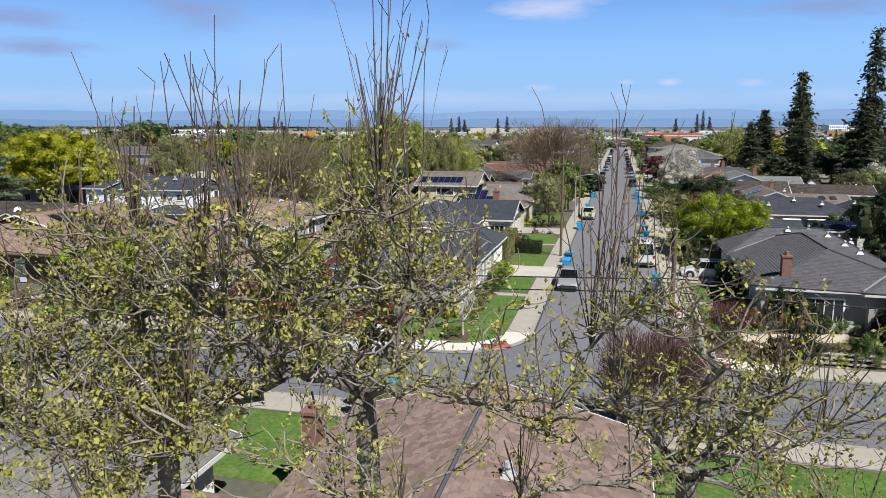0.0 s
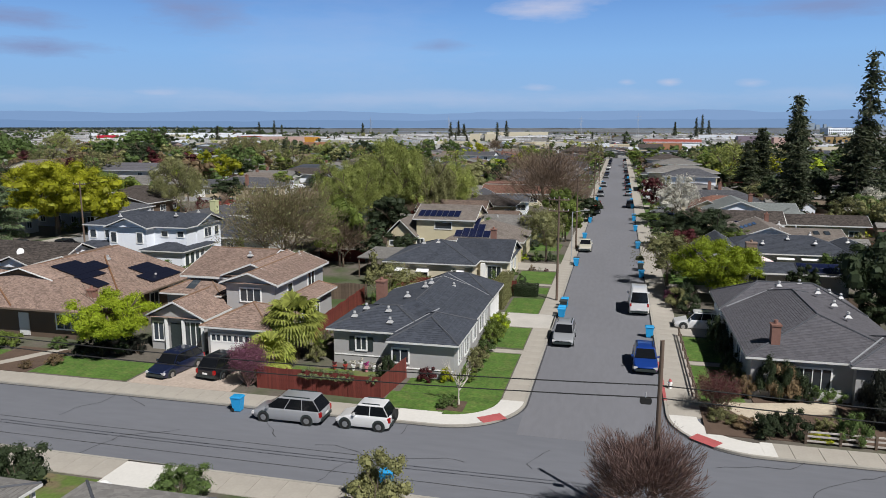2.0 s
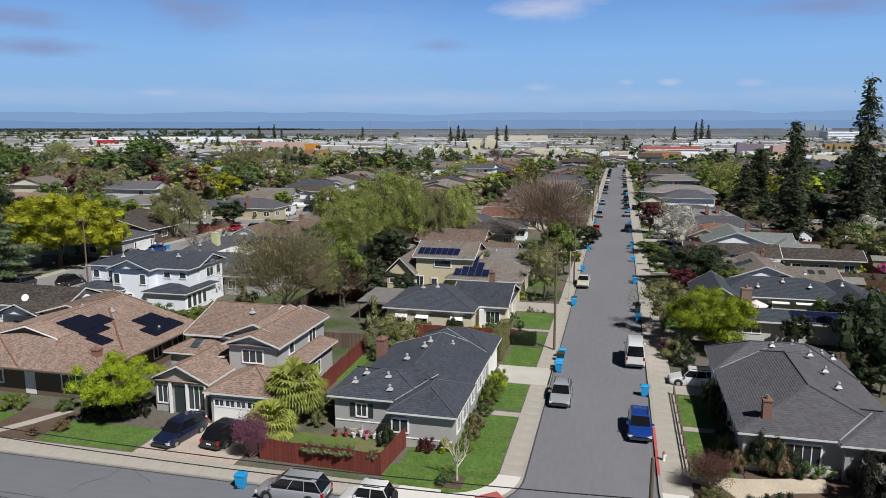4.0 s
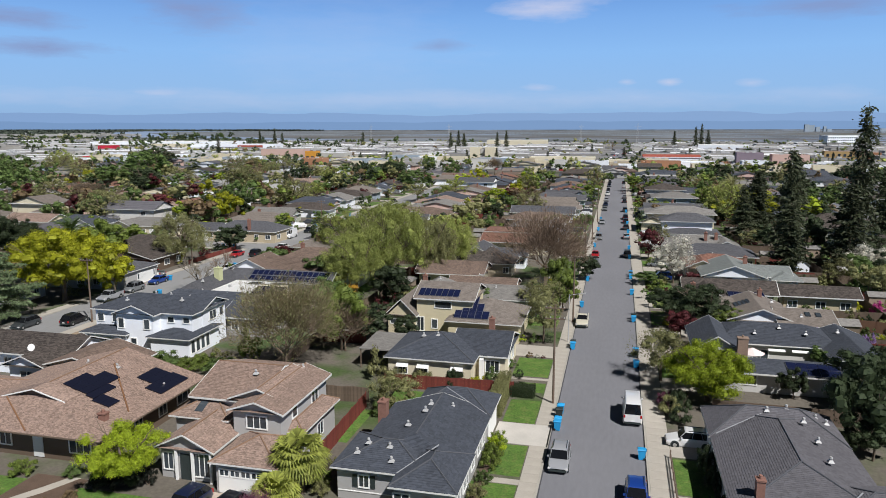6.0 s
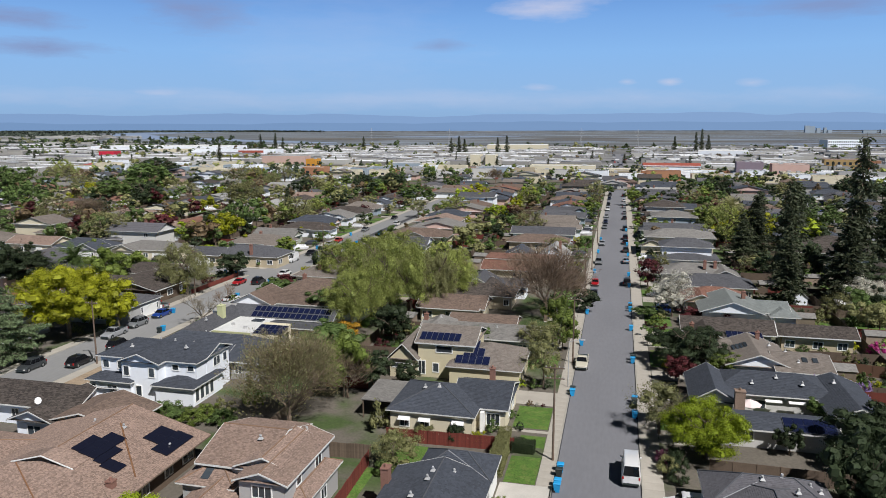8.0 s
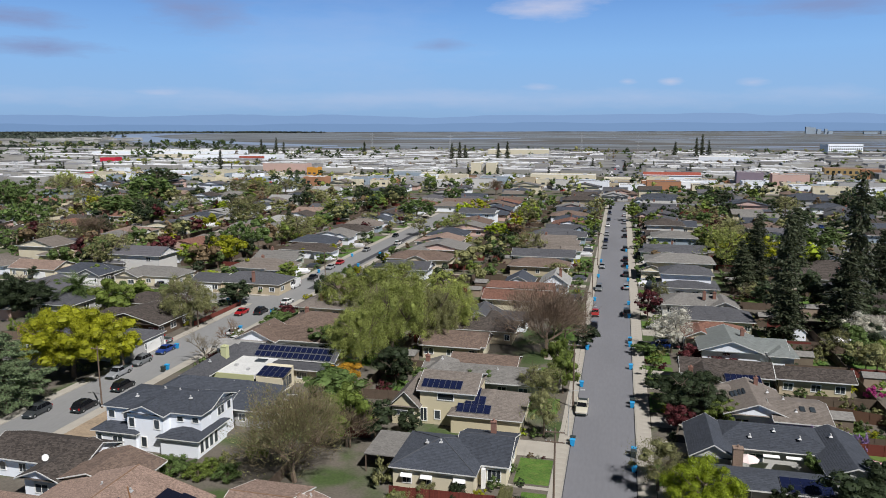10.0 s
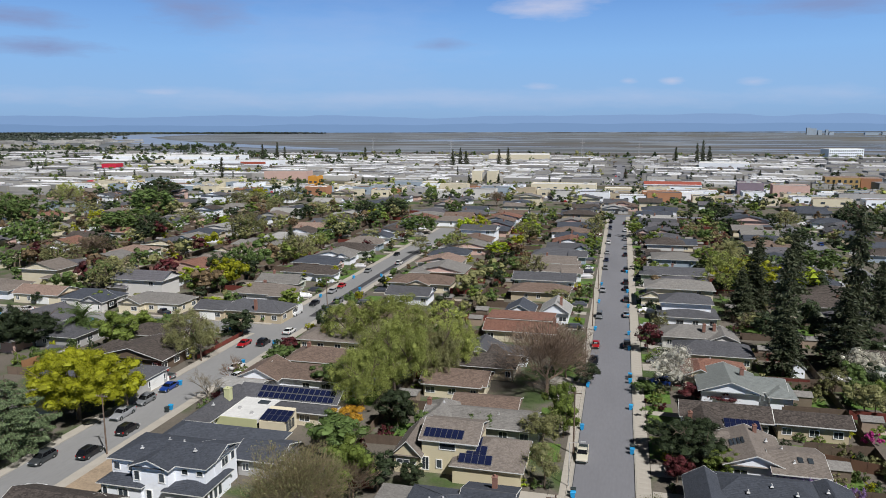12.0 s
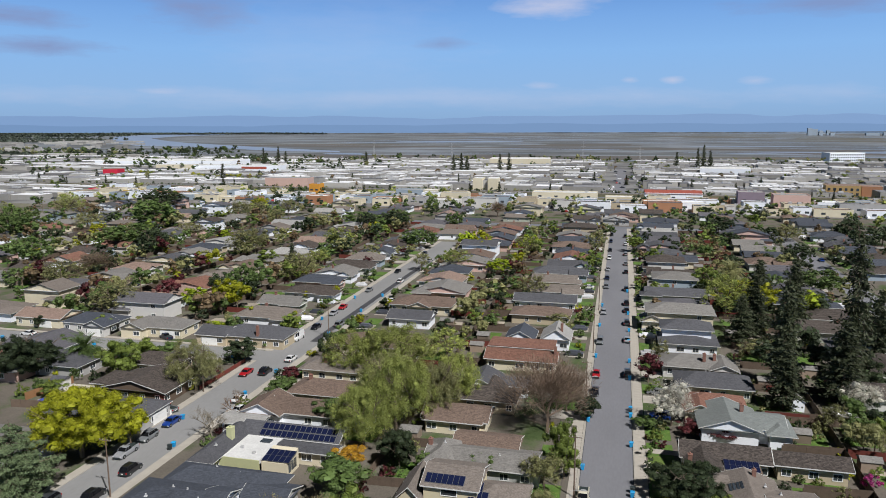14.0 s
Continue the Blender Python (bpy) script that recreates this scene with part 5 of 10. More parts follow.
walk_slabs("pavement", -60, 40, CROSS0 - 2.2, CROSS0 - 0.18, 1.6, "sandy concrete pavement on the near side of the cross street")
for x0, x1, y0, y1 in ((LX0, LX1, 240, FAR0), (RX0, RX1, 240, FAR0), (WEST1 + 0.18, WEST1 + 2.0, CROSS1 + 2, FAR0), (WEST0 - 2.0, WEST0 - 0.18, CROSS1 + 2, 163), (WEST0 - 2, WEST0 - 0.18, 171.5, 362),
                       (-330, WEST0 - 2, 171.7, 173.2), (-330, WEST0 - 2, 161.3, 162.8)):
    slab("pavement", x0, x1, y0, y1, -0.05, 0.13, CONCRETE, "pale concrete pavement")
slab("pavement", -13.6, MAIN0 - R, YS0, YS1, 0.0, 0.147, NEWCONC, "new pale concrete pavement by the corner")
slab("pavement", MAIN1 + R, 9.65, YS0, YS1, 0.0, 0.147, NEWCONC, "new pale concrete pavement by the corner")
# blocks of lots between the streets
for x0, x1, y0, y1 in ((WEST1 + 2, LX0, YS1, FAR0 - 2), (RX1, EAST0 - 1, YS1, FAR0 - 2), (-330, WEST0 - 2, YS1, 161.3), (-330, WEST0 - 2, 173.2, FAR0 - 2), (EAST1 + 1, 330, YS1, FAR0 - 2), (-400, 300, -260, CROSS0 - 2.2)):
    slab("yard_ground", x0, x1, y0, y1, -0.1, 0.1, YARD, "garden soil with patches of weeds and grass")
slab("yard_ground", -440, 330, FAR1, 508, -0.1, 0.05, YARD, "garden soil with patches of weeds and grass")
slab("yard_ground", -440, 330, 508, 590, -0.1, 0.05, GRAVELLOT, "pale paved yards between low business buildings")
slab("yard_ground", -1100, 700, 655, 1180, -0.1, 0.05, GRAVELLOT, "pale paved yards and car parks of the business district")
slab("yard_ground", -1100, -440, 470, 590, -0.1, 0.046, GRAVELLOT, "pale paved yards of the business district")
slab("yard_ground", -1100, -440, 590, 660, -0.1, 0.048, GRAVELLOT, "pale paved yards of the business district")


def lawn(x0, x1, y0, y1, material=None, words="mown green front lawn", top=0.16):
    s = Solid()
    rng = random.Random(int(x0 * 10 + y0))
    n, m = max(2, int((x1 - x0) / 0.8)), max(2, int((y1 - y0) / 0.8))
    for i in range(n):
        for j in range(m):
            pts = []
            for di, dj in ((0, 0), (1, 0), (1, 1), (0, 1)):
                u, v = (i + di) / n, (j + dj) / m
                edge = min(u, 1 - u, v, 1 - v) < 1e-6
                hx = noise.noise(Vector((x0 + u * 7, y0 + v * 7, 1.7)))
                pts.append((x0 + (x1 - x0) * u, y0 + (y1 - y0) * v, top + (-0.05 if edge else 0.02 * hx)))
            s.poly(*pts)
    return tagged(part("lawn", s, material or GRASS, smooth=True), words, "lawn", kind="structure")


def drive(x0, x1, y0, y1, material=None, words="pale concrete driveway", top=0.15, name="driveway"):
    return slab(name, x0, x1, y0, y1, 0.0, top, material or CONCRETE, words)


# front gardens of the corner house and its neighbours
lawn(-14.6, -7.3, 47.02, 57.4)
lawn(-15.2, -10.66, 44.0, 46.98, words="mown green lawn at the street corner")
quarter("lawn", MAIN0 - R, CROSS1 + R, 0.02, R - 1.86, -90, 0, 0.0, 0.155, GRASS, "mown green lawn at the rounded corner")
lawn(-10.2, -7.3, 59.0, 65.4)
lawn(-10.7, -7.3, 70.8, 77.2)
lawn(-11.8, -7.3, 85.2, 92.4)
drive(-11.0, -5.5, 65.6, 70.6, mat("scrubbed_concrete", (0.46, 0.435, 0.395), 0.9, coarse=(0.5, 0.2), fine=(6, 0.15), bump=0.1), "pale stained concrete driveway")
drive(-10.6, -7.2, 57.5, 58.4, words="narrow concrete garden path")
drive(-13.5, -7.2, 83.9, 84.6, words="narrow concrete garden path")
lawn(-10.4, -7.3, 79.8, 83.0)
drive(-13.5, -7.2, 93.0, 98.0, words="pale concrete driveway with joints")
drive(-8.2, -5.6, 141.0, 146.5)
lawn(-24.3, -15.7, 45.5, 50.4, GRASS2, "thin weedy lawn inside the fence")
lawn(-44.0, -35.2, 44.2, 48.2)
lawn(-62.0, -49.6, 44.3, 48.5)
lawn(-27.0, -24.8, 62.0, 70.5)
lawn(-24.5, -20.0, 70.5, 77.0)
drive(-34.9, -26.4, 43.9, 50.2, PAVER, "brick-paved driveway")
slab("garden_bed", -49.5, -44.1, 44.0, 49.5, 0, 0.15, MULCH, "bark-covered front bed")
tagged(part("garden_path", Solid().loft([[(-49.2, 44.0, z), (-48.2, 44.0, z), (-46.4, 46.6, z), (-45.0, 49.6, z), (-46.0, 49.6, z), (-47.4, 47.0, z)] for z in (0.05, 0.165)]), CONCRETE), "narrow bent concrete front path", kind="structure")
drive(6.1, 9.8, 66.2, 71.2)
lawn(6.2, 9.2, 59.0, 65.8)
lawn(6.2, 9.2, 49.9, 57.8)
drive(6.1, 9.6, 57.9, 58.7, words="narrow concrete garden path")
slab("garden_bed", 6.0, 9.6, 44.4, 49.8, 0, 0.17, MULCH, "bark-covered corner bed")
slab("garden_bed", 9.7, 21.5, 44.5, 51.9, 0, 0.165, MULCH, "bark-covered corner bed")
SANDY = mat("sandy_path", (0.5, 0.43, 0.33), coarse=(0.8, 0.2), fine=(7, 0.3))
tagged(part("garden_path", Solid().loft([[(6.0, 48.9, z), (8.0, 48.5, z), (9.2, 46.5, z), (9.9, 46.7, z), (11.2, 48.6, z), (14.8, 49.5, z), (15.1, 51.6, z), (9.7, 50.3, z), (6.0, 49.8, z)] for z in (0.05, 0.185)]), SANDY), "sandy paved garden path", kind="structure")
slab("garden_bed", -11.2, -9.4, 44.2, 46.0, 0, 0.18, MULCH, "round planted corner bed")
slab("garden_bed", -11.0, -10.2, 51.0, 66.0, 0, 0.17, MULCH, "bark-covered bed along the wall")
lawn(6.4, 10.6, 113.5, 122.0, GRASS2, "patchy front lawn")
lawn(6.4, 11.0, 124.0, 131.0, GRASS2, "patchy front lawn")
drive(6.1, 13.0, 131.6, 133.6)
drive(6.1, 11.0, 84.5, 88.5)
# lots on the near side
lawn(-17.5, -12.2, 24.0, 30.6)
lawn(-33.0, -22.0, 27.6, 30.6, GRASS2)
lawn(1.6, 11.0, 24.0, 30.6)
drive(-26.4, -22.6, 20.0, 32.95, NEWCONC, "pale new concrete driveway apron")
drive(-80.6, -73.4, 80.0, 93.0, mat("bare_dirt", (0.30, 0.23, 0.16), 0.95, coarse=(0.4, 0.35), fine=(3, 0.4), bump=0.6), "bare trodden dirt beside the white house", 0.12, "dirt_yard")

# ---- the corner house: grey walls, blue-grey hip roof ----
h = house(-16.7, 60.0, [(-5.4, 3.0, -8.5, -1.4, 2.95, 4.2, "hip", "x"), (-4.3, 5.8, -6.5, 6.0, 2.97, 4.5, "halfhip", "y"), (-2.2, 5.85, 4.6, 10.7, 2.96, 4.55, "hip", "x"), (0.3, 5.9, -10.6, -3.5, 2.93, 4.2, "hip", "y")], "navy", "grey",
          "single-storey grey corner house under a dark blue-grey shingle roof", course=0.22, auto="",
          vent=((-3.6, -6.8, 3.65), (-3.0, -5.6, 4.05), (-1.0, -5.9, 4.0), (-0.4, -7.4, 3.5), (0.2, 1.2, 4.55), (-0.6, -1.8, 4.3), (0.3, 3.0, 4.5), (2.2, 4.0, 4.0)),
          openings=(("S", -2.6, -8.07, 1.75, 0.8, 1.0, 1), ("S", 1.3, -10.17, 1.7, 1.2, 1.0, 1), ("E", 5.47, -8.2, 1.6, 1.0, 1.4, 1), ("E", 5.47, -5.6, 1.6, 1.8, 1.4, 2), ("E", 5.37, -2.0, 1.6, 1.2, 1.4, 1), ("E", 5.37, 1.0, 1.6, 1.4, 1.4, 1), ("E", 5.37, 3.2, 1.6, 1.0, 1.4, 1)),
          garage=("E", 5.42, 7.8, 4.4, 2.2))
chimney(h, -4.35, 2.4, 0.0, 4.5, 0.8, 1.0)
VALLEY = mat("valley_flashing", (0.30, 0.31, 0.33), 0.6, 0.3)
part("valley_flashing", Solid().tube((5.4, 4.9, 3.1), (0.7, 7.6, 4.52), 0.06, 0.06, 5), VALLEY, h, "pale metal flashing in the roof valley")
part("valley_flashing", Solid().tube((0.35, -8.45, 2.98), (3.05, -5.0, 4.18), 0.06, 0.06, 5), VALLEY, h, "pale metal flashing in the roof valley")
for sx in (-1, 1):
    part("shutter", Solid().box(-2.6 + sx * 0.78 - 0.2, -2.6 + sx * 0.78 + 0.2, -8.13, -8.06, 1.2, 2.3), BINDARK, h, "dark louvred shutter")
part("wall_band", Solid().box(-4.9, 0.7, -8.1, -8.05, 0.72, 0.8).box(0.8, 5.4, -10.2, -10.15, 0.72, 0.8), WHITE, h, "white band along the wall")

# ---- tan-roofed house with dark solar fields ----
h = house(-54.0, 61.5, [(-10.0, 10.0, -10.5, 6.8, 2.95, 5.7, "halfhip", "y"), (-16.0, -4.0, -9.6, 2.0, 2.93, 4.9, "hip", "x")], "tan", "brown",
          "brown-walled house under a tan shingle roof with dark solar panels", course=0.22, auto="", inset=1.3, trim=BROWNFENCE, vent=((-1.6, 2.4, 5.2), (2.4, 2.0, 5.15), (8.0, 2.0, 3.5)), chim=((7.9, -7.2, 2.6, 4.1),),
          openings=(("S", -8.5, -9.22, 1.6, 1.6, 1.2, 1), ("S", -1.5, -9.22, 1.6, 1.2, 1.2, 1), ("S", 6.8, -9.22, 1.6, 2.2, 1.3, 2), ("E", 8.72, -3.4, 1.6, 1.0, 1.6, 1), ("E", 8.72, 0.5, 1.6, 1.2, 1.2, 1), ("E", 8.72, 4.0, 1.6, 1.8, 1.2, 1)))
part("entry_door", Solid().box(1.6, 2.7, -9.27, -9.15, 0.1, 2.2), TRIM, h, "pale front door")
sl = 2.75 / 10.0
for xb, y0, cols, rows in ((2.1, -4.5, 2, 1), (4.0, -4.6, 3, 2), (5.0, -4.9, 2, 1), (6.95, -5.3, 1, 2), (7.0, 1.45, 2, 2), (8.9, 0.15, 3, 2)):
    solar(h, (xb, y0, 2.95 + (10.0 - xb) * sl + 0.05), (0, 1, 0), (-1, 0, sl), cols, rows, None, 0.0, 1.64, 0.98)
part("flashing", Solid().tube((1.7, 2.4, 5.33), (8.7, -4.7, 3.4), 0.09, 0.09, 5), mat("rusty_flashing", (0.2, 0.10, 0.05), 0.8), h, "rust-brown metal flashing across the roof")
# the gable end above the front slope, with white boards
part("gable_end", Solid().loft([[(-2.7, y, 4.8), (2.7, y, 4.8), (0, y, 5.62)] for y in (-6.7, -5.6)]), WALL["brown"], h, "brown gable end above the front slope")
for sx in (-1, 1):
    part("gable_roof", Solid().loft([[(0, y, 5.74), (sx * 3.6, y, 4.74), (sx * 3.6, y, 4.82), (0, y, 5.82)] for y in (-7.1, -5.0)]), ROOF["tan"], h)
    part("bargeboard", Solid().loft([[(0, y, 5.70), (sx * 3.65, y, 4.70), (sx * 3.65, y, 4.82), (0, y, 5.82)] for y in (-7.16, -7.1)]), WHITE, h, "white gable board")
part("flashing", Solid().tube((-3.0, -7.2, 4.8), (1.9, -10.3, 3.12), 0.08, 0.08, 5), mat("rusty_flashing", (0.2, 0.10, 0.05), 0.8), h, "rust-brown metal flashing across the roof")

# ---- two-storey grey house with a tan roof, next to the corner house ----
h = house(-33.0, 59.5, [(-0.7, 4.9, -4.3, 7.0, 5.3, 6.25, "gable", "y"), (-1.9, 4.3, -2.0, 5.6, 5.42, 6.6, "gable", "y"), (-6.2, 1.2, -1.8, 9.6, 5.2, 6.9, "gable", "x"), (-5.7, 0.2, -8.2, -1.0, 2.95, 4.35, "gable", "y"), (-7.2, -1.0, -3.6, 3.2, 3.9, 5.2, "hip", "x"), (0.5, 6.9, -9.5, -3.0, 2.85, 4.2, "hip", "x"), (3.4, 6.1, -2.6, 6.2, 3.0, 3.75, "hip", "y")], "tan", "grey",
          "two-storey grey stucco house with tan shingle roofs and a white garage", course=0.22, auto="", vent=((-1.0, 2.0, 6.6), (2.2, 6.0, 6.1)),
          openings=(("S", 2.1, -3.87, 4.2, 1.9, 1.1, 2), ("E", 4.47, -1.0, 4.3, 0.9, 0.9, 0), ("E", 4.47, 3.6, 4.2, 1.4, 1.5, 1), ("E", 5.67, 2.0, 1.5, 1.2, 1.2, 1), ("S", -4.5, -7.77, 1.6, 0.9, 1.5, 1), ("S", -1.2, -7.77, 1.5, 1.5, 2.1, 2)))
part("skylight", Solid().loft([[(-4.9, -2.9, 4.2 + k), (-4.1, -2.9, 4.2 + k), (-4.1, -1.7, 4.66 + k), (-4.9, -1.7, 4.66 + k)] for k in (0, 0.1)]), PANE, h, "dark glass skylight")
gd = Solid().box(1.2, 6.3, -9.14, -9.04, 0.0, 1.55)
g = part("garage_door", gd, WHITE, h, "white panelled garage door with a row of lights")
for i in range(5):
    window(g, facing("S", 1.75 + i * 1.0, -9.1, 1.85), 0.75, 0.45, bars=1)
part("entry", Solid().box(-3.3, -2.2, -7.85, -7.7, 0.0, 2.4), BINDARK, h, "dark recessed front door")
for x in (-3.6, -2.0, -0.2):
    part("porch_post", Solid().box(x - 0.1, x + 0.1, -8.1, -7.9, 0, 2.8), WHITE, h)

# ---- red board fences ----
fence([(-24.9, 45.3), (-15.4, 45.0), (-14.9, 50.3)], 1.65, REDFENCE, "red-stained board fence round a front garden")
fence([(-25.6, 57.0), (-26.0, 71.0)], 1.8, REDFENCE, "red-stained board fence between two houses")
fence([(-26.0, 77.6), (-10.6, 78.2)], 1.7, REDFENCE, "red-stained board fence at the bottom of a garden")
fence([(-43.0, 71.0), (-26.2, 72.4)], 1.8, BROWNFENCE, "weathered board fence behind the houses")

# ---- house with the ribbed charcoal roof on the right-hand corner ----
h = house(15.6, 62.0, [(-6.4, 5.2, -10.5, 9.6, 3.0, 4.85, "hip", "y"), (-6.5, 5.25, 2.9, 10.1, 3.02, 4.9, "hip", "x"), (0.1, 11.5, -11.1, -3.6, 2.98, 4.2, "hip", "x")], "char", "grey",
          "low grey house under a broad charcoal shingle roof", course=0.2, auto="",
          vent=((-1.2, 6.0, 4.75), (0.6, 6.6, 4.85), (1.6, 4.4, 4.6), (1.9, 0.6, 4.45), (1.9, -3.2, 4.45), (3.2, 7.0, 4.0), (4.0, 6.4, 3.8)),
          openings=(("S", -2.0, -10.07, 1.5, 2.3, 1.6, 3), ("S", 6.2, -10.67, 1.5, 1.6, 1.2, 1), ("W", -5.97, 0.5, 1.6, 1.6, 1.2, 1), ("W", -5.97, -5.0, 1.6, 1.6, 1.2, 1)), garage=("W", -6.07, 6.6, 4.6, 2.2))
chimney(h, -4.25, -8.6, 3.2, 4.85, 0.6, 0.7)
part("valley_flashing", Solid().tube((-5.9, 3.2, 3.2), (-0.5, 6.5, 4.84), 0.06, 0.06, 5), VALLEY, h, "pale metal flashing in the roof valley")
part("valley_flashing", Solid().tube((0.15, -10.5, 3.05), (3.0, -7.4, 4.1), 0.06, 0.06, 5), VALLEY, h, "pale metal flashing in the roof valley")
part("brick_base", Solid().box(-5.9, 0.4, -10.2, -10.06, 0, 0.6), WALL["ltgrey"], h)

# ---- navy cottage with awnings, and its carport ----
h = house(-20.0, 86.0, [(-6.9, 4.4, -6.0, 5.0, 2.95, 4.9, "hip", "x"), (0.5, 8.0, -2.9, 7.6, 2.95, 4.7, "gable", "x")], "navy", "cream", "cream cottage under a blue-black shingle roof with window awnings", course=0.25, auto="",
          vent=((-3.0, -1.5, 4.6), (-1.2, -1.2, 4.7)), chim=((4.7, 4.6, 3.4, 5.6),),
          openings=(("S", -4.6, -5.57, 1.4, 1.1, 1.0, 1), ("S", -2.0, -5.57, 1.4, 1.1, 1.0, 1), ("S", 2.2, -5.57, 1.4, 1.3, 1.0, 1), ("S", 6.0, -2.47, 1.5, 1.6, 1.4, 2), ("E", 7.57, 1.0, 1.5, 1.4, 1.3, 1), ("E", 7.57, 4.0, 1.5, 1.4, 1.3, 1)))
for x in (-4.6, -2.0, 2.2):
    part("awning", Solid().loft([[(x - 0.75, -5.6, 2.15), (x + 0.75, -5.6, 2.15), (x + 0.75, -6.2, 1.85), (x - 0.75, -6.2, 1.85)], [(x - 0.75, -5.6, 2.2), (x + 0.75, -5.6, 2.2), (x + 0.75, -6.2, 1.9), (x - 0.75, -6.2, 1.9)]]), WHITE, h, "white window awning")
part("entry", Solid().box(4.5, 5.0, -3.4, -2.4, 0, 2.6), WHITE, h, "white porch post and door frame")
c = thing("carport", -29.0, 87.0, 0.1, "grey flat-roofed carport on posts", "carport")
part("roof", Solid().loft([[(-2.4, -3.6, 2.5), (2.4, -3.6, 2.5), (2.4, 3.6, 2.7), (-2.4, 3.6, 2.7)], [(-2.4, -3.6, 2.62), (2.4, -3.6, 2.62), (2.4, 3.6, 2.82), (-2.4, 3.6, 2.82)]]), ROOF["grey"], c)
for sx in (-2.2, 2.2):
    for sy in (-3.4, 3.4):
        part("post", Solid().box(sx - 0.06, sx + 0.06, sy - 0.06, sy + 0.06, -0.1, 2.55), BROWNFENCE, c)

# ---- tan house with an upper storey and blue-black panels ----
h = house(-22.5, 104.0, [(-6.4, 3.0, -4.0, 5.5, 5.5, 7.2, "gable", "x"), (-1.0, 10.2, -6.4, 5.0, 2.95, 5.3, "hip", "y"), (-10.6, -5.6, -5.0, 4.5, 2.95, 5.4, "gable", "y")], "taupe", "yellow", "pale yellow house, part two-storey, under taupe roofs with solar panels", course=0.3, auto="",
          openings=(("S", -1.9, -3.57, 4.55, 2.4, 0.9, 0), ("S", -5.4, -3.57, 1.5, 1.0, 2.0, 1), ("S", -3.2, -3.57, 1.6, 0.8, 1.3, 0), ("S", -8.2, -4.57, 1.9, 3.0, 0.6, 2)))
solar(h, (-5.8, -3.3, 5.78), (1, 0, 0), (0, 4.75, 1.7), 7, 1, SOLARB, 0.07, 0.82, 1.9)
sl = (5.3 - 2.95) / 5.6
for j, (n, o) in enumerate(((5, 0.0), (3, 1.0), (1, 2.0))):
    solar(h, (0.2 + o, -5.7 + j * 1.66, 2.95 + (0.7 + j * 1.66) * sl + 0.05), (1, 0, 0), (0, 1, sl), n, 1, SOLARB, 0.07, 0.95, 1.75)

# ---- white two-storey house with navy roofs ----
h = house(-62.0, 87.0, [(-9.3, 6.9, -3.8, 5.2, 5.6, 7.1, "hip", "x"), (-4.6, 2.0, -5.5, 0.0, 5.6, 6.85, "gable", "y"), (2.9, 7.0, -1.4, 5.4, 5.6, 6.8, "gable", "x"), (-9.7, -2.2, -5.9, -2.0, 2.75, 3.5, "hip", "x"), (0.9, 7.6, -6.0, 2.4, 2.75, 3.7, "hip", "x")], "navy", "white",
          "white two-storey house with blue-black shingle roofs", course=0.3, auto="", vent=((-5.0, -1.4, 6.5), (-2.0, 1.0, 7.0), (0.6, 0.8, 7.0), (3.5, -1.0, 6.8)),
          openings=(("S", -8.0, -3.37, 4.3, 0.9, 1.0, 0), ("S", -5.6, -3.37, 4.3, 0.9, 1.0, 0), ("S", -3.4, -5.07, 4.2, 0.8, 1.3, 0), ("S", 0.6, -5.07, 4.2, 0.8, 1.3, 0), ("S", 3.2, -3.37, 4.6, 0.9, 0.7, 0), ("S", 5.6, -3.37, 4.6, 0.9, 0.7, 0), ("S", -5.6, -5.47, 1.4, 1.5, 1.2, 1),
                    ("S", -8.6, -5.47, 1.4, 0.7, 1.2, 0), ("S", -1.6, -5.07, 1.4, 0.8, 1.4, 0), ("E", 6.57, 1.6, 4.3, 1.6, 1.2, 1), ("E", 7.17, -4.6, 1.4, 0.8, 1.7, 0), ("E", 7.17, -3.4, 1.4, 0.8, 1.7, 0), ("E", 7.17, -2.2, 1.4, 0.8, 1.7, 0), ("E", 7.17, -1.0, 1.4, 0.8, 1.7, 0), ("E", 6.57, 3.8, 4.3, 0.9, 1.2, 0)))
house(-60.5, 99.0, [(-11.6, 9.0, -5.5, 4.0, 3.0, 5.3, "hip", "x"), (4.0, 12.0, -7.0, 1.0, 3.0, 4.4, "gable", "x")], "navy", "grey", "long grey wing under a blue-black shingle roof", course=0.3, auto="SE", vent=((-3, 0, 4.9), (2, -1, 4.8)))
h = house(-60.5, 112.0, [(-11.4, -6.2, -9.2, 7.6, 3.2, 4.8, "hip", "y"), (-8.4, 12.0, 3.2, 9.4, 3.2, 4.8, "gable", "x"), (0.8, 12.6, -0.6, 3.6, 2.8, 3.1, "gable", "x")], "slate", "cream", "slate-roofed house wrapped round a white flat roof", course=0.3, auto="SE", vent=((-8.0, -5.0, 4.6), (3.0, 7.4, 4.2)))
part("flat_roof", Solid().box(-7.2, 0.8, -6.0, 3.5, 2.3, 3.05), ROOF["white"], h, "white membrane flat roof")
part("parapet", Solid().box(-7.25, 0.85, -6.1, -5.9, 0.0, 3.1), WALL["olivewall"], h, "pale olive wall below the flat roof")
part("skylight", Solid().box(-2.6, -0.6, 0.8, 2.2, 3.05, 3.25), PANE, h)
for x, y in ((-4.6, -2.0), (-1.4, -3.6)):
    part("roof_vent", Solid().box(x - 0.25, x + 0.25, y - 0.25, y + 0.25, 3.05, 3.45), GREYMETAL, h)
chimney(h, -7.7, -0.5, 0.2, 6.0, 1.1, 1.1, WALL["olivewall"])
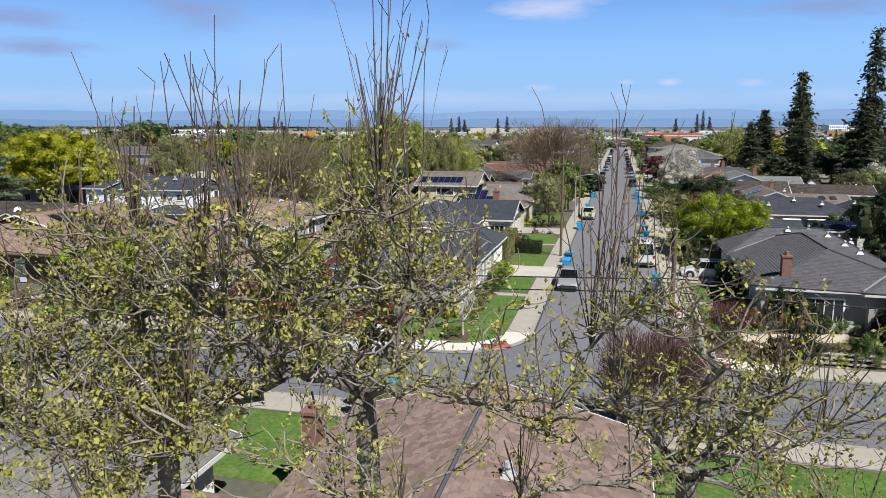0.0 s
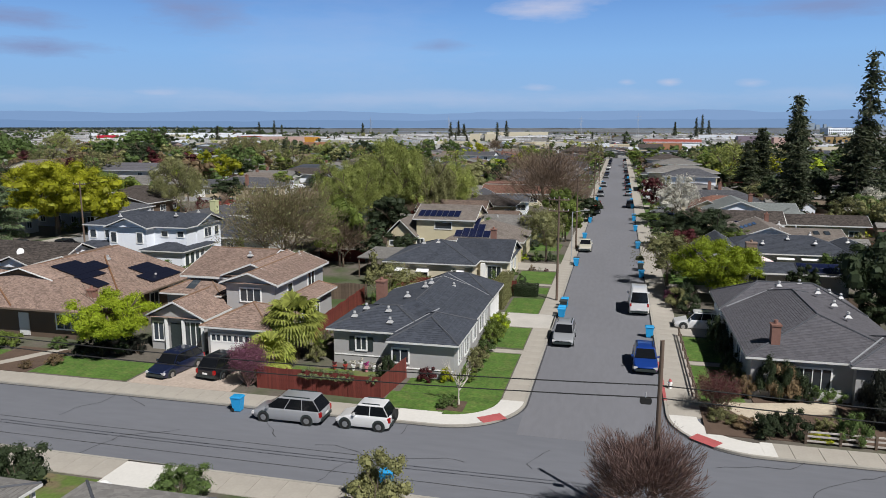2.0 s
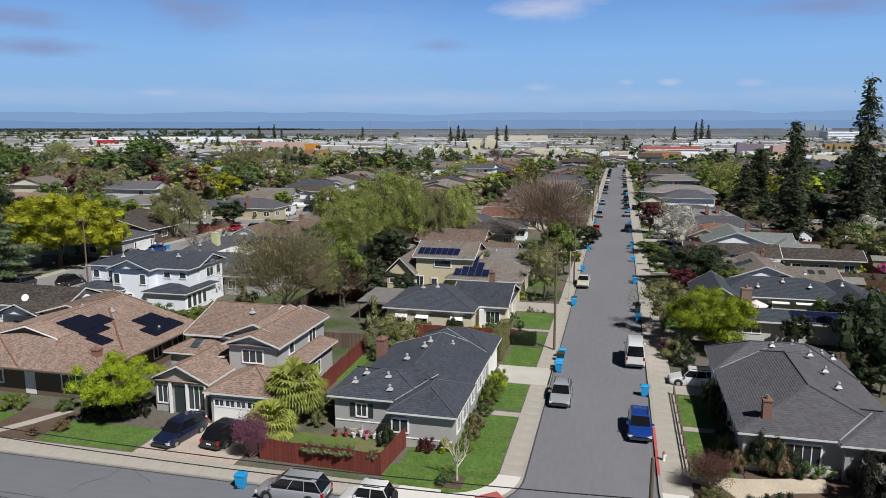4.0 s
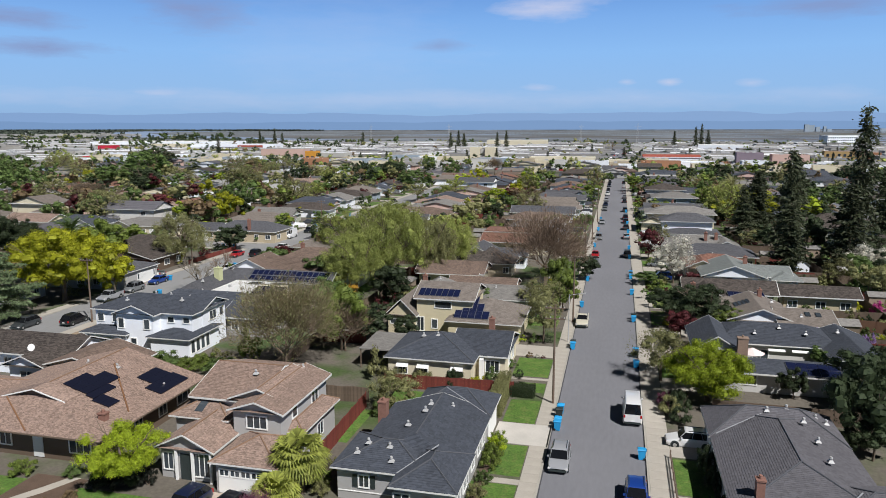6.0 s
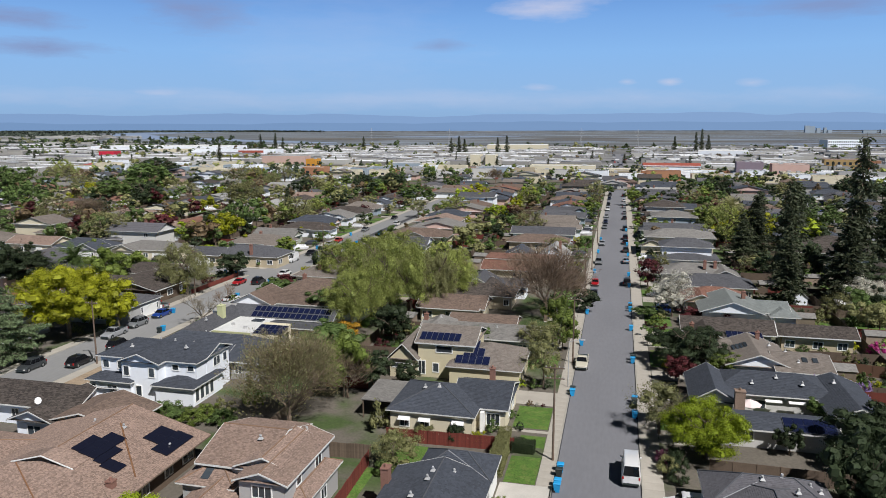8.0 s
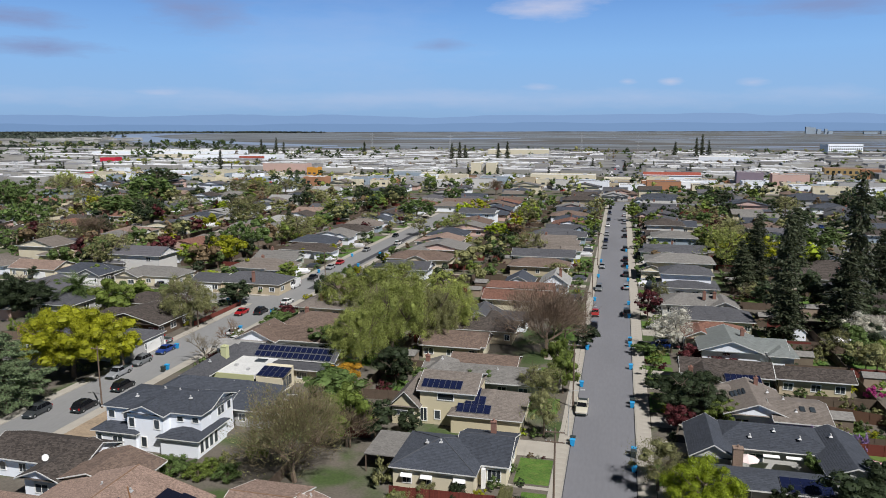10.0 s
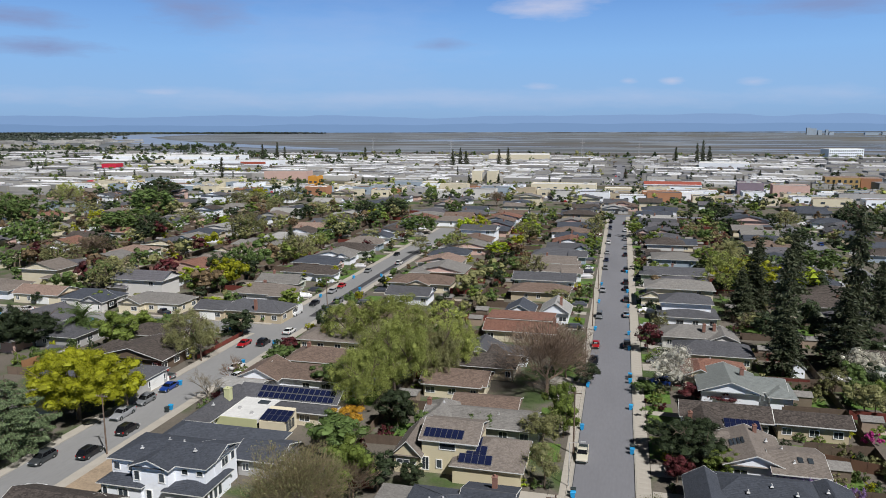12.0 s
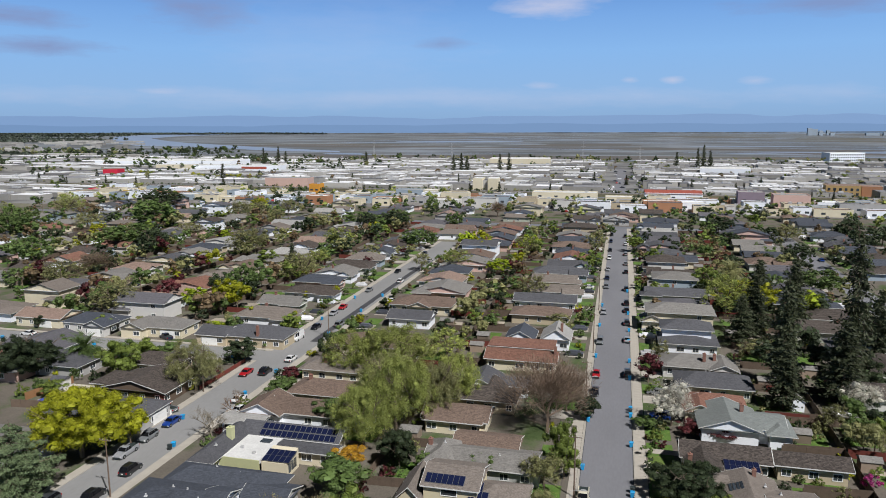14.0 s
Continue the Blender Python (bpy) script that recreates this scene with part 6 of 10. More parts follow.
part("conservatory", Solid().loft([[(0.95, -5.4, z), (5.8, -5.4, z), (5.8, -0.7, z + up), (0.95, -0.7, z + up)] for z, up in ((0, 0), (2.7, 0.9))]), WALL["cream"], h, "pale glazed garden room")
for y in (-4.4, -3.3, -2.2):
    part("window", mesh_of("pane", Solid().box(-0.42, 0.42, -0.05, 0.02, -0.85, 0.85), PANE), None, h).matrix_basis = facing("E", 5.82, y, 1.6)
solar(h, (1.0, -5.3, 2.85), (1, 0, 0), (0, 4.5, 0.9), 5, 2, SOLARB, 0.09, 0.95)
solar(h, (-4.0, 3.3, 3.3), (1, 0, 0), (0, 3.1, 1.6), 14, 1, SOLARB, 0.12, 0.96, ph=1.3)
solar(h, (-4.0, 4.75, 4.0), (1, 0, 0), (0, 3.1, 1.6), 14, 1, SOLARB, 0.12, 0.96, ph=1.3)

# ---- houses with long roofs behind the lime tree ----
h = house(20.5, 99.0, [(-7.5, 8.5, -3.2, 6.0, 3.0, 4.8, "hip", "x"), (-10.4, -4.4, -7.2, 3.6, 3.0, 4.8, "gable", "y"), (5.5, 12.2, -9.0, 4.6, 2.95, 4.3, "gable", "y"), (-10.2, 5.6, -13.8, -7.8, 2.55, 3.3, "gable", "x")], "navy", "ltgrey", "sprawling house under blue-black roofs round a small court", course=0.3, auto="SW",
          vent=((-2.2, -1.4, 4.0), (1.0, 0.0, 4.5), (4.0, -1.2, 4.2), (8.2, 0.6, 4.2)))
chimney(h, -4.6, -7.6, 0.2, 4.9, 1.2, 0.9, mat("brown_stone", (0.24, 0.17, 0.13), fine=(6, 0.4)))
solar(h, (-0.4, -13.7, 2.62), (1, 0, 0), (0, 3.0, 0.74), 5, 2, SOLARB, 0.03, 1.1, 1.3)
for x in (0.2, 3.0):
    part("awning", Solid().loft([[(x - 1.0, -3.4, 2.5 + k), (x + 1.0, -3.4, 2.5 + k), (x + 1.0, -3.9, 2.36 + k), (x - 1.0, -3.9, 2.36 + k)] for k in (0, 0.06)]), WHITE, h, "white canvas awning over the court")
for px, py, rr, rgb in ((17.6, 94.2, 1.5, (0.8, 0.66, 0.64)), (33.0, 96.0, 1.7, (0.75, 0.42, 0.48)), (34.8, 93.8, 1.7, (0.75, 0.42, 0.48))):
    u = thing("parasol", px, py, 0.1, "pale pink garden parasol, open", "parasol", "garden parasols")
    s = Solid()
    for i in range(8):
        w0, w1 = i * math.pi / 4, (i + 1) * math.pi / 4
        s.poly((rr * math.cos(w0), rr * math.sin(w0), 2.3), (rr * math.cos(w1), rr * math.sin(w1), 2.3), (0, 0, 2.95))
        s.poly((rr * math.cos(w1), rr * math.sin(w1), 2.27), (rr * math.cos(w0), rr * math.sin(w0), 2.27), (0, 0, 2.92))
    part("canopy", s, mat("pink_canvas", rgb), u)
    part("pole", Solid().tube((0, 0, -0.1), (0, 0, 2.9), 0.03, 0.03, 6), STEEL, u)
h = house(22.5, 114.5, [(-6.2, 3.4, -7.0, 5.2, 3.0, 4.8, "gable", "y"), (0.5, 8.6, -8.2, 2.2, 2.98, 4.3, "gable", "x"), (-8.4, -2.0, -0.5, 5.6, 2.95, 4.3, "hip", "x")], "taupe", "white", "white-gabled house under broad taupe roofs with skylights", course=0.3, auto="SW",
          vent=((1.0, 0.0, 4.4), (3.0, -1.5, 4.0), (4.0, -5.5, 3.7)))
chimney(h, -0.2, 3.2, 4.2, 5.4, 0.6, 0.6)
for i in range(4):
    part("skylight", Solid().loft([[(-4.4 + i * 0.55, -1.6, 3.7 + i * 0.2 + k), (-4.0 + i * 0.55, -1.6, 3.85 + i * 0.2 + k), (-4.0 + i * 0.55, 0.6, 3.85 + i * 0.2 + k), (-4.4 + i * 0.55, 0.6, 3.7 + i * 0.2 + k)] for k in (0, 0.1)]), PANE, h)
for x in (4.6, 6.0):
    part("skylight", Solid().loft([[(x, -5.4, 3.72 + k), (x + 0.7, -5.4, 3.72 + k), (x + 0.7, -4.3, 4.0 + k), (x, -4.3, 4.0 + k)] for k in (0, 0.12)]), PANE, h)
h = house(20.0, 126.5, [(-8.6, 6.8, -1.5, 5.5, 3.0, 4.8, "gable", "x"), (-8.0, -1.6, -6.0, 2.0, 3.0, 4.5, "gable", "y"), (7.0, 19.5, -1.0, 5.0, 3.0, 4.4, "gable", "x")], "dkbrown", "tan", "old tan house under weathered dark shake roofs", course=0.3, auto="SW", chim=((-7.2, -5.0, 2.6, 5.2),))
solar(h, (-1.4, -4.4, 2.85), (1, 0, 0), (0, 3, 0.5), 6, 2, SOLARB, 0.05, 0.9, 1.4)
part("pergola", Solid().box(-1.5, 4.6, -4.5, -1.3, 2.68, 2.78), BROWNFENCE, h)
for x in (-1.4, 1.5, 4.5):
    part("post", Solid().box(x - 0.06, x + 0.06, -4.4, -4.28, -0.1, 2.7), BROWNFENCE, h)
house(24.0, 144.0, [(-8.2, 3.5, -6.0, 6.5, 3.2, 5.3, "gable", "y"), (-1.0, 8.2, -4.0, 5.0, 3.2, 4.6, "gable", "x"), (4.0, 9.4, -6.0, 3.0, 3.0, 4.0, "hip", "x")], "teal", "white", "white house with grey-green gabled roofs", course=0.35, auto="SW", chim=((0.4, 1.0, 4.6, 5.9),))
house(20.5, 153.5, [(-7.0, 6.2, -5.5, 4.5, 3.0, 5.0, "hip", "x"), (-7.0, 0.0, -7.0, 0.0, 3.0, 4.6, "gable", "y")], "redbrown", "yellow", "pale yellow house under a red-brown shingle roof", course=0.35, auto="SW", vent=((-1.0, 0.0, 4.8),))
house(22.0, 167.0, [(-9.0, 8.0, -5.5, 4.5, 3.0, 5.0, "hip", "x")], "slate", "cream", "long house under a slate-grey hip roof", course=0.35, auto="SW", vent=((-2.0, 0.0, 4.8),))
house(19.5, 180.0, [(-9.0, 7.5, -5.5, 5.0, 3.0, 4.9, "hip", "x"), (2.0, 9.0, -7.0, 2.0, 3.0, 4.5, "gable", "y")], "grey", "ltgrey", "pale house under a grey shingle roof with two chimneys", course=0.4, auto="SW", chim=((1.2, -3.0, 4.0, 5.8), (3.6, -2.2, 4.0, 5.6)))
h = house(19.0, 201.0, [(-8.2, 7.5, -8.0, 3.5, 3.1, 4.0, "hip", "x"), (-7.6, 6.5, -3.0, 6.5, 5.7, 7.6, "hip", "x")], "slate", "white", "white two-storey house with slate roofs and a ribbed porch", course=0.4, auto="SW")

# ---- houses on the near side of the cross street, under the camera ----
house(-4.4, 17.0, [(-5.6, 5.6, -9.0, 8.6, 2.9, 4.4, "gable", "y"), (-9.0, 0.0, -12.0, 1.0, 2.9, 4.3, "hip", "x")], "rosetaupe", "tan", "tan house under a faded pinkish-brown shingle roof", course=0.22, auto="N", vent=((1.5, 2.0, 4.1),), chim=((-6.2, 6.0, 0.2, 3.6),))
house(-18.0, 16.0, [(-5.0, 5.0, -8.0, 6.0, 2.9, 4.1, "gable", "y"), (-5.0, 1.6, 3.0, 9.8, 2.8, 3.6, "hip", "x")], "grey", "white", "white house under a weathered grey shingle roof, close below", course=0.22, auto="NE")
h = house(-33.0, 17.5, [(-8.0, 6.6, -8.0, 6.0, 2.9, 4.3, "gable", "x"), (2.0, 7.8, 2.0, 8.0, 2.6, 3.1, "hip", "x")], "grey", "ltgrey", "pale house with a white-posted porch under a grey roof", course=0.22, auto="N")
for px, py in ((7.5, 7.7), (2.4, 7.7)):
    part("porch_post", Solid().box(px - 0.09, px + 0.09, py - 0.09, py + 0.09, -0.1, 2.45), WHITE, h)
house(16.5, 17.0, [(-6.5, 6.5, -8.0, 6.5, 2.9, 4.5, "hip", "x")], "char", "cream", "cream house under a charcoal hip roof, close below", course=0.22, auto="N")
bbq = thing("kettle_barbecue", -24.2, 28.2, 0.1, "white domed kettle barbecue on a dark stand", "barbecue")
part("bowl", Solid().loft([[(r * math.cos(w), r * math.sin(w), z) for w in [i * math.pi / 6 for i in range(12)]] for r, z in ((0.15, 0.7), (0.38, 0.85), (0.44, 1.0), (0.4, 1.2), (0.2, 1.38))]), WHITE, bbq)
for k in range(3):
    w = k * 2.1
    part("leg", Solid().tube((0.1 * math.cos(w), 0.1 * math.sin(w), 0.75), (0.4 * math.cos(w), 0.4 * math.sin(w), 0.0), 0.02, 0.02, 5), BINDARK, bbq)

# ---- houses along the street's left side, further up ----
house(-22.0, 118.0, [(-10.2, 9.8, -5.5, 3.5, 2.9, 4.4, "gable", "x"), (-10.5, -4.0, -6.5, 4.0, 3.0, 5.0, "hip", "x")], "grey", "grey", "low grey house under a grey shingle roof", course=0.35, auto="SE", vent=((3.0, -2.0, 4.0), (-7.0, -1.0, 4.9)), chim=((-9.6, -1.0, 3.0, 5.3),))
solar(house(-14.2, 117.0, [(-3.2, 3.0, -4.2, 3.0, 2.8, 3.6, "hip", "x")], "slate", "grey", "small grey wing with three solar panels", course=0.35, auto="S"), (-1.0, -3.6, 3.02), (1, 0, 0), (0, 3.6, 0.8), 3, 1, SOLARB, 0.03)
house(-30.8, 135.5, [(-6.8, 7.0, -4.5, 4.5, 3.0, 4.7, "gable", "x"), (-6.4, 6.0, -5.2, 0.0, 2.9, 3.4, "gable", "x")], "brown", "cream", "cream bungalow under a brown shingle roof", course=0.35, auto="S")
house(-22.4, 123.0, [(-6.2, 6.2, -4.0, 4.5, 2.9, 4.3, "gable", "x")], "brown", "cream", "cream garage wing under a brown shingle roof", course=0.35, auto="SE")
house(-28.0, 147.0, [(-8.4, 8.2, -4.5, 4.5, 2.95, 4.7, "hip", "x"), (-2.0, 5.0, 0.0, 8.0, 2.9, 4.4, "gable", "y")], "dkbrown", "tan", "tan house under a dark weathered shake roof", course=0.35, auto="SE")
house(-29.2, 154.5, [(-4.4, 4.4, -5.0, 5.0, 3.0, 5.1, "gable", "y"), (2.0, 11.0, -2.0, 4.0, 2.9, 4.2, "gable", "x")], "slate", "white", "white gabled house under a slate roof", course=0.35, auto="SE")
house(-23.0, 174.5, [(-9.2, 9.2, -4.5, 4.5, 3.0, 4.6, "gable", "x"), (-9.0, 8.0, 0.5, 8.5, 4.8, 5.6, "flat", "x")], "redbrown", "cream", "cream house under a red-brown roof with a flat upper part", course=0.4, auto="SE", chim=((8.4, -1.0, 3.0, 6.0),))
h = house(-25.6, 193.5, [(-4.2, 4.2, -5.5, 4.0, 3.0, 5.2, "gable", "y")], "navy", "white", "white gabled cottage under a blue-black roof", course=0.4, auto="SE")
house(-16.0, 194.0, [(-4.2, 4.2, -5.0, 5.0, 3.2, 6.0, "gable", "y")], "ltgrey", "white", "white gabled house under a pale grey roof", course=0.4, auto="SE", chim=((1.5, -2.5, 4.0, 7.0),))
house(-23.0, 218.5, [(-9.4, 9.4, -5.0, 5.0, 3.0, 4.9, "hip", "x")], "brown", "tan", "tan bungalow under a brown hip roof", course=0.4, auto="SE")
house(-23.4, 235.5, [(-10.5, 10.5, -4.5, 4.5, 3.0, 4.9, "gable", "x")], "slate", "white", "long white bungalow under a slate roof", course=0.4, auto="SE")

# ---- houses along the street to the west ----
h = house(-69.0, 129.5, [(-5.6, 4.0, -5.0, 4.5, 3.0, 5.2, "gable", "y"), (0.0, 22.0, -3.0, 5.0, 3.0, 5.0, "gable", "x")], "brown", "white", "white house with a brown gabled roof", course=0.4, auto="S")
house(-72.0, 123.0, [(-4.4, 5.0, -3.0, 3.0, 2.7, 3.3, "gable", "x")], "ltgrey", "white", "white garage under a pale roof", course=0.4, auto="S")
house(-63.0, 142.0, [(-7.0, 7.0, -5.0, 5.0, 3.0, 5.0, "hip", "x")], "brown", "tan", "tan house under a brown hip roof", course=0.4, auto="SW", chim=((-3.0, 0.0, 4.0, 5.6),))
house(-66.0, 157.0, [(-8.0, 8.0, -5.0, 5.0, 3.0, 4.9, "hip", "x")], "taupe", "cream", "cream house under a taupe hip roof", course=0.4, auto="SW", chim=((-2.0, -2.0, 4.0, 5.6),))
house(-61.0, 178.0, [(-11.5, 12.0, -6.0, 6.0, 3.0, 5.2, "hip", "x")], "brown", "cream", "broad house under a brown hip roof", course=0.4, auto="SW")
house(-61.0, 205.0, [(-7.0, 7.0, -4.5, 4.5, 3.0, 4.9, "gable", "x")], "slate", "white", "white bungalow under a slate roof", course=0.4, auto="SW")
house(-62.0, 223.0, [(-10.5, 10.5, -6.0, 6.0, 3.0, 5.0, "hip", "x"), (-4.0, 4.0, -8.0, 0.0, 3.0, 4.6, "gable", "y")], "brown", "cream", "cream house under brown roofs", course=0.4, auto="SW")
h = house(-72.5, 75.5, [(-7.0, 8.4, -5.0, 3.0, 2.9, 4.6, "gable", "x"), (2.0, 8.6, -9.0, 1.0, 2.9, 4.2, "gable", "y")], "dkbrown", "white", "white house under a dark brown shingle roof", course=0.35, auto="SE")
d = part("satellite_dish", Solid().loft([[(k * math.cos(w), zz, k * math.sin(w)) for w in [j * math.pi / 6 for j in range(12)]] for k, zz in ((0.05, 0.14), (0.3, 0.08), (0.45, 0.0), (0.45, -0.02))]), WHITE, h, "white satellite dish")
d.matrix_basis = pose(3.6, -5.6, 4.1, -20, 0, 15)
house(-61.0, 71.5, [(-5.0, 6.0, -4.5, 3.5, 2.9, 4.4, "gable", "y")], "brown", "tan", "tan outbuilding under a brown roof", course=0.35, auto="SE")
h = house(-104.0, 121.0, [(-11.0, 13.0, -7.0, 6.0, 3.0, 5.0, "hip", "x")], "slate", "grey", "grey house under a slate-blue hip roof", course=0.4, auto="SE", garage=("E", 12.57, 2.0, 4.5, 2.2))
house(-104.0, 136.0, [(-8.0, 9.0, -6.0, 6.0, 3.0, 5.2, "gable", "y"), (-12.0, 0.0, -4.0, 5.0, 3.0, 4.6, "hip", "x")], "dkbrown", "brown", "brown house under weathered shake roofs", course=0.4, auto="SE")
house(-112.0, 151.0, [(-6.5, 8.0, -5.0, 5.0, 3.0, 4.8, "hip", "x")], "dkbrown", "tan", "tan house under a dark shake roof", course=0.4, auto="SE")
h = house(-101.0, 180.0, [(-14.0, -4.0, -8.0, 2.0, 2.9, 4.5, "gable", "x"), (-7.0, 13.0, -7.5, 3.5, 3.0, 5.2, "hip", "x")], "slate", "tan", "corner house of tan brick under a slate roof", course=0.4, auto="SE", chim=((5.0, -6.6, 0.2, 6.0),), garage=("S", -9.5, -7.57, 4.8, 2.2))
house(-130.0, 180.0, [(-10.0, 9.0, -5.0, 5.0, 3.0, 5.0, "hip", "x"), (-10.0, -2.0, -7.5, 0.0, 3.0, 4.7, "gable", "y")], "grey", "cream", "cream house under a grey hip roof", course=0.4, auto="SE", garage=("S", 4.0, -4.57, 4.8, 2.2))
house(-152.0, 179.0, [(-9.0, 8.0, -5.0, 5.0, 3.0, 5.2, "hip", "x"), (0.0, 8.0, -7.5, 0.0, 3.0, 4.8, "gable", "y")], "navy", "ltgrey", "pale house under a blue-black roof", course=0.4, auto="SE", garage=("S", 4.0, -7.07, 4.5, 2.2))
house(-172.0, 181.0, [(-8.0, 9.0, -5.0, 5.0, 3.0, 4.9, "gable", "x")], "tan", "cream", "cream house under a tan roof", course=0.4, auto="SE", garage=("S", 3.0, -4.57, 4.5, 2.2))
house(-110.0, 103.5, [(-8.0, 9.0, -5.0, 5.0, 3.0, 4.3, "gable", "x")], "grey", "ltgrey", "pale house under a low grey roof", course=0.4, auto="SE")
house(-135.0, 146.0, [(-9.0, 9.0, -6.0, 6.0, 3.0, 5.0, "hip", "x")], "slate", "grey", "grey house under a slate hip roof", course=0.4, auto="SE")
p = thing("swimming_pool", -120.0, 126.6, 0.1, "garden pool under a bright blue cover", "pool")
part("rim", Solid().box(-5.4, 5.4, -2.9, 2.9, 0, 0.12), CONCRETE, p)
part("cover", Solid().box(-5.0, 5.0, -2.5, 2.5, 0.06, 0.16), mat("pool_cover", (0.02, 0.06, 0.42), 0.4), p, "blue pool cover")

sh = thing("garden_shed", -126.0, 134.5, 0.1, "pale blue-grey garden shed beside a pool", "shed")
part("body", Solid().box(-1.7, 1.7, -1.3, 1.3, 0, 2.3), WALL["ltgrey"], sh)
part("door", Solid().box(-0.5, 0.5, -1.36, -1.3, 0.05, 2.0), WALL["blue"], sh, "pale blue door")
part("roof", Solid().loft([[(-1.9, -1.5, 2.3), (1.9, -1.5, 2.3), (1.9, 1.5, 2.3), (-1.9, 1.5, 2.3)], [(-1.9, -0.1, 3.0), (1.9, -0.1, 3.0), (1.9, 0.1, 3.0), (-1.9, 0.1, 3.0)]]), ROOF["slate"], sh)

# ---- rows of houses further off, lot by lot ----
ROOFS = ["brown", "dkbrown", "slate", "navy", "grey", "taupe", "char", "taupe", "brown", "dkbrown", "redbrown", "slate", "char", "navy", "grey", "ltgrey", "tan", "grey", "taupe"]
WALLS = ["cream", "white", "white", "white", "ltgrey", "tan", "grey", "ltgrey", "white", "blue", "green", "cream", "pink"]
RNG = random.Random(42)


def row_of_houses(cx, y0, y1, face, step=16.5):
    """Lots along a street: a house each, with a wing to the street, a back fence, shrubs."""
    y = y0
    while y < y1:
        w, d = RNG.uniform(14, 21), RNG.uniform(10.5, 14.5)
        two = RNG.random() < 0.1
        ev = 5.6 if two else 3.0
        roof, wall = RNG.choice(ROOFS), RNG.choice(WALLS)
        if cx > 0 and RNG.random() < 0.85:
            roof = RNG.choice(("navy", "char", "dkbrown", "navy", "char", "slate"))
        kind = RNG.choice(("hip", "gable", "gable"))
        wings = [(-w / 2, w / 2, -d / 2, d / 2, ev, ev + RNG.uniform(1.7, 2.3), kind, RNG.choice("xy"))]
        sx = 1 if face == "E" else -1
        a = sx * w / 2
        wings.append((min(a - sx * 6, a + sx * 1.5), max(a - sx * 6, a + sx * 1.5), -d / 2 - RNG.uniform(0, 2), -d / 2 + RNG.uniform(5, 7), 2.95, RNG.uniform(4.2, 4.7), RNG.choice(("gable", "hip")), RNG.choice("xy")))
        house(cx + RNG.uniform(-2.5, 2.5), y, wings, roof, wall, f"{'two-storey' if two else 'single-storey'} {dict(ltgrey='pale grey').get(wall, wall)}-walled house under a {dict(dkbrown='dark brown', char='charcoal', ltgrey='pale grey').get(roof, roof)} shingle roof", rot=RNG.uniform(-1, 1), course=1.1,
              auto="S" + face, chim=((RNG.uniform(-3, 3), RNG.uniform(-2, 2), ev, ev + 2.6),) if RNG.random() < 0.4 else (), group="houses of the neighbourhood")
        y += step * RNG.uniform(0.94, 1.06)


row_of_houses(-22.5, 251, 424, "E")
row_of_houses(20.5, 222, 424, "W")
row_of_houses(-62.0, 243, 424, "W")
row_of_houses(-107.0, 198, 424, "E")
row_of_houses(60.5, 168, 424, "E")
row_of_houses(107.0, 312, 424, "W")
row_of_houses(-149.0, 196, 424, "W", 17)
row_of_houses(-192.0, 185, 424, "E", 17)
row_of_houses(-150.0, 140, 158, "W", 17)
row_of_houses(-236.0, 225, 424, "W", 18)
row_of_houses(-278.0, 265, 424, "E", 18)
row_of_houses(-320.0, 305, 424, "W", 19)
row_of_houses(-364.0, 345, 424, "W", 19)
row_of_houses(-85.5, 374, 424, "E")
for cx, n in ((-1.0, 3), (-22.5, 3), (20.5, 3), (60.5, 3), (107.0, 3), (-62.0, 4), (-107.0, 3), (-149.0, 4), (-192.0, 3), (-236.0, 3), (-278.0, 4), (-320.0, 3), (-364.0, 3), (-405.0, 3)):
    row_of_houses(cx, 450, 450 + n * 16.5 - 4, "E" if n == 3 else "W")

# ---- vehicles ----
SILVER, WHITEP, BLACKP, NAVYP, REDP, BLUEP, GREYP, DKGREY = (0.34, 0.35, 0.37), (0.78, 0.78, 0.78), (0.012, 0.012, 0.016), (0.012, 0.018, 0.05), (0.42, 0.015, 0.02), (0.012, 0.05, 0.26), (0.2, 0.21, 0.22), (0.05, 0.055, 0.06)
car("minivan", SILVER, -20.1, 40.84, 90, "silver minivan with a roof rack parked at the kerb")
car("jeep", WHITEP, -14.95, 40.94, 90, "small white off-roader with a spare wheel on its tail")
car("suv", NAVYP, -32.9, 47.2, 172, "dark blue estate car standing on a brick driveway")
car("suv", BLACKP, -29.0, 47.8, -8, "black off-roader with red tail lamps standing on a brick driveway")
car("suv", SILVER, -4.05, 62.6, 180, "silver off-roader with a roof rack parked at the kerb")
car("van", WHITEP, 2.62, 75.4, 0, "white high-roofed van parked at the kerb")
car("suv", BLUEP, 2.68, 57.0, 180, "bright blue off-roader parked at the kerb")
car("suv", WHITEP, 8.0, 69.4, 90, "white estate car standing on a driveway")
car("pickup", (0.66, 0.62, 0.5), -4.45, 111.4, 180, "cream pickup truck parked at the kerb")
NAMES = {SILVER: "silver", WHITEP: "white", BLACKP: "black", NAVYP: "dark blue", REDP: "red", BLUEP: "blue", GREYP: "grey", DKGREY: "dark grey"}
KIND = {"sedan": "saloon car", "suv": "off-roader", "hatch": "small hatchback", "minivan": "minivan", "pickup": "pickup truck", "van": "van"}


def parked(rows, words):
    for kind, rgb, x, y, heading in rows:
        car(kind, rgb, x, y, heading, f"{NAMES[rgb]} {KIND[kind]} {words}")


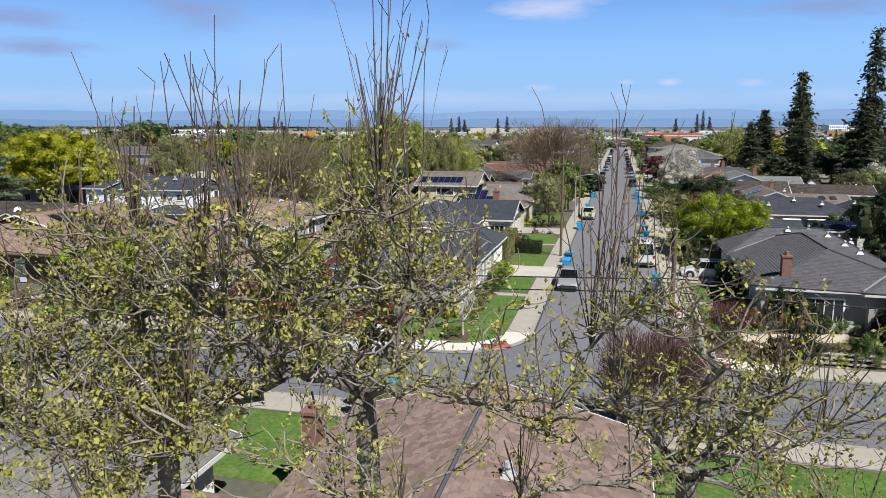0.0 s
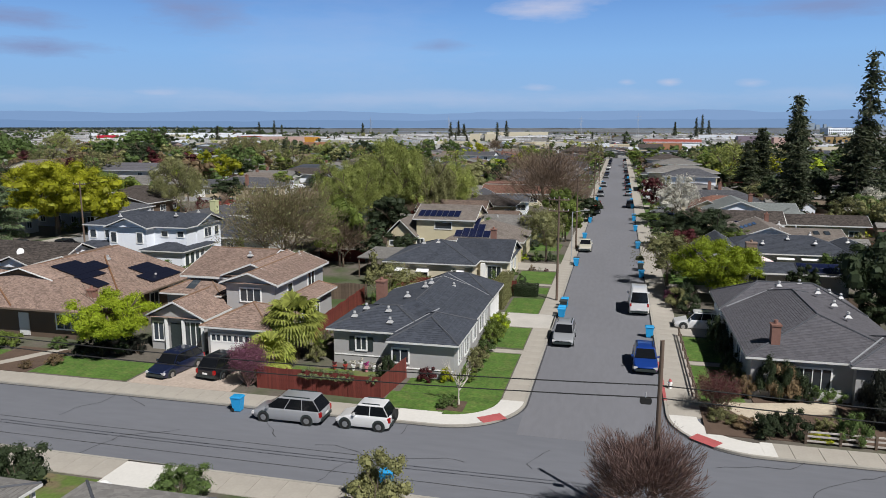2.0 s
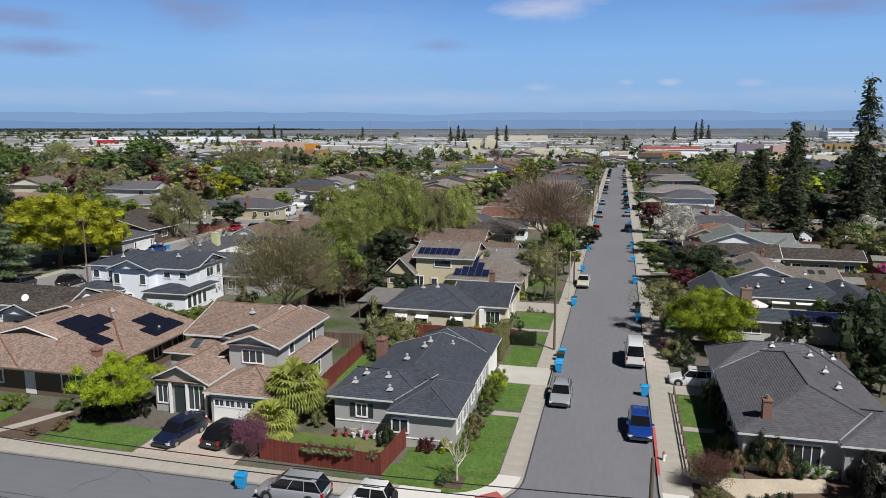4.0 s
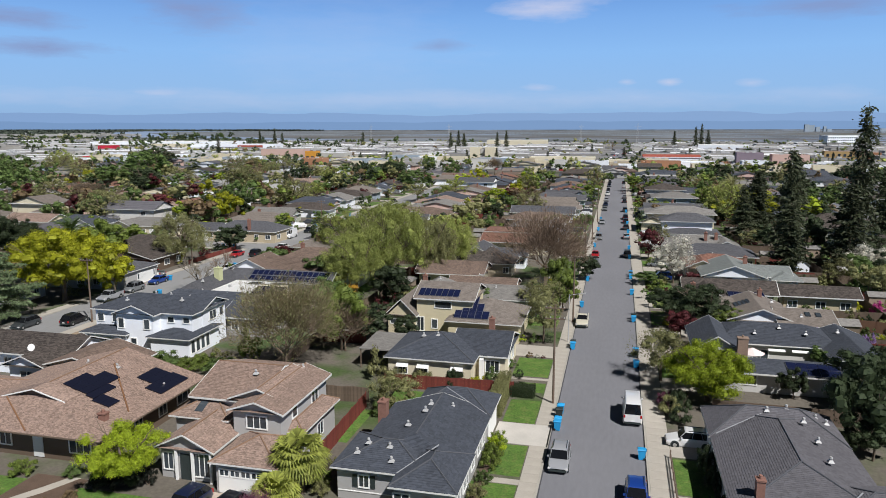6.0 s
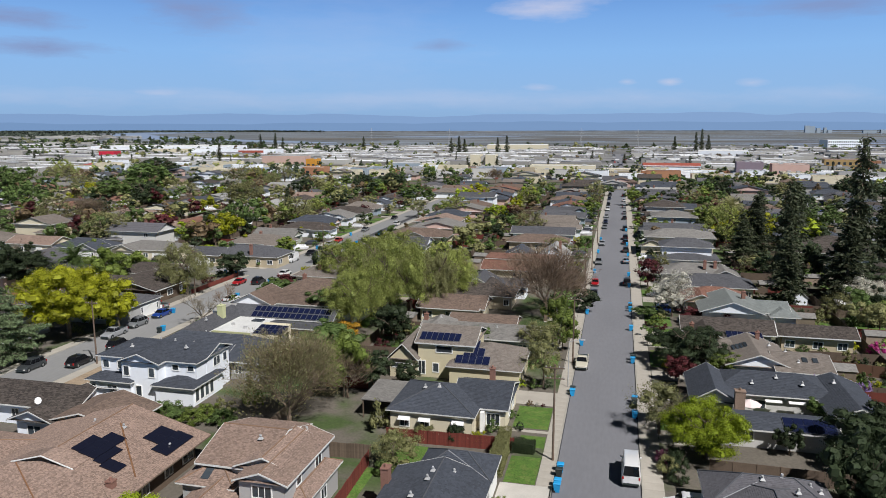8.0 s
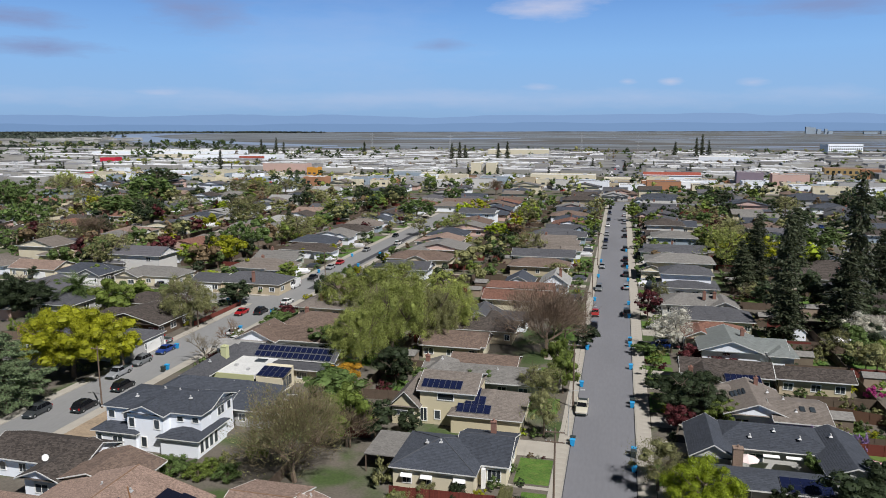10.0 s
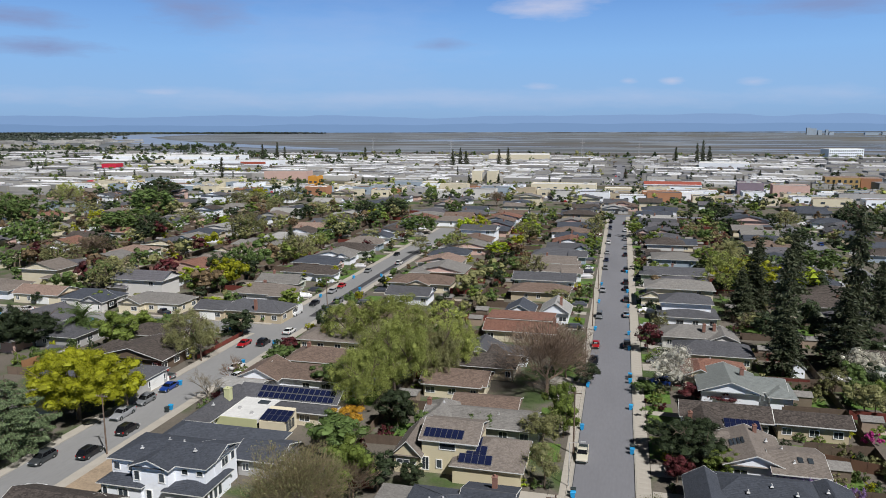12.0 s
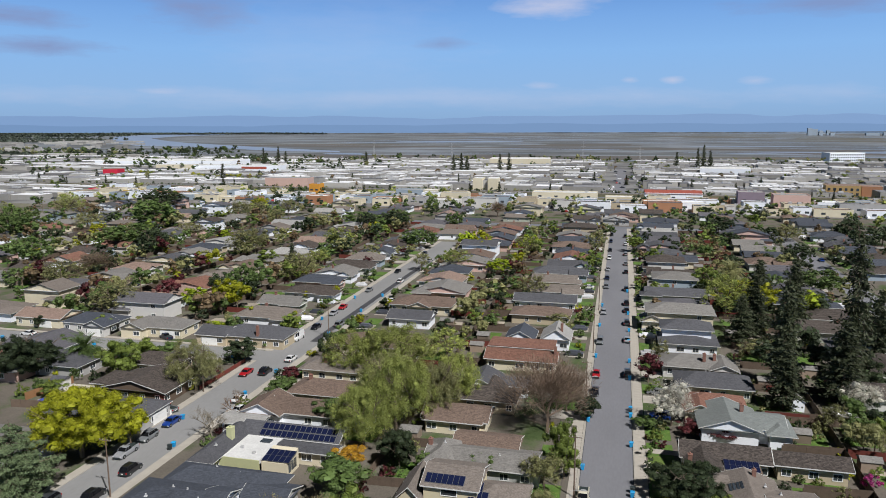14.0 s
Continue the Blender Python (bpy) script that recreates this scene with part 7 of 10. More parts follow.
parked((("sedan", REDP, -4.5, 172.2, 180), ("sedan", BLACKP, -4.4, 160.2, 180), ("suv", DKGREY, 2.9, 174.3, 0), ("suv", GREYP, -4.5, 199.8, 180), ("sedan", SILVER, 2.9, 203, 0), ("suv", DKGREY, 2.9, 221, 0), ("sedan", BLACKP, 2.9, 236.4, 0)), "parked along the street")
parked((("suv", BLACKP, 2.9, 246, 0), ("sedan", SILVER, -4.4, 232.7, 180), ("sedan", GREYP, -4.4, 270.9, 180), ("suv", DKGREY, 2.9, 268, 0), ("sedan", NAVYP, -4.4, 286, 180), ("sedan", SILVER, -4.4, 304, 180), ("suv", WHITEP, -4.4, 330, 180), ("sedan", BLACKP, 2.9, 300, 0)), "parked along the street")
parked((("sedan", GREYP, 2.9, 318, 0), ("suv", SILVER, 2.9, 342, 0), ("sedan", BLACKP, -4.4, 352, 180), ("suv", NAVYP, -4.4, 378, 180), ("sedan", WHITEP, 2.9, 371, 0), ("sedan", DKGREY, -4.4, 404, 180), ("suv", BLACKP, 2.9, 398, 0)), "parked along the street")
parked((("suv", BLUEP, 9.5, 149, 90), ("suv", WHITEP, 9.6, 232.5, 90), ("pickup", WHITEP, 9.9, 243, 90), ("sedan", BLACKP, 10.4, 261.6, 90), ("sedan", GREYP, 9.4, 163, 90), ("sedan", SILVER, 9.4, 215, 90), ("suv", DKGREY, 9.8, 284, 90), ("sedan", WHITEP, -11.0, 268, 90)), "standing on a driveway")
parked((("suv", GREYP, -88.6, 115.2, 180), ("pickup", SILVER, -88.4, 108.4, 180), ("sedan", BLUEP, -88.5, 122.6, 180), ("sedan", REDP, -88.5, 153.2, 180), ("suv", BLACKP, -84.2, 155.0, 0), ("sedan", WHITEP, -81.4, 137.4, 0), ("pickup", WHITEP, -77.4, 130.9, 80), ("van", WHITEP, -88.8, 183.2, 180)), "parked along the street")
parked((("sedan", WHITEP, -82.4, 165.6, 0), ("sedan", BLACKP, -88.3, 194.8, 180), ("sedan", SILVER, -89.3, 211, 180), ("sedan", REDP, -89.3, 219, 180), ("suv", GREYP, -82.4, 199, 0), ("sedan", WHITEP, -76.4, 231, 90), ("sedan", REDP, -96.8, 130.6, 80), ("pickup", GREYP, -93.6, 128.2, 80)), "parked along the street")
parked((("sedan", WHITEP, -168, 168.9, 90), ("sedan", BLACKP, -160, 169.4, 90), ("pickup", NAVYP, -126.0, 174.8, 60), ("suv", BLACKP, -83.0, 102.6, 0), ("suv", DKGREY, -88.9, 89.6, 180), ("pickup", WHITEP, -82.2, 79.6, 0), ("suv", BLACKP, -83.0, 93.2, 0)), "parked along the street")
parked((("sedan", GREYP, -89.3, 245, 180), ("suv", WHITEP, -82.5, 262, 0), ("sedan", BLACKP, -89.3, 280, 180), ("sedan", SILVER, -82.5, 306, 0), ("suv", NAVYP, -89.3, 322, 180), ("sedan", GREYP, 81.5, 318, 0), ("sedan", BLUEP, 87.5, 346, 180), ("suv", WHITEP, 87.5, 372, 180)), "parked along the street")

# ---- bins at the kerb ----
for x, y in ((-24.2, 41.2), (-4.9, 71.0), (-4.9, 74.6), (3.35, 65.3), (3.35, 91.8), (3.4, 97.2), (3.4, 114.4), (3.4, 133.6), (3.4, 148.0), (3.4, 151.5), (3.4, 171.0), (3.4, 184), (3.3, 201.5), (3.5, 213), (3.4, 232.5), (3.3, 264.6), (-5.1, 122.2), (-5.1, 143.8), (-5.1, 186.4)):
    bin_at(x, y, 90 if x < 0 else -90)
for x, y in ((-5.1, 97.9), (-4.9, 70.1), (-5.1, 216.6), (-5.0, 241.6), (-87.6, 125.2), (-81.6, 113.2), (-81.6, 155.6), (-81.6, 140.4), (-95, 163.6), (-98.2, 163.6), (-126, 163.6), (-141, 163.6), (-172, 163.6), (-90.3, 204), (-90.3, 233), (-81.7, 189), (-81.7, 216), (-81.7, 238), (-11.2, 33.6)):
    bin_at(x, y, 90 if x < 0 else -90)
for x, y in ((-4.95, 73.4), (-5.1, 98.9), (3.35, 96.2), (3.4, 114.9 + 1), (-81.6, 112.0), (-81.6, 139.0), (-5.1, 150.7), (3.4, 150.2)):
    bin_at(x, y, 90 if x < 0 else -90, "dark")

# ---- poles and wires ----
pole(-5.95, 77.0, 11.5, "brown timber utility pole standing at the kerb", arms=((0, 0.4), (0, 1.6)))
pole(-5.95, 112.0, 11.0, "brown timber utility pole standing at the kerb", arms=((0, 0.4),))
pole(-5.95, 150.0, 11.0, "brown timber utility pole standing at the kerb", arms=((0, 0.4),))
pole(-5.95, 190.0, 11.0, "brown timber utility pole standing at the kerb", arms=((0, 0.4),))
pole(-5.95, 236.0, 11.0, "brown timber utility pole standing at the kerb", arms=((0, 0.4),))
pole(2.3, 32.3, 9.4, "weathered timber utility pole at the near kerb", arms=())
pole(-80.4, 94.0, 10.5, "timber utility pole beside the street", arms=((0, 0.4),))
pole(-92.0, 140.0, 10.5, "timber utility pole beside the street", arms=((0, 0.4),))
pole(-80.4, 186.0, 10.5, "timber utility pole beside the street", arms=((0, 0.4),))


def wire(a, b, sag, r=0.016, words="thin black overhead cable"):
    a, b = Vector(a), Vector(b)
    s, n = Solid(), 14
    pts = [a.lerp(b, i / n) - Vector((0, 0, 4 * sag * (i / n) * (1 - i / n))) for i in range(n + 1)]
    side = (b - a).cross(Vector((0, 0, 1))).normalized()
    s.loft([[p + side * r * math.cos(w) + Vector((0, 0, r * math.sin(w))) for w in (0, 1.26, 2.51, 3.77, 5.03)] for p in pts])
    return tagged(part("overhead_cable", s, TYRE), words, "cable", "overhead cables")


for z in (7.35, 6.75):
    wire((2.3, 32.3, z), (-50, 32.2, z + 0.6), 0.7, 0.03)
    wire((2.3, 32.3, z), (60, 32.6, z + 0.5), 0.7, 0.03)
box = thing("splice_box", 1.7, 32.3, 6.55, "small black cable box hanging on the wires by the pole", "cable box")
part("case", Solid().loft([[(-0.26 * k, -0.1, z), (0.26 * k, -0.1, z), (0.26 * k, 0.1, z), (-0.26 * k, 0.1, z)] for z, k in ((-0.12, 0.8), (-0.04, 1.0), (0.1, 1.0), (0.16, 0.7))]), TYRE, box)
part("hanger", Solid().tube((0, 0, 0.1), (0, 0, 0.42), 0.03, 0.03, 6), GREYMETAL, box)
for off in (-1.0, 1.0):
    wire((-5.95 + off, 77.0, 11.2), (-5.95 + off, 112.0, 10.7), 0.5)
    wire((-5.95 + off, 112.0, 10.7), (-5.95 + off, 150.0, 10.7), 0.5)
wire((-80.4, 94, 10.2), (-92.0, 140.0, 10.2), 0.5)
for y in (150.0, 100.0):
    lamp = thing("street_lamp", -5.95, y + 1.0, 0.1, "slim metal street lamp with an arm over the road", "street lamp", "street lamps")
    part("post", Solid().tube((0, 0, -0.1), (0, 0, 7.0), 0.08, 0.05, 8), GREYMETAL, lamp)
    part("arm", Solid().tube((0, 0, 6.9), (1.8, 0, 7.3), 0.04, 0.03, 6), GREYMETAL, lamp)
    part("head", Solid().box(1.6, 2.3, -0.13, 0.13, 7.22, 7.36), GREYMETAL, lamp)
hyd = thing("fire_hydrant", 4.3, 52.0, 0.14, "white and red fire hydrant on the pavement", "hydrant")
part("body", Solid().tube((0, 0, 0), (0, 0, 0.55), 0.12, 0.12, 10).tube((-0.2, 0, 0.4), (0.2, 0, 0.4), 0.06, 0.06, 8), WHITE, hyd)
part("cap", Solid().tube((0, 0, 0.55), (0, 0, 0.72), 0.14, 0.05, 10), REDPAD, hyd)
part("red_kerb", Solid().box(3.74, 3.95, 49.5, 58.0, 0.0, 0.158), REDPAD, None)
tagged(bpy.data.objects["red_kerb"], "red-painted stretch of kerb", kind="structure")
# post and rail fences of the right-hand corner garden
f = thing("rail_fence", 5.95, 50.5, 0.1, "low brown rail fence along the pavement", "fence", "garden fences")
for i in range(8):
    part("post", piece_mesh("post", 0.12, 0.12, 0.85, WOODPOLE), None, f).location = (0, i * 2.2, 0)
for z in (0.35, 0.7):
    part("rail", Solid().box(-0.03, 0.03, 0, 15.4, z - 0.05, z + 0.05), WOODPOLE, f)
f = thing("rail_fence", 11.6, 44.4, 0.1, "low pale grey split-rail fence beside a hedge", "fence", "garden fences")
GREYRAIL = mat("silvered_rail", (0.42, 0.39, 0.35), 0.9, coarse=(1, 0.25), fine=(9, 0.25), rand=0.15)
for i in range(6):
    part("post", piece_mesh("post", 0.14, 0.14, 0.9, BROWNFENCE), None, f).location = (i * 1.9, 0, 0)
for z in (0.2, 0.5, 0.78):
    part("rail", Solid().box(0, 9.5, -0.03, 0.03, z - 0.05, z + 0.05), GREYRAIL, f)

FWD, SIDE = Vector((-0.238, 0.971, 0)), Vector((0.971, 0.238, 0))  # the view's own axes over the ground

# ---- business district beyond the houses: low white sheds and offices ----
FR = random.Random(7)
DISTRICT = {}


def shed(x, y, w, d, h, wall, roof, words, rot=0.0, bands=True, units=True, group="low business buildings"):
    """A flat-roofed building: walls, roof behind a parapet, roof units, a row of openings."""
    t = thing("business_building", x, y, 0.05, words, "building", group, rot)
    part("wall", Solid().box(-w / 2, w / 2, -d / 2, d / 2, -0.1, h), WALL[wall], t)
    part("roof", Solid().box(-w / 2 + 0.4, w / 2 - 0.4, -d / 2 + 0.4, d / 2 - 0.4, h - 0.1, h + 0.05), ROOF[roof], t)
    far = y > 640
    s = Solid()
    for x0, x1, y0, y1 in () if far else ((-w / 2, w / 2, -d / 2 - 0.02, -d / 2 + 0.4), (-w / 2, w / 2, d / 2 - 0.4, d / 2), (-w / 2, -w / 2 + 0.4, -d / 2 + 0.4, d / 2 - 0.4), (w / 2 - 0.4, w / 2, -d / 2 + 0.4, d / 2 - 0.4)):
        s.box(x0, x1, y0, y1, h, h + 0.5)
    if not far:
        part("parapet", s, WALL[wall], t)
    if units and not far:
        for _ in range(FR.randint(1, 2)):
            ux, uy = FR.uniform(-w / 2 + 3, w / 2 - 3), FR.uniform(-d / 2 + 3, d / 2 - 3)
            part("roof_unit", Solid().box(ux - 1.2, ux + 1.2, uy - 0.9, uy + 0.9, h, h + 1.4), GREYMETAL, t)
    if bands and not far:
        n = max(2, int(w / 13))
        me = mesh_of("pane", Solid().box(-1.3, 1.3, -0.06, 0.02, -0.7, 0.7), PANE)
        for i in range(n):
            part("window", me, None, t).matrix_basis = facing("S", -w / 2 + w * (i + 0.5) / n, -d / 2 - 0.01, h * 0.5)
    return t


ROOFMIX = mat("mixed_flat_roofs", (0.58, 0.585, 0.6), 0.9, coarse=(0.05, 0.2), fine=(0.4, 0.15), tint=0.34)
WALLMIX = mat("mixed_pale_walls", (0.33, 0.32, 0.30), 0.9, coarse=(0.1, 0.1), fine=(0.6, 0.1), tint=0.4)
DARKMIXROOF = mat("mixed_dark_roofs", (0.165, 0.165, 0.175), 0.9, coarse=(0.05, 0.2), fine=(0.4, 0.15), tint=0.5)
LOTS = {"far_walls": Solid(), "far_pale_roofs": Solid(), "far_dark_roofs": Solid(), "far_roof_units": Solid()}
TAKEN = []


def free(x, y, w, d):
    return all(abs(x - a) > (w + c) / 2 + 2 or abs(y - b) > (d + e) / 2 + 2 for a, b, c, e in TAKEN)


def unit_row(x0, x1, y, lo, hi, depth, near, pale=0.7):
    """A row of business units side by side along a street, with gaps now and then."""
    x = x0 + FR.uniform(0, 6)
    while x + lo < x1:
        w, d, h = FR.uniform(lo, hi), depth * FR.uniform(0.75, 1.1), FR.choice((3.8, 4.2, 4.6, 5.2, 6.4))
        cx, cy = x + w / 2, y + FR.uniform(-3, 3)
        x += w + (FR.uniform(0.4, 1.5) if FR.random() < 0.6 else FR.uniform(5, 16))
        if (y > 610 and -13 - w / 2 < cx < 11 + w / 2) or not free(cx, cy, w, d):
            continue
        # past cx 90 extra dark roofs stand in for a cloud's shadow
        light = FR.random() < (pale if cx < -90 else pale * 0.74 if cx < 90 else pale * 0.5)
        if near:
            wall = FR.choice(("white", "white", "ltgrey", "cream", "tan", "grey", "cream", "blue", "rust"))
            roof = FR.choice(("white", "ltgrey", "white", "ltgrey")) if light else FR.choice(("slate", "grey", "brown", "taupe", "char"))
            shed(cx, cy, w, d, h, wall, roof, f"low {dict(ltgrey='pale grey', rust='brick').get(wall, wall)} business building with a flat {dict(ltgrey='pale', char='charcoal').get(roof, roof)} roof", FR.uniform(-1.5, 1.5), units=FR.random() < 0.5)
        else:
            LOTS["far_walls"].box(cx - w / 2, cx + w / 2, cy - d / 2, cy + d / 2, 0, h)
            LOTS["far_pale_roofs" if light else "far_dark_roofs"].box(cx - w / 2 + 0.3, cx + w / 2 - 0.3, cy - d / 2 + 0.3, cy + d / 2 - 0.3, h - 0.1, h + 0.25)
            for _ in range(FR.randint(0, 3)):
                ux, uy, us = cx + FR.uniform(-0.4, 0.4) * w, cy + FR.uniform(-0.35, 0.35) * d, FR.uniform(0.8, 2.2)
                LOTS["far_roof_units"].box(ux - us, ux + us, uy - us * 0.7, uy + us * 0.7, h + 0.2, h + 1.6)


BIG = ((-122, 652, 26, 18), (335, 1262, 66, 26), (455, 1290, 50, 26), (180, 668, 26, 20), (204, 676, 15, 20), (40, 604, 44, 20), (-45, 596, 58, 22), (118, 560, 24, 16), (92, 566, 18, 16), (-262, 590, 22, 14), (-606, 752, 84, 24),
       (-660, 965, 220, 80), (-585, 872, 70, 22), (-497, 872, 124, 34), (-322, 660, 48, 22), (-150, 1090, 90, 50), (120, 925, 56, 40))
TAKEN += BIG
for y, pale in ((520, 0.25), (540, 0.35), (560, 0.5), (580, 0.7)):
    unit_row(-470, 190, y, 11, 24, 13, True, pale)
for y in (500, 526, 552, 580):
    unit_row(-820, -475, y, 14, 34, 16, False, 0.7)
for y in (650, 672, 698, 722, 750, 776, 806):
    unit_row(-330, 285, y, 12, 30, 19, False, 0.68)
    unit_row(-700, -340, y, 18, 52, 22, False, 0.74)
for y in (838, 868, 898, 930, 962, 996, 1030, 1064, 1100, 1136, 1172):
    unit_row(-420, 390, y, 16, 42, 24, False, 0.72)
    unit_row(-1150, -430, y, 24, 80, 27, False, 0.74)
for name, words in (("far_walls", "pale walls of many business buildings"), ("far_pale_roofs", "pale flat roofs of many business buildings"), ("far_dark_roofs", "dark flat roofs of many business buildings"), ("far_roof_units", "grey units on many flat roofs")):
    tagged(part(name, LOTS[name], {"far_walls": WALLMIX, "far_pale_roofs": ROOFMIX, "far_dark_roofs": DARKMIXROOF, "far_roof_units": GREYMETAL}[name]), words, "buildings", kind="stuff")
# cars parked over the yards and along the streets between them
for name, rgb, n, words in (("far_pale_cars", (0.6, 0.6, 0.62), 420, "many white and silver cars parked far off"), ("far_dark_cars", (0.05, 0.055, 0.07), 420, "many dark cars parked far off"), ("far_red_cars", (0.35, 0.04, 0.04), 90, "red cars parked far off")):
    s = Solid()
    for _ in range(n):
        x, y = FR.uniform(-700, 300), FR.choice((508, 530, 551, 571, 600, 612, 661, 685, 710, 736, 763, 791, 821, 852, 882, 914, 946)) + FR.uniform(-3, 3)
        if not free(x, y, 5, 5):
            continue
        lx, ly = (2.3, 0.9) if FR.random() < 0.5 else (0.9, 2.3)
        s.loft([[(x + i * lx * k, y + j * ly * k, z) for i, j in ((-1, -1), (1, -1), (1, 1), (-1, 1))] for z, k in ((0.3, 1.0), (0.9, 0.98), (1.0, 0.72), (1.5, 0.6))])
    tagged(part(name, s, mat(name, rgb, 0.35, tint=0.4)), words, "cars", kind="stuff")
# landmarks
shed(-128, 652, 9, 14, 12, "cream", "white", "cream three-storey block, one of two", bands=True)
shed(-114, 652, 9, 14, 12, "cream", "white", "cream three-storey block, one of two", bands=True)
shed(-121, 654, 4.6, 11, 10.5, "grey", "slate", "dark glazed link between two cream blocks", bands=True, units=False)
h = shed(338, 1262, 56, 24, 15, "white", "white", "white office building with rows of square windows", 16, bands=False)
me = mesh_of("pane", Solid().box(-1.0, 1.0, -0.08, 0.02, -1.1, 1.1), PANE)
for i in range(16):
    for k in range(3):
        part("window", me, None, h).matrix_basis = facing("S", -26 + i * 3.45, -12.02, 3.4 + k * 4.2)
h = shed(455, 1290, 50, 26, 16, "white", "white", "white office building with rows of square windows", 16, bands=False)
for i in range(12):
    for k in range(3):
        part("window", me, None, h).matrix_basis = facing("S", -22 + i * 4.0, -13.02, 4.0 + k * 4.4)
h = shed(180, 668, 26, 20, 9.5, "ochre", "tan", "ochre and brick office building with arched windows", -8, bands=False)
for i in range(6):
    for k in range(2):
        part("window", me, None, h).matrix_basis = facing("S", -10.5 + i * 4.2, -10.02, 2.6 + k * 3.8)
h = shed(204, 676, 15, 20, 8.5, "rust", "tan", "brick-red office wing with dark windows", -8, bands=True)
h = shed(40, 604, 44, 20, 6.0, "white", "red", "long white hall under a red roof", 0)
part("red_roof", Solid().loft([[(-22, -10.5, 5.9), (22, -10.5, 5.9), (22, 10.5, 5.9), (-22, 10.5, 5.9)], [(-22, -1, 8.2), (22, -1, 8.2), (22, 1, 8.2), (-22, 1, 8.2)]]), ROOF["red"], h, "dull red metal roof")
shed(-45, 596, 52, 18, 5.5, "cream", "white", "long cream hall with a white roof")
h = shed(118, 560, 24, 16, 10, "pink", "ltgrey", "pink four-storey housing block with balconies", -4)
shed(92, 566, 18, 16, 11, "purple", "ltgrey", "mauve four-storey housing block", -4)
shed(-262, 590, 9, 12, 9, "orange", "grey", "orange and dark grey office block", 0)
shed(-628, 748, 34, 18, 4.5, "navyblue", "ltgrey", "blue-fronted wing of a car showroom", 12)
shed(-600, 754, 18, 18, 8.5, "showred", "red", "bright red car showroom hall", 12)
shed(-574, 760, 30, 18, 4.5, "navyblue", "ltgrey", "blue-fronted wing of a car showroom", 12)
shed(-455, 560, 26, 14, 4.2, "showred", "white", "low red-fronted shop with a white roof", 4)
shed(-420, 548, 20, 14, 4.6, "gold", "white", "low yellow-fronted shop with a white roof", 4)
shed(-660, 965, 210, 74, 9, "white", "white", "very large plain white warehouse", 8)
shed(-585, 872, 64, 18, 8, "cream", "white", "long plain cream-walled warehouse", 14)
h = shed(-497, 872, 118, 30, 8, "white", "white", "long white shopping hall with a red sign band", 8)
part("sign_band", Solid().box(8, 42, -15.3, -15.02, 3.6, 6.6), ROOF["red"], h, "dull red band on the front")
me = mesh_of("pane", Solid().box(-2.2, 2.2, -0.08, 0.02, -1.2, 1.2), PANE)
for i in range(7):
    part("window", me, None, h).matrix_basis = facing("S", -54 + i * 8.2, -15.02, 2.6)
shed(-322, 660, 44, 18, 9, "pink", "ltgrey", "pink stepped apartment block", 6, bands=True)
shed(-150, 1090, 90, 50, 10, "cream", "white", "large cream warehouse with a stepped white roof", 6)
shed(120, 925, 56, 40, 8, "white", "white", "large plain white warehouse", -6)
# the rail line on its low bank, and a road alongside
slab("embankment", -900, 520, 622, 634, -0.1, 2.2, mat("bank_scrub", (0.14, 0.13, 0.09), 0.95, coarse=(0.05, 0.3), fine=(0.6, 0.3)), "scrubby railway bank")
slab("rail_bed", -900, 520, 626, 631, 2.2, 2.5, mat("ballast", (0.22, 0.20, 0.19)), "grey ballast of the railway")
for y in (627.6, 629.1):
    slab("rail", -900, 520, y - 0.07, y + 0.07, 2.5, 2.66, STEEL, "steel rail")
sheet("road", -900, 520, 608, 618, 0.06, ASPHALT2, "grey asphalt road beside the railway")
for i in range(34):
    conifer(-640 + i * 32 + FR.uniform(-8, 8), FR.choice((602, 640, 642, 690, 740)) + FR.uniform(-5, 5), FR.uniform(8, 14), FR.uniform(1.6, 3.0), i, thin=0.25, label="dark evergreen tree among the business buildings")


def district_tree(x, y, h, leaf, wide=0.5):
    r = h * wide
    q = leaf_cloud(6, 6, r, r, h * 0.42, 0.26 * r, int(x * 13 + y * 7) & 0xFFFF, fill=0.3, clump=0.44, core=0.9, ball=BLOCK)
    DISTRICT.setdefault(leaf, []).append(q + np.array([x, y, h * 0.55]))


for i in range(760):
    x, y = FR.uniform(-900, 330), FR.uniform(446, 1180)
    if -9 < x < 7 or 604 < y < 634 or not free(x, y, 3, 3):
        continue
    district_tree(x, y, FR.uniform(3.5, 9) * (1.25 if x < -330 else 1.0), FR.choice(("green", "olive", "dark", "dark", "dark", "mid", "olive", "brown")), FR.uniform(0.35, 0.6))
for i in range(330):
    x, y = FR.uniform(-460, 190), FR.uniform(446, 604)
    if not -9 < x < 7 and free(x, y, 3, 3):
        district_tree(x, y, FR.uniform(4.5, 10), FR.choice(("dark", "green", "olive", "mid", "dark", "willow")), FR.uniform(0.4, 0.55))
for i in range(240):
    district_tree(-640 + i * 3.9 + FR.uniform(-1, 1), 639 + FR.uniform(-1.5, 1.5), FR.uniform(2.5, 5), FR.choice(("dark", "dark", "green", "olive")), 0.5)
for i in range(150):
    gx = FR.uniform(-640, -380)
    district_tree(gx, 742 - (gx + 500) * 0.3 + FR.uniform(-7, 7), FR.uniform(4, 8), FR.choice(("gold", "mid", "olive")), 0.55)
for i in range(130):
    district_tree(FR.uniform(-1000, -330), FR.choice((880, 905, 960, 1040, 1130)) + FR.uniform(-16, 16), FR.uniform(8, 15), FR.choice(("dark", "dark", "green")), 0.5)
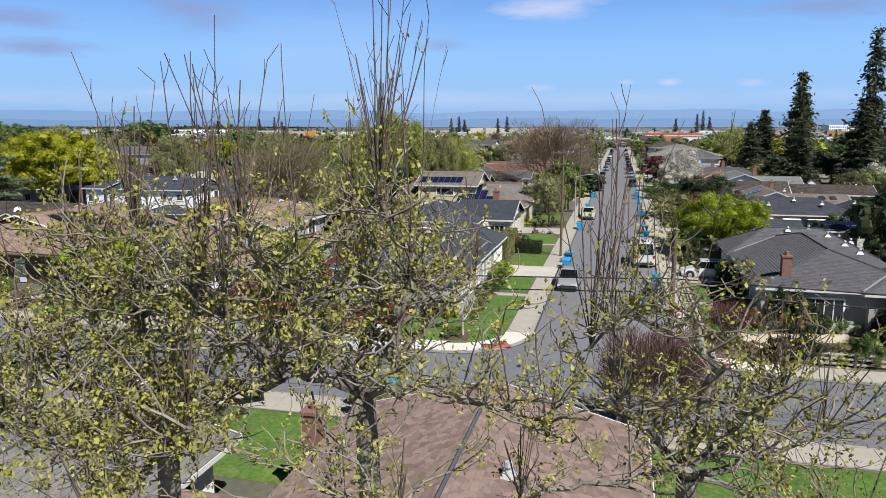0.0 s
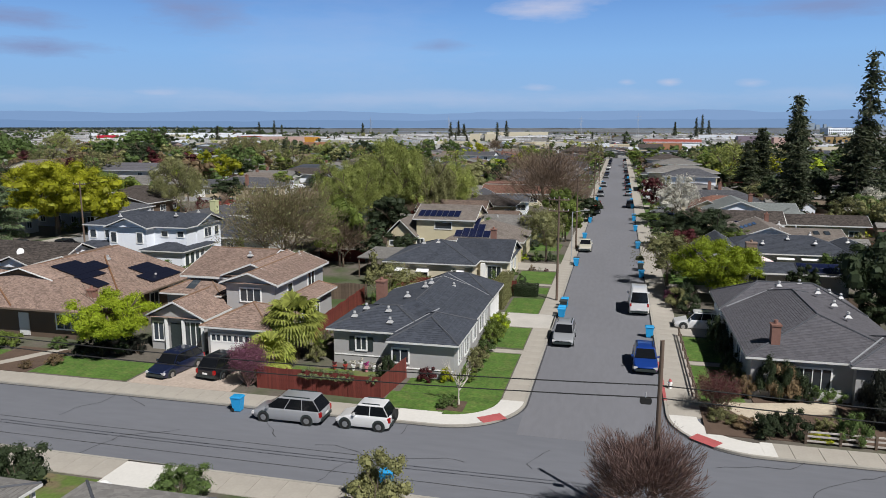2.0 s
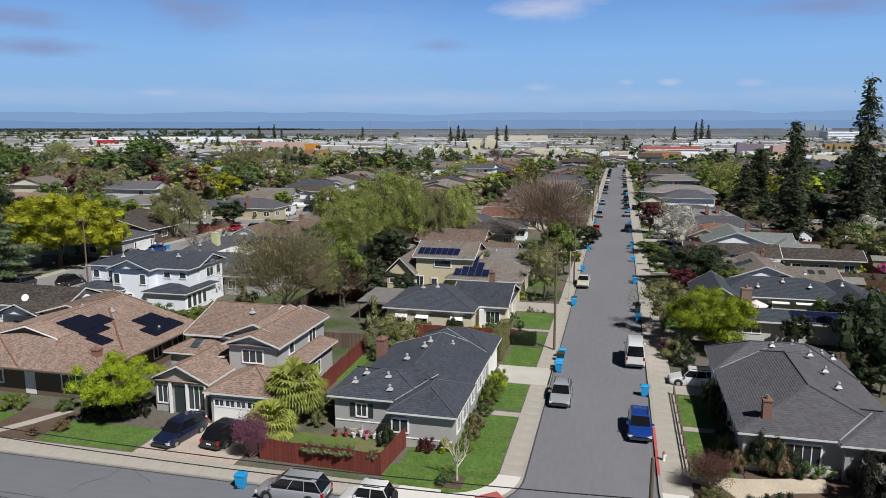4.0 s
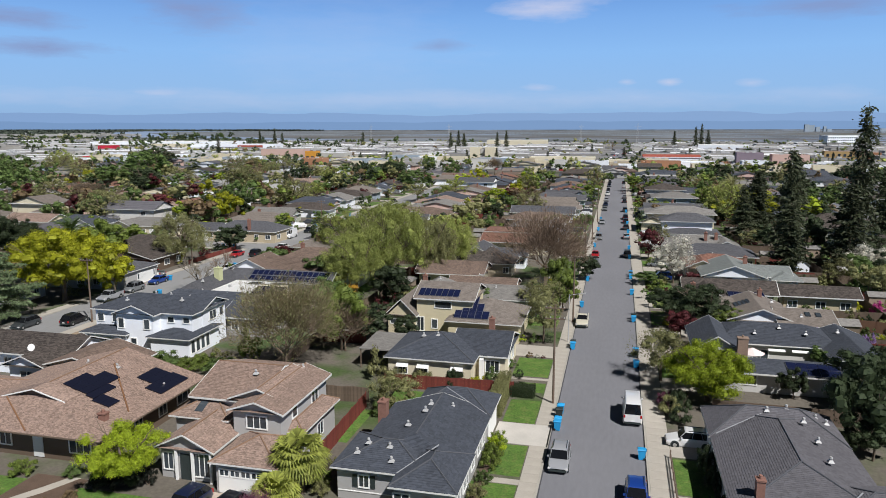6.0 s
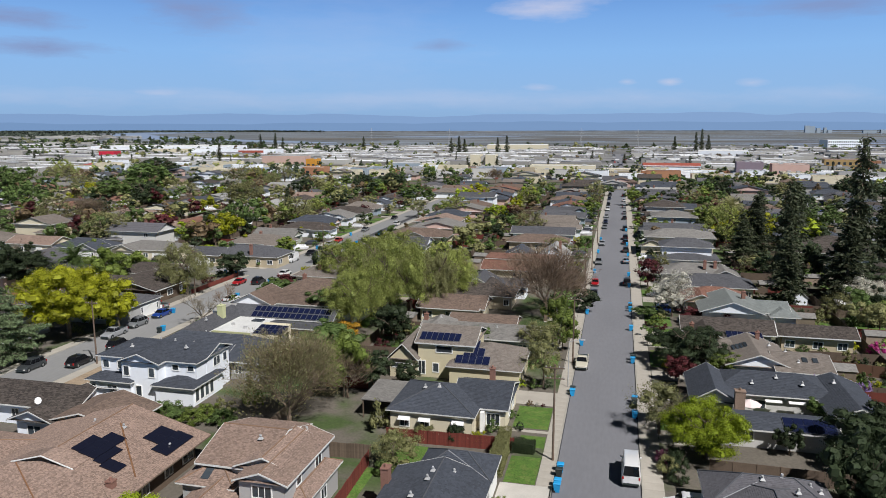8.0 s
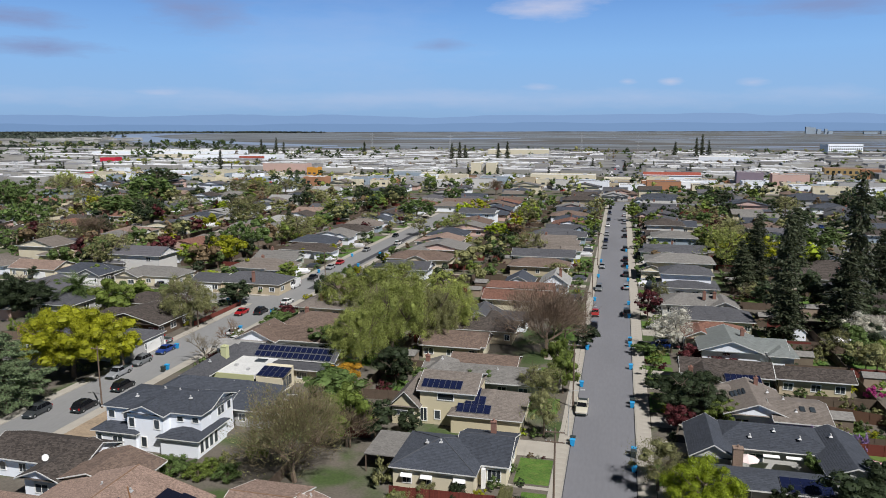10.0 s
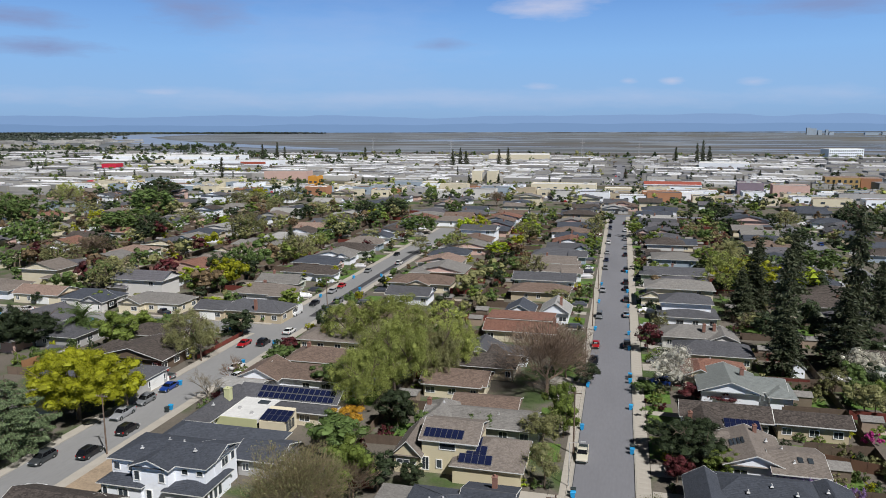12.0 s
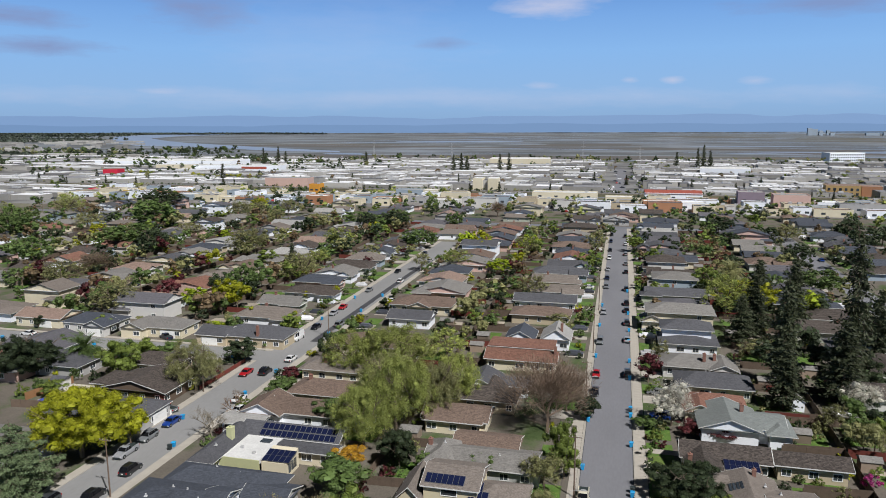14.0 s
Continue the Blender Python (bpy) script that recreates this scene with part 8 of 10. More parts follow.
for i in range(90):
    district_tree(FR.uniform(-420, 420), FR.uniform(1170, 1215), FR.uniform(6, 12), FR.choice(("dark", "green", "olive")), 0.6)
for i in range(120):
    district_tree(FR.uniform(-1500, -880), 1240 + FR.uniform(-40, 160), FR.uniform(8, 17), FR.choice(("dark", "dark", "green", "olive")), 0.5)
for i in range(46):
    district_tree(FR.uniform(-930, -780), FR.uniform(1290, 1400), FR.uniform(10, 22), FR.choice(("dark", "dark", "dark", "green")), 0.34)
for i in range(26):
    district_tree(FR.uniform(-640, -560), FR.uniform(1020, 1070), FR.uniform(8, 16), FR.choice(("dark", "dark", "green")), 0.4)
for leaf, rows in DISTRICT.items():
    tagged(part("far_foliage", quads_mesh("far_foliage", np.concatenate(rows), LEAF[leaf]), None), f"{TREE_WORDS[leaf]} trees scattered among the business buildings", "trees", kind="stuff")
for i, (x, y, hh) in enumerate(((-205, 880, 24), (-196, 884, 26), (-188, 880, 22), (-150, 900, 24), (-138, 898, 26), (70, 1010, 24), (96, 1000, 30), (104, 1010, 34), (112, 1006, 26), (-350, 960, 24), (-540, 1020, 26), (-520, 1030, 28), (-500, 1015, 22), (-420, 700, 20))):
    conifer(x, y, hh, 4.5, i, thin=0.25, label="tall dark conifer standing above the low roofs")
for x, y in ((-238, 1010), (20, 900), (-440, 1250), (-60, 1150)):
    m = thing("pylon", x, y, 0, "slender grey lattice pylon", "pylon", "pylons")
    s = Solid()
    for sx in (-1, 1):
        for sy in (-1, 1):
            s.tube((sx * 1.6, sy * 1.6, 0), (sx * 0.2, sy * 0.2, 34), 0.14, 0.08, 4)
    for k in range(8):
        r0 = 1.6 - 1.4 * k / 8
        s.box(-r0, r0, -r0, r0, k * 4.2, k * 4.2 + 0.12)
    part("lattice", s, GREYMETAL, m)
    for z in (26, 30):
        part("arm", Solid().box(-4, 4, -0.12, 0.12, z, z + 0.2), GREYMETAL, m)

# ---- marsh, bay and the hills across the water ----
MARSH = mat("marsh", (0.1, 0.107, 0.11), 0.95, coarse=(0.011, 0.5), fine=(0.07, 0.4), second=((0.18, 0.20, 0.225), 0.0075, 0.515), squash=(0.4, 1.0, 1.0))
MARSH2 = mat("green_marsh", (0.102, 0.112, 0.092), 0.95, coarse=(0.012, 0.4), fine=(0.06, 0.3), second=((0.115, 0.10, 0.082), 0.01, 0.5), squash=(0.4, 1.0, 1.0))
MARSH3 = mat("brown_marsh", (0.1, 0.092, 0.084), 0.95, coarse=(0.012, 0.4), fine=(0.06, 0.3), squash=(0.4, 1.0, 1.0))
WATER = mat("bay_water", (0.21, 0.27, 0.38), 0.55, coarse=(0.002, 0.1), fine=(0.05, 0.08), spec=0.2, squash=(0.3, 1, 1))
sheet("marsh", -4790, 4790, 1215, 4895, 0.3, MARSH, "grey-green tidal marsh with pools and channels")


def patch(name, cx, cy, rx, ry, z, material, words, seed, rot=0.0):
    """An irregular flat patch."""
    rng = random.Random(seed)
    n, ph = 48, [rng.uniform(0, 6.28) for _ in range(5)]
    pts = []
    for i in range(n):
        w = 2 * math.pi * i / n
        k = 1 + sum(0.22 / (j + 1) * math.sin((j + 2) * w + ph[j]) for j in range(5))
        pts.append((rx * k * math.cos(w), ry * k * math.sin(w), 0))
    ob = part(name, Solid().poly(*pts), material)
    ob.matrix_basis = pose(cx, cy, z, 0, 0, rot)
    return tagged(ob, words, kind="structure")


tagged(part("water", Solid().poly(*((x, y, 0.5) for x, y in ((-1780, 2245), (-2157, 2705), (-2678, 3405), (-3050, 4300), (-2560, 4480), (-2440, 4250), (-2400, 3600), (-2140, 2960), (-1766, 2525), (-1455, 2205), (-900, 1760), (-639, 1572), (-612, 1510), (-820, 1570), (-1218, 1844), (-1408, 1874)))), WATER), "blue inlet bending round the tip of the marsh", kind="structure")
patch("water", -560, 2500, 170, 120, 0.5, WATER, "pale pool in the marsh", 8)
patch("water", 500, 1650, 260, 34, 0.5, WATER, "pale pool in the marsh", 9)
patch("water", -560, 1420, 60, 30, 0.5, WATER, "pale pool in the marsh", 10)
for i in range(26):
    patch("marsh", FR.uniform(-900, 2000), FR.uniform(1350, 4200), FR.uniform(120, 460), FR.uniform(30, 130), 0.38 + 0.0015 * i, (MARSH2, MARSH3, MARSH2)[i % 3], "darker patch of marsh growth" if i % 3 == 1 else "greenish patch of marsh growth", 80 + i, FR.uniform(-10, 10))
patch("marsh", -200, 1330, 620, 70, 0.45, MARSH3, "brown bank along the edge of the marsh", 140, 3)
patch("marsh", 520, 1330, 420, 60, 0.455, MARSH2, "green bank along the edge of the marsh", 141, -3)
for i in range(84):
    patch("water", FR.uniform(-900, 2100), FR.uniform(1400, 4300), FR.uniform(40, 240), FR.uniform(5, 24), 0.46 + 0.001 * i, WATER, "narrow channel in the marsh", 20 + i, FR.uniform(-14, 14))
for cx, cy, rx, ry, n, size in ((-3600, 3400, 950, 620, 2600, 15), (-3850, 4000, 700, 130, 900, 15), (-3050, 4150, 640, 130, 800, 15), (-2350, 4310, 560, 100, 600, 14), (-1350, 1150, 560, 420, 1100, 6), (-2450, 2250, 520, 620, 1900, 10)):
    fw = leaf_cloud(n, 10, rx, ry, 5, size * 1.3, int(cx) & 255, low=-0.2, fill=0.02, clump=0.022, core=0)
    fw[:, :, 2] = np.clip(np.abs(fw[:, :, 2]), 0, 14)
    ob = part("far_woods", quads_mesh("far_woods", fw, LEAF["farwood"]), None)
    ob.location = (cx, cy, 0.3)
    tagged(ob, "dark scatter of far trees between pale roofs", "woods", kind="stuff")
far_b = Solid()
for k in range(380):
    x, y = FR.uniform(-2600, -760), FR.uniform(760, 2400)
    if x > -0.72 * y - 60 and y > 1150:
        continue
    w, d, hh = FR.choice((14, 18, 24, 30, 70)), FR.uniform(12, 30), FR.uniform(4, 9)
    far_b.box(x - w / 2, x + w / 2, y - d / 2, y + d / 2, 0, hh)
tagged(part("far_buildings", far_b, WALLMIX), "many small pale business buildings far off", "buildings", kind="stuff")
# blue wall colour carries the distance haze on these pale shore buildings
for x, y, w, hh in ((905, 3980, 20, 36), (930, 3990, 26, 32), (958, 3985, 18, 24), (992, 3995, 12, 26), (1012, 3990, 20, 14), (1180, 3950, 60, 12), (1250, 3960, 40, 16), (1330, 3950, 80, 11)):
    shed(x, y, w, 20, hh, "blue", "ltgrey", "far pale tower on the shore" if w < 45 else "far low white hall on the shore", 0, False, False, "far towers")


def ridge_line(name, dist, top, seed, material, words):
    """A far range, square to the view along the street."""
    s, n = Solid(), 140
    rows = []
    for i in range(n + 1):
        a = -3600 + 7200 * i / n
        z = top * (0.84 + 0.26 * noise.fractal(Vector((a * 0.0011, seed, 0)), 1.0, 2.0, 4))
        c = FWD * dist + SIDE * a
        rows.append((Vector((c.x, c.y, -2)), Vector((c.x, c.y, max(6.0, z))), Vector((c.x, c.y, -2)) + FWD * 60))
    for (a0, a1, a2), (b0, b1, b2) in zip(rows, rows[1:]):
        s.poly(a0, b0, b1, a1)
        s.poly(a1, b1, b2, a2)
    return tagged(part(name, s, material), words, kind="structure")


# daylight and haze are put into the colour: both ranges glow flat blue
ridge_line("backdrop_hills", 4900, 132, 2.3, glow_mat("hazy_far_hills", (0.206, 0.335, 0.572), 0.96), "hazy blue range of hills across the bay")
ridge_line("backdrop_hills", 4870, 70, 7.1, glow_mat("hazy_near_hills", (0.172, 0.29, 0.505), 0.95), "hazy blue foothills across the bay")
ridge_line("backdrop_shore", 4845, 7, 4.4, MARSH, "grey-green far edge of the marsh")

# ---- trees and shrubs near the corner ----
tree(-40.6, 49.6, 5.3, 3.7, "lime", 1, 0.25, 1.0, 0.13, label="bright lime-green maple on a lawn")
tree(10.8, 81.6, 7.0, 5.3, "lime", 2, 0.2, 1.0, 0.15, label="bright lime-green maple beside the street")
palm(-25.0, 52.0, 3.6, 2.5, 3)
palm(-26.0, 49.3, 1.3, 2.1, 4, label="young fan palm with low spreading fronds")
bare_tree(-25.7, 45.3, 3.3, 1.35, TWIGPURPLE, 2, "plum", per=4, shrub=True, label="plum-coloured blossoming bush beside the driveway")
haze_tree(1.8, 31.2, 5.3, 2.9, "haze_purple", 5, mix=0, count=15000, twig=0.42, label="rounded leafless bush with a dense purple-brown haze of twigs", name="bare_bush")
haze_tree(-12.8, 136.5, 15.2, 10.0, "haze_brown", 3, mix=0, label="large leafless tree with a broad crown of brown twigs")
haze_tree(-9.8, 148.0, 9.0, 5.0, "haze_brown", 4, mix=0.1)
bare_tree(-9.9, 45.4, 3.6, 1.1, PALEBARK, 1, None, 2, "small leafless pale-barked tree in the corner bed")
bare_tree(7.0, 48.2, 2.6, 1.6, TWIG, 0, "maroon", shrub=True, label="thin reddish bush in the corner bed")
bare_tree(19.0, 47.5, 3.5, 3.2, TWIGGREY, 2, None, 3, "small gnarled leafless tree")
bare_tree(-76.5, 118.0, 6.5, 4.0, TWIGGREY, 1, None, label="leafless street tree with grey twigs")
bare_tree(-77.5, 128.0, 6.0, 3.2, TWIG, 2, None, label="leafless street tree with brown twigs")
conifer(37.8, 174.0, 26.0, 4.6, 0)
conifer(35.2, 160.0, 15.0, 4.4, 2)
conifer(48.2, 166.0, 19.0, 6.0, 0)
conifer(54.0, 181.0, 36.0, 5.4, 1, thin=0.6, label="very tall thin conifer with gaps between its boughs")
conifer(38.2, 216.0, 18.5, 5.0, 2)
conifer(50.5, 226.0, 22.0, 5.5, 0)
conifer(33.0, 205.0, 15.0, 4.5, 1)
conifer(64.0, 196.0, 20.0, 4.0, 2)
conifer(45.0, 250.0, 17.0, 5.0, 0)
conifer(-128.0, 262.0, 14.0, 3.0, 1)
palm(-130.4, 148.0, 5.4, 4.8, 9, False, leaf="green", label="date palm with a full head of arching fronds")
palm(38.0, 262.0, 10.0, 5.0, 10, False, leaf="olive", label="date palm with a full head of arching fronds")
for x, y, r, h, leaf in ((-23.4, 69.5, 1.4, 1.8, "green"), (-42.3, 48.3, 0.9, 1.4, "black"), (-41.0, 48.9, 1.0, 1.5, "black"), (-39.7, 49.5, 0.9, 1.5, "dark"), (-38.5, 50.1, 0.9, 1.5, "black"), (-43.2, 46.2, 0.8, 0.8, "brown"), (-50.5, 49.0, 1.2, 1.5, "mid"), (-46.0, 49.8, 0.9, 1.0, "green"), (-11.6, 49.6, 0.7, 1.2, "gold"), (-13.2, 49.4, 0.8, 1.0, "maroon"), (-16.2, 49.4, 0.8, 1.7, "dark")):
    shrub(x, y, r, h, leaf, int(x * 3) % 3)
for x, y, r, h, leaf in ((-10.3, 50.2, 0.8, 0.9, "mid"), (-10.2, 52.4, 0.8, 1.0, "olive"), (-10.3, 54.6, 1.0, 1.2, "olive"), (-10.2, 57.4, 0.9, 1.0, "green"), (-10.1, 60.2, 1.1, 1.5, "mid"), (-10.1, 61.6, 1.1, 1.7, "mid"), (-10.1, 63.0, 1.1, 1.7, "lime"), (-10.1, 64.4, 1.0, 1.6, "mid"), (-10.5, 45.0, 0.9, 0.7, "green"), (-12.9, 88.2, 1.3, 1.0, "green"), (-8.6, 92.7, 0.4, 0.4, "maroon"), (-10.4, 92.7, 0.6, 0.7, "brown"), (-9.4, 92.7, 0.4, 0.5, "white"), (-12.6, 99.2, 1.1, 1.4, "lime"), (-10.4, 99.4, 1.1, 1.3, "green"), (-8.6, 99.8, 0.9, 1.2, "dark")):
    shrub(x, y, r, h, leaf, int(x * 3) % 3)
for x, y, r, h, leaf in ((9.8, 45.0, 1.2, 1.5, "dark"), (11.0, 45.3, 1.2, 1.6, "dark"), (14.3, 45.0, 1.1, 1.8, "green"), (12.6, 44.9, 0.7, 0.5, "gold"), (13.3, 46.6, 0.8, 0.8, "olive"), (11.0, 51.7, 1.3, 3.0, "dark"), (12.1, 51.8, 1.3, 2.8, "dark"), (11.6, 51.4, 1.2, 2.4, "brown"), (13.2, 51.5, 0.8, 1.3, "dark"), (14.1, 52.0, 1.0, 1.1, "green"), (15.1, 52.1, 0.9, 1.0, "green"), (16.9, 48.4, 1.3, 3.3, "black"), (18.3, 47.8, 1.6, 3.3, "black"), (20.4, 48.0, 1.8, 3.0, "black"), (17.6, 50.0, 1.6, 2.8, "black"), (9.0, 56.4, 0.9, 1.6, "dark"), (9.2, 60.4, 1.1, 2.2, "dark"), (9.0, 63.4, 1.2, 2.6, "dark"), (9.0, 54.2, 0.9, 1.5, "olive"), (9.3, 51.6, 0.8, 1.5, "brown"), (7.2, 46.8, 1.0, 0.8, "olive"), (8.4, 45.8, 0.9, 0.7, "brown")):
    shrub(x, y, r, h, leaf, int(x * 3) % 3)
for x, y, r, h, leaf in ((6.4, 76.6, 1.2, 2.0, "olive"), (7.4, 74.6, 1.2, 1.6, "dark"), (6.2, 79.5, 1.0, 1.4, "plum"), (7.8, 78.0, 1.6, 2.6, "dark"), (8.0, 91.5, 2.0, 1.4, "green"), (18.0, 108.4, 2.4, 2.0, "mid"), (-24.6, 76.5, 1.6, 1.8, "mid"), (-21.6, 78.8, 1.6, 2.0, "olive"), (-17.6, 79.0, 1.4, 2.4, "dark"), (-15.0, 79.2, 1.2, 1.5, "gold"), (-13.6, 83.0, 1.3, 1.6, "green"), (-27.6, 80.5, 1.8, 3.4, "olive")):
    shrub(x, y, r, h, leaf, int(x * 3) % 3)
for x, y, r, h, leaf in ((-48.0, 77.5, 2.2, 1.8, "green"), (-52.0, 77.0, 2.2, 1.6, "mid"), (-56.0, 77.0, 2.4, 2.2, "green"), (-60.0, 76.5, 2.2, 2.0, "mid"), (-46.5, 83.0, 1.8, 4.0, "mid"), (-24.0, 55.6, 1.0, 1.4, "olive"), (-23.8, 53.8, 0.9, 1.1, "mid"), (-30.0, 28.8, 1.9, 2.2, "dark"), (-32.6, 28.2, 1.9, 2.4, "dark"), (-21.2, 30.2, 1.8, 1.4, "green"), (-10.9, 31.4, 1.8, 2.6, "olive")):
    shrub(x, y, r, h, leaf, int(x * 3) % 3)
for x, y, r, h, leaf in ((-66.0, 77.6, 1.8, 1.6, "mid"), (-63.5, 77.8, 1.6, 2.2, "green"), (-58.0, 78.0, 1.7, 1.7, "mid"), (-54.6, 78.0, 1.8, 1.5, "green"), (-51.0, 78.6, 1.9, 1.8, "mid"), (-49.5, 80.5, 1.6, 2.0, "olive"), (-10.8, 84.4, 0.8, 1.0, "dark"), (-12.2, 87.8, 0.8, 1.1, "green")):
    shrub(x, y, r, h, leaf, int(x * 3) % 3)
box_hedge(-10.9, -8.2, 77.8, 79.3, 1.3, "dark", "dark clipped box hedge between two front lawns")
box_hedge(-12.4, -11.1, 71.6, 79.4, 2.5, "olive", "tall olive-green hedge along the house wall")
for i in range(12):
    shrub(22.8 + i * 1.1, 107.4 - i * 0.22, 1.0, 1.5 + 0.9 * min(1, i / 5), "lilac", i, label="lilac-flowering climber along a garden fence")
PR = random.Random(21)
for i, (x, y, h, r) in enumerate(((64, 168, 9, 5), (70, 205, 10, 5), (48, 200, 9, 4), (60, 240, 9, 5), (36, 188, 7, 3.5), (34, 66, 7, 5), (31, 74, 7, 4), (37, 84, 8, 5))):
    tree(x, y, h, r, "dark", i)
for x, y, r, h, leaf in ((-23.2, 52.0, 0.9, 1.2, "olive"), (-44.9, 45.0, 0.7, 0.5, "brown")):
    shrub(x, y, r, h, leaf, int(x * 3) % 3)


for x, r in ((-20.9, 0.8), (-19.9, 0.7), (-18.8, 0.8), (-17.9, 0.6), (-16.0, 0.5)):
    shrub(x, 45.25, r, 0.65, "rose", int(x * 3) % 3, z=1.15, label="white-flowering climber trailing over the red fence")
FAR_LEAVES = {}


def scatter(n, x0, x1, y0, y1, leaves, hmin=3.5, hmax=8.5):
    """Garden trees too many to count: leaves, limbs and trunks gathered by colour into one belt each."""
    for i in range(n):
        h = PR.uniform(hmin, hmax)
        x, y = PR.uniform(x0, x1), PR.uniform(y0, y1)
        leaf = PR.choice(leaves)
        r = h * PR.uniform(0.36, 0.6)
        trunks = FAR_LEAVES.setdefault("trunk", [])
        far = y > 240
        if leaf == "bare" or not far:
            trunks.append((x, y, h, r))
        if leaf == "bare":
            continue
        q = leaf_cloud(13 if far else 18, 22 if far else 50, r, r, h * 0.4, 0.36 if far else 0.28, int(x * 7 + y * 3) & 0xFFFF, fill=0.25, clump=0.36, core=0.82, ball=BLOCK if far else BALL)
        q += np.array([x, y, h * 0.6 + 0.1])
        FAR_LEAVES.setdefault(leaf, []).append(q)


def gather_trees():
    for leaf, rows in FAR_LEAVES.items():
        if leaf == "trunk":
            s, rng = Solid(), random.Random(3)
            for x, y, h, r in rows:
                sub = limbs(Solid(), rng, (0, 0, -0.2), (0, 0, h * 0.45), 0.16, 0.55, 1, 4, h * 0.3, 0.6, 3)
                k = len(s.v)
                s.v += [(p[0] + x, p[1] + y, p[2]) for p in sub.v]
                s.f += [tuple(i + k for i in q) for q in sub.f]
            ob = part("far_trunks", s, TWIG)
            tagged(ob, "brown trunks and bare limbs of many garden trees", "trees", kind="stuff")
        else:
            ob = part("far_foliage", quads_mesh("far_foliage", np.concatenate(rows), LEAF[leaf]), None)
            tagged(ob, f"{TREE_WORDS[leaf]} foliage of many far garden trees", "trees", kind="stuff")


MIX = ("green", "olive", "green", "dark", "dark", "olive", "olive", "bare", "brown", "green", "dark", "mid", "olive", "dark", "brown", "maroon", "green", "gold")
DARKMIX = ("dark", "dark", "green", "dark", "olive", "dark", "brown", "dark")
for x0, x1, y0, y1, n in ((-48, -36, 180, 424, 46), (32, 48, 200, 424, 46), (-135, -122, 190, 424, 62), (-176, -165, 185, 424, 56), (-222, -206, 215, 424, 56), (-265, -250, 250, 424, 44), (-345, -292, 290, 440, 60), (-400, -345, 340, 440, 26)):
    scatter(n, x0, x1, y0, y1, MIX, 3.5, 10.5 if x0 < -100 else 8.5)
for x0, x1, y0, y1, n in ((-14, -8.5, 180, 424, 30), (7, 10, 200, 424, 26), (-78, -73, 180, 420, 30), (-98, -94, 175, 420, 22), (-250, -95, 175, 426, 110), (-72, -16, 240, 426, 60)):
    scatter(n, x0, x1, y0, y1, MIX, 2.5, 5.5)
for x0, x1, y0, y1, n in ((70, 98, 230, 424, 22), (46, 76, 160, 424, 36), (118, 140, 360, 430, 12), (10, 46, 222, 424, 26), (92, 122, 320, 426, 18)):
    scatter(n, x0, x1, y0, y1, DARKMIX, 3.0, 8.0)
lawn(31.5, 40.0, 138.0, 147.5)
lawn(29.5, 37.0, 118.6, 124.0)
lawn(29.0, 40.5, 100.5, 109.0, GRASS2, "patchy back lawn")
for x, y, r, h, leaf in ((42.4, 126.6, 1.6, 2.4, "pink"), (31.0, 126.0, 1.3, 1.5, "green"), (34.0, 125.6, 1.2, 1.3, "mid"), (38.6, 119.0, 1.5, 1.8, "dark"), (33.6, 112.0, 1.4, 1.4, "olive"), (36.5, 112.6, 1.2, 1.6, "green"), (39.2, 104.0, 1.6, 2.0, "dark"), (15.6, 108.6, 1.8, 2.6, "mid")):
    shrub(x, y, r, h, leaf, int(x) % 3)
scatter(9, 44, 56, 90, 160, ("dark", "green", "olive", "mid"), 4, 8)
scatter(12, 30, 48, 60, 100, ("dark", "green", "olive"), 4, 8)
for i in range(170):
    x = PR.choice((-38, -40, -12, 9, 31, 39, -77, -49, -44, -96, -98, 48)) + PR.uniform(-2.5, 2.5)
    shrub(x, PR.uniform(104, 250), PR.uniform(0.9, 2.0), PR.uniform(1.0, 2.4), PR.choice(("green", "mid", "olive", "dark", "dark", "green", "olive", "gold", "maroon")), i)
for i, y in enumerate((93, 108, 124, 140, 156, 172, 188, 204, 220, 236, 252)):
    far_fence(-40.5, y, -17.0 if y > 200 else -34.0, y + 0.4, 1.7, BROWNFENCE if i % 3 else REDFENCE)
    far_fence(31.0, y - 2, 41.5, y - 1.6, 1.7, BROWNFENCE)
far_fence(-41.0, 120.0, -41.0, 424.0, 1.7, BROWNFENCE)
far_fence(41.5, 100.0, 41.5, 424.0, 1.7, BROWNFENCE)
for x in (-127.5, -171.0, -214.0, -257.0, -299.0):
    far_fence(x, 186.0 - (x + 127) * 0.5, x, 424.0, 1.7, BROWNFENCE)
plain_fence(-41.0, 74.0, -41.0, 119.0, 1.7, BROWNFENCE, "weathered fence along the backs of the lots")
plain_fence(41.5, 60.0, 41.5, 99.0, 1.7, BROWNFENCE, "weathered fence along the backs of the lots")
plain_fence(11.0, 77.6, 30.0, 77.2, 1.8, BROWNFENCE, "dark weathered fence behind the house")
plain_fence(32.0, 117.8, 40.8, 115.4, 1.8, mat("cedar_fence", (0.13, 0.07, 0.045), rand=0.1), "reddish cedar fence along a garden")
plain_fence(-93.6, 141.0, -93.2, 161.0, 1.0, REDFENCE, "red fence along the street")
plain_fence(-92.4, 118.6, -91.4, 126.9, 1.1, WHITE, "white picket fence along the street")
plain_fence(-92.8, 173.6, -82.0 - 8.5, 178.6, 1.0, WHITE, "white picket fence round the corner")

# small garden things past counting, lot by lot
YD = {k: Solid() for k in ("far_driveways", "far_lawns", "far_patios", "far_garden_sheds", "far_shed_roofs", "far_pale_cars", "far_dark_cars")}
GR = random.Random(77)


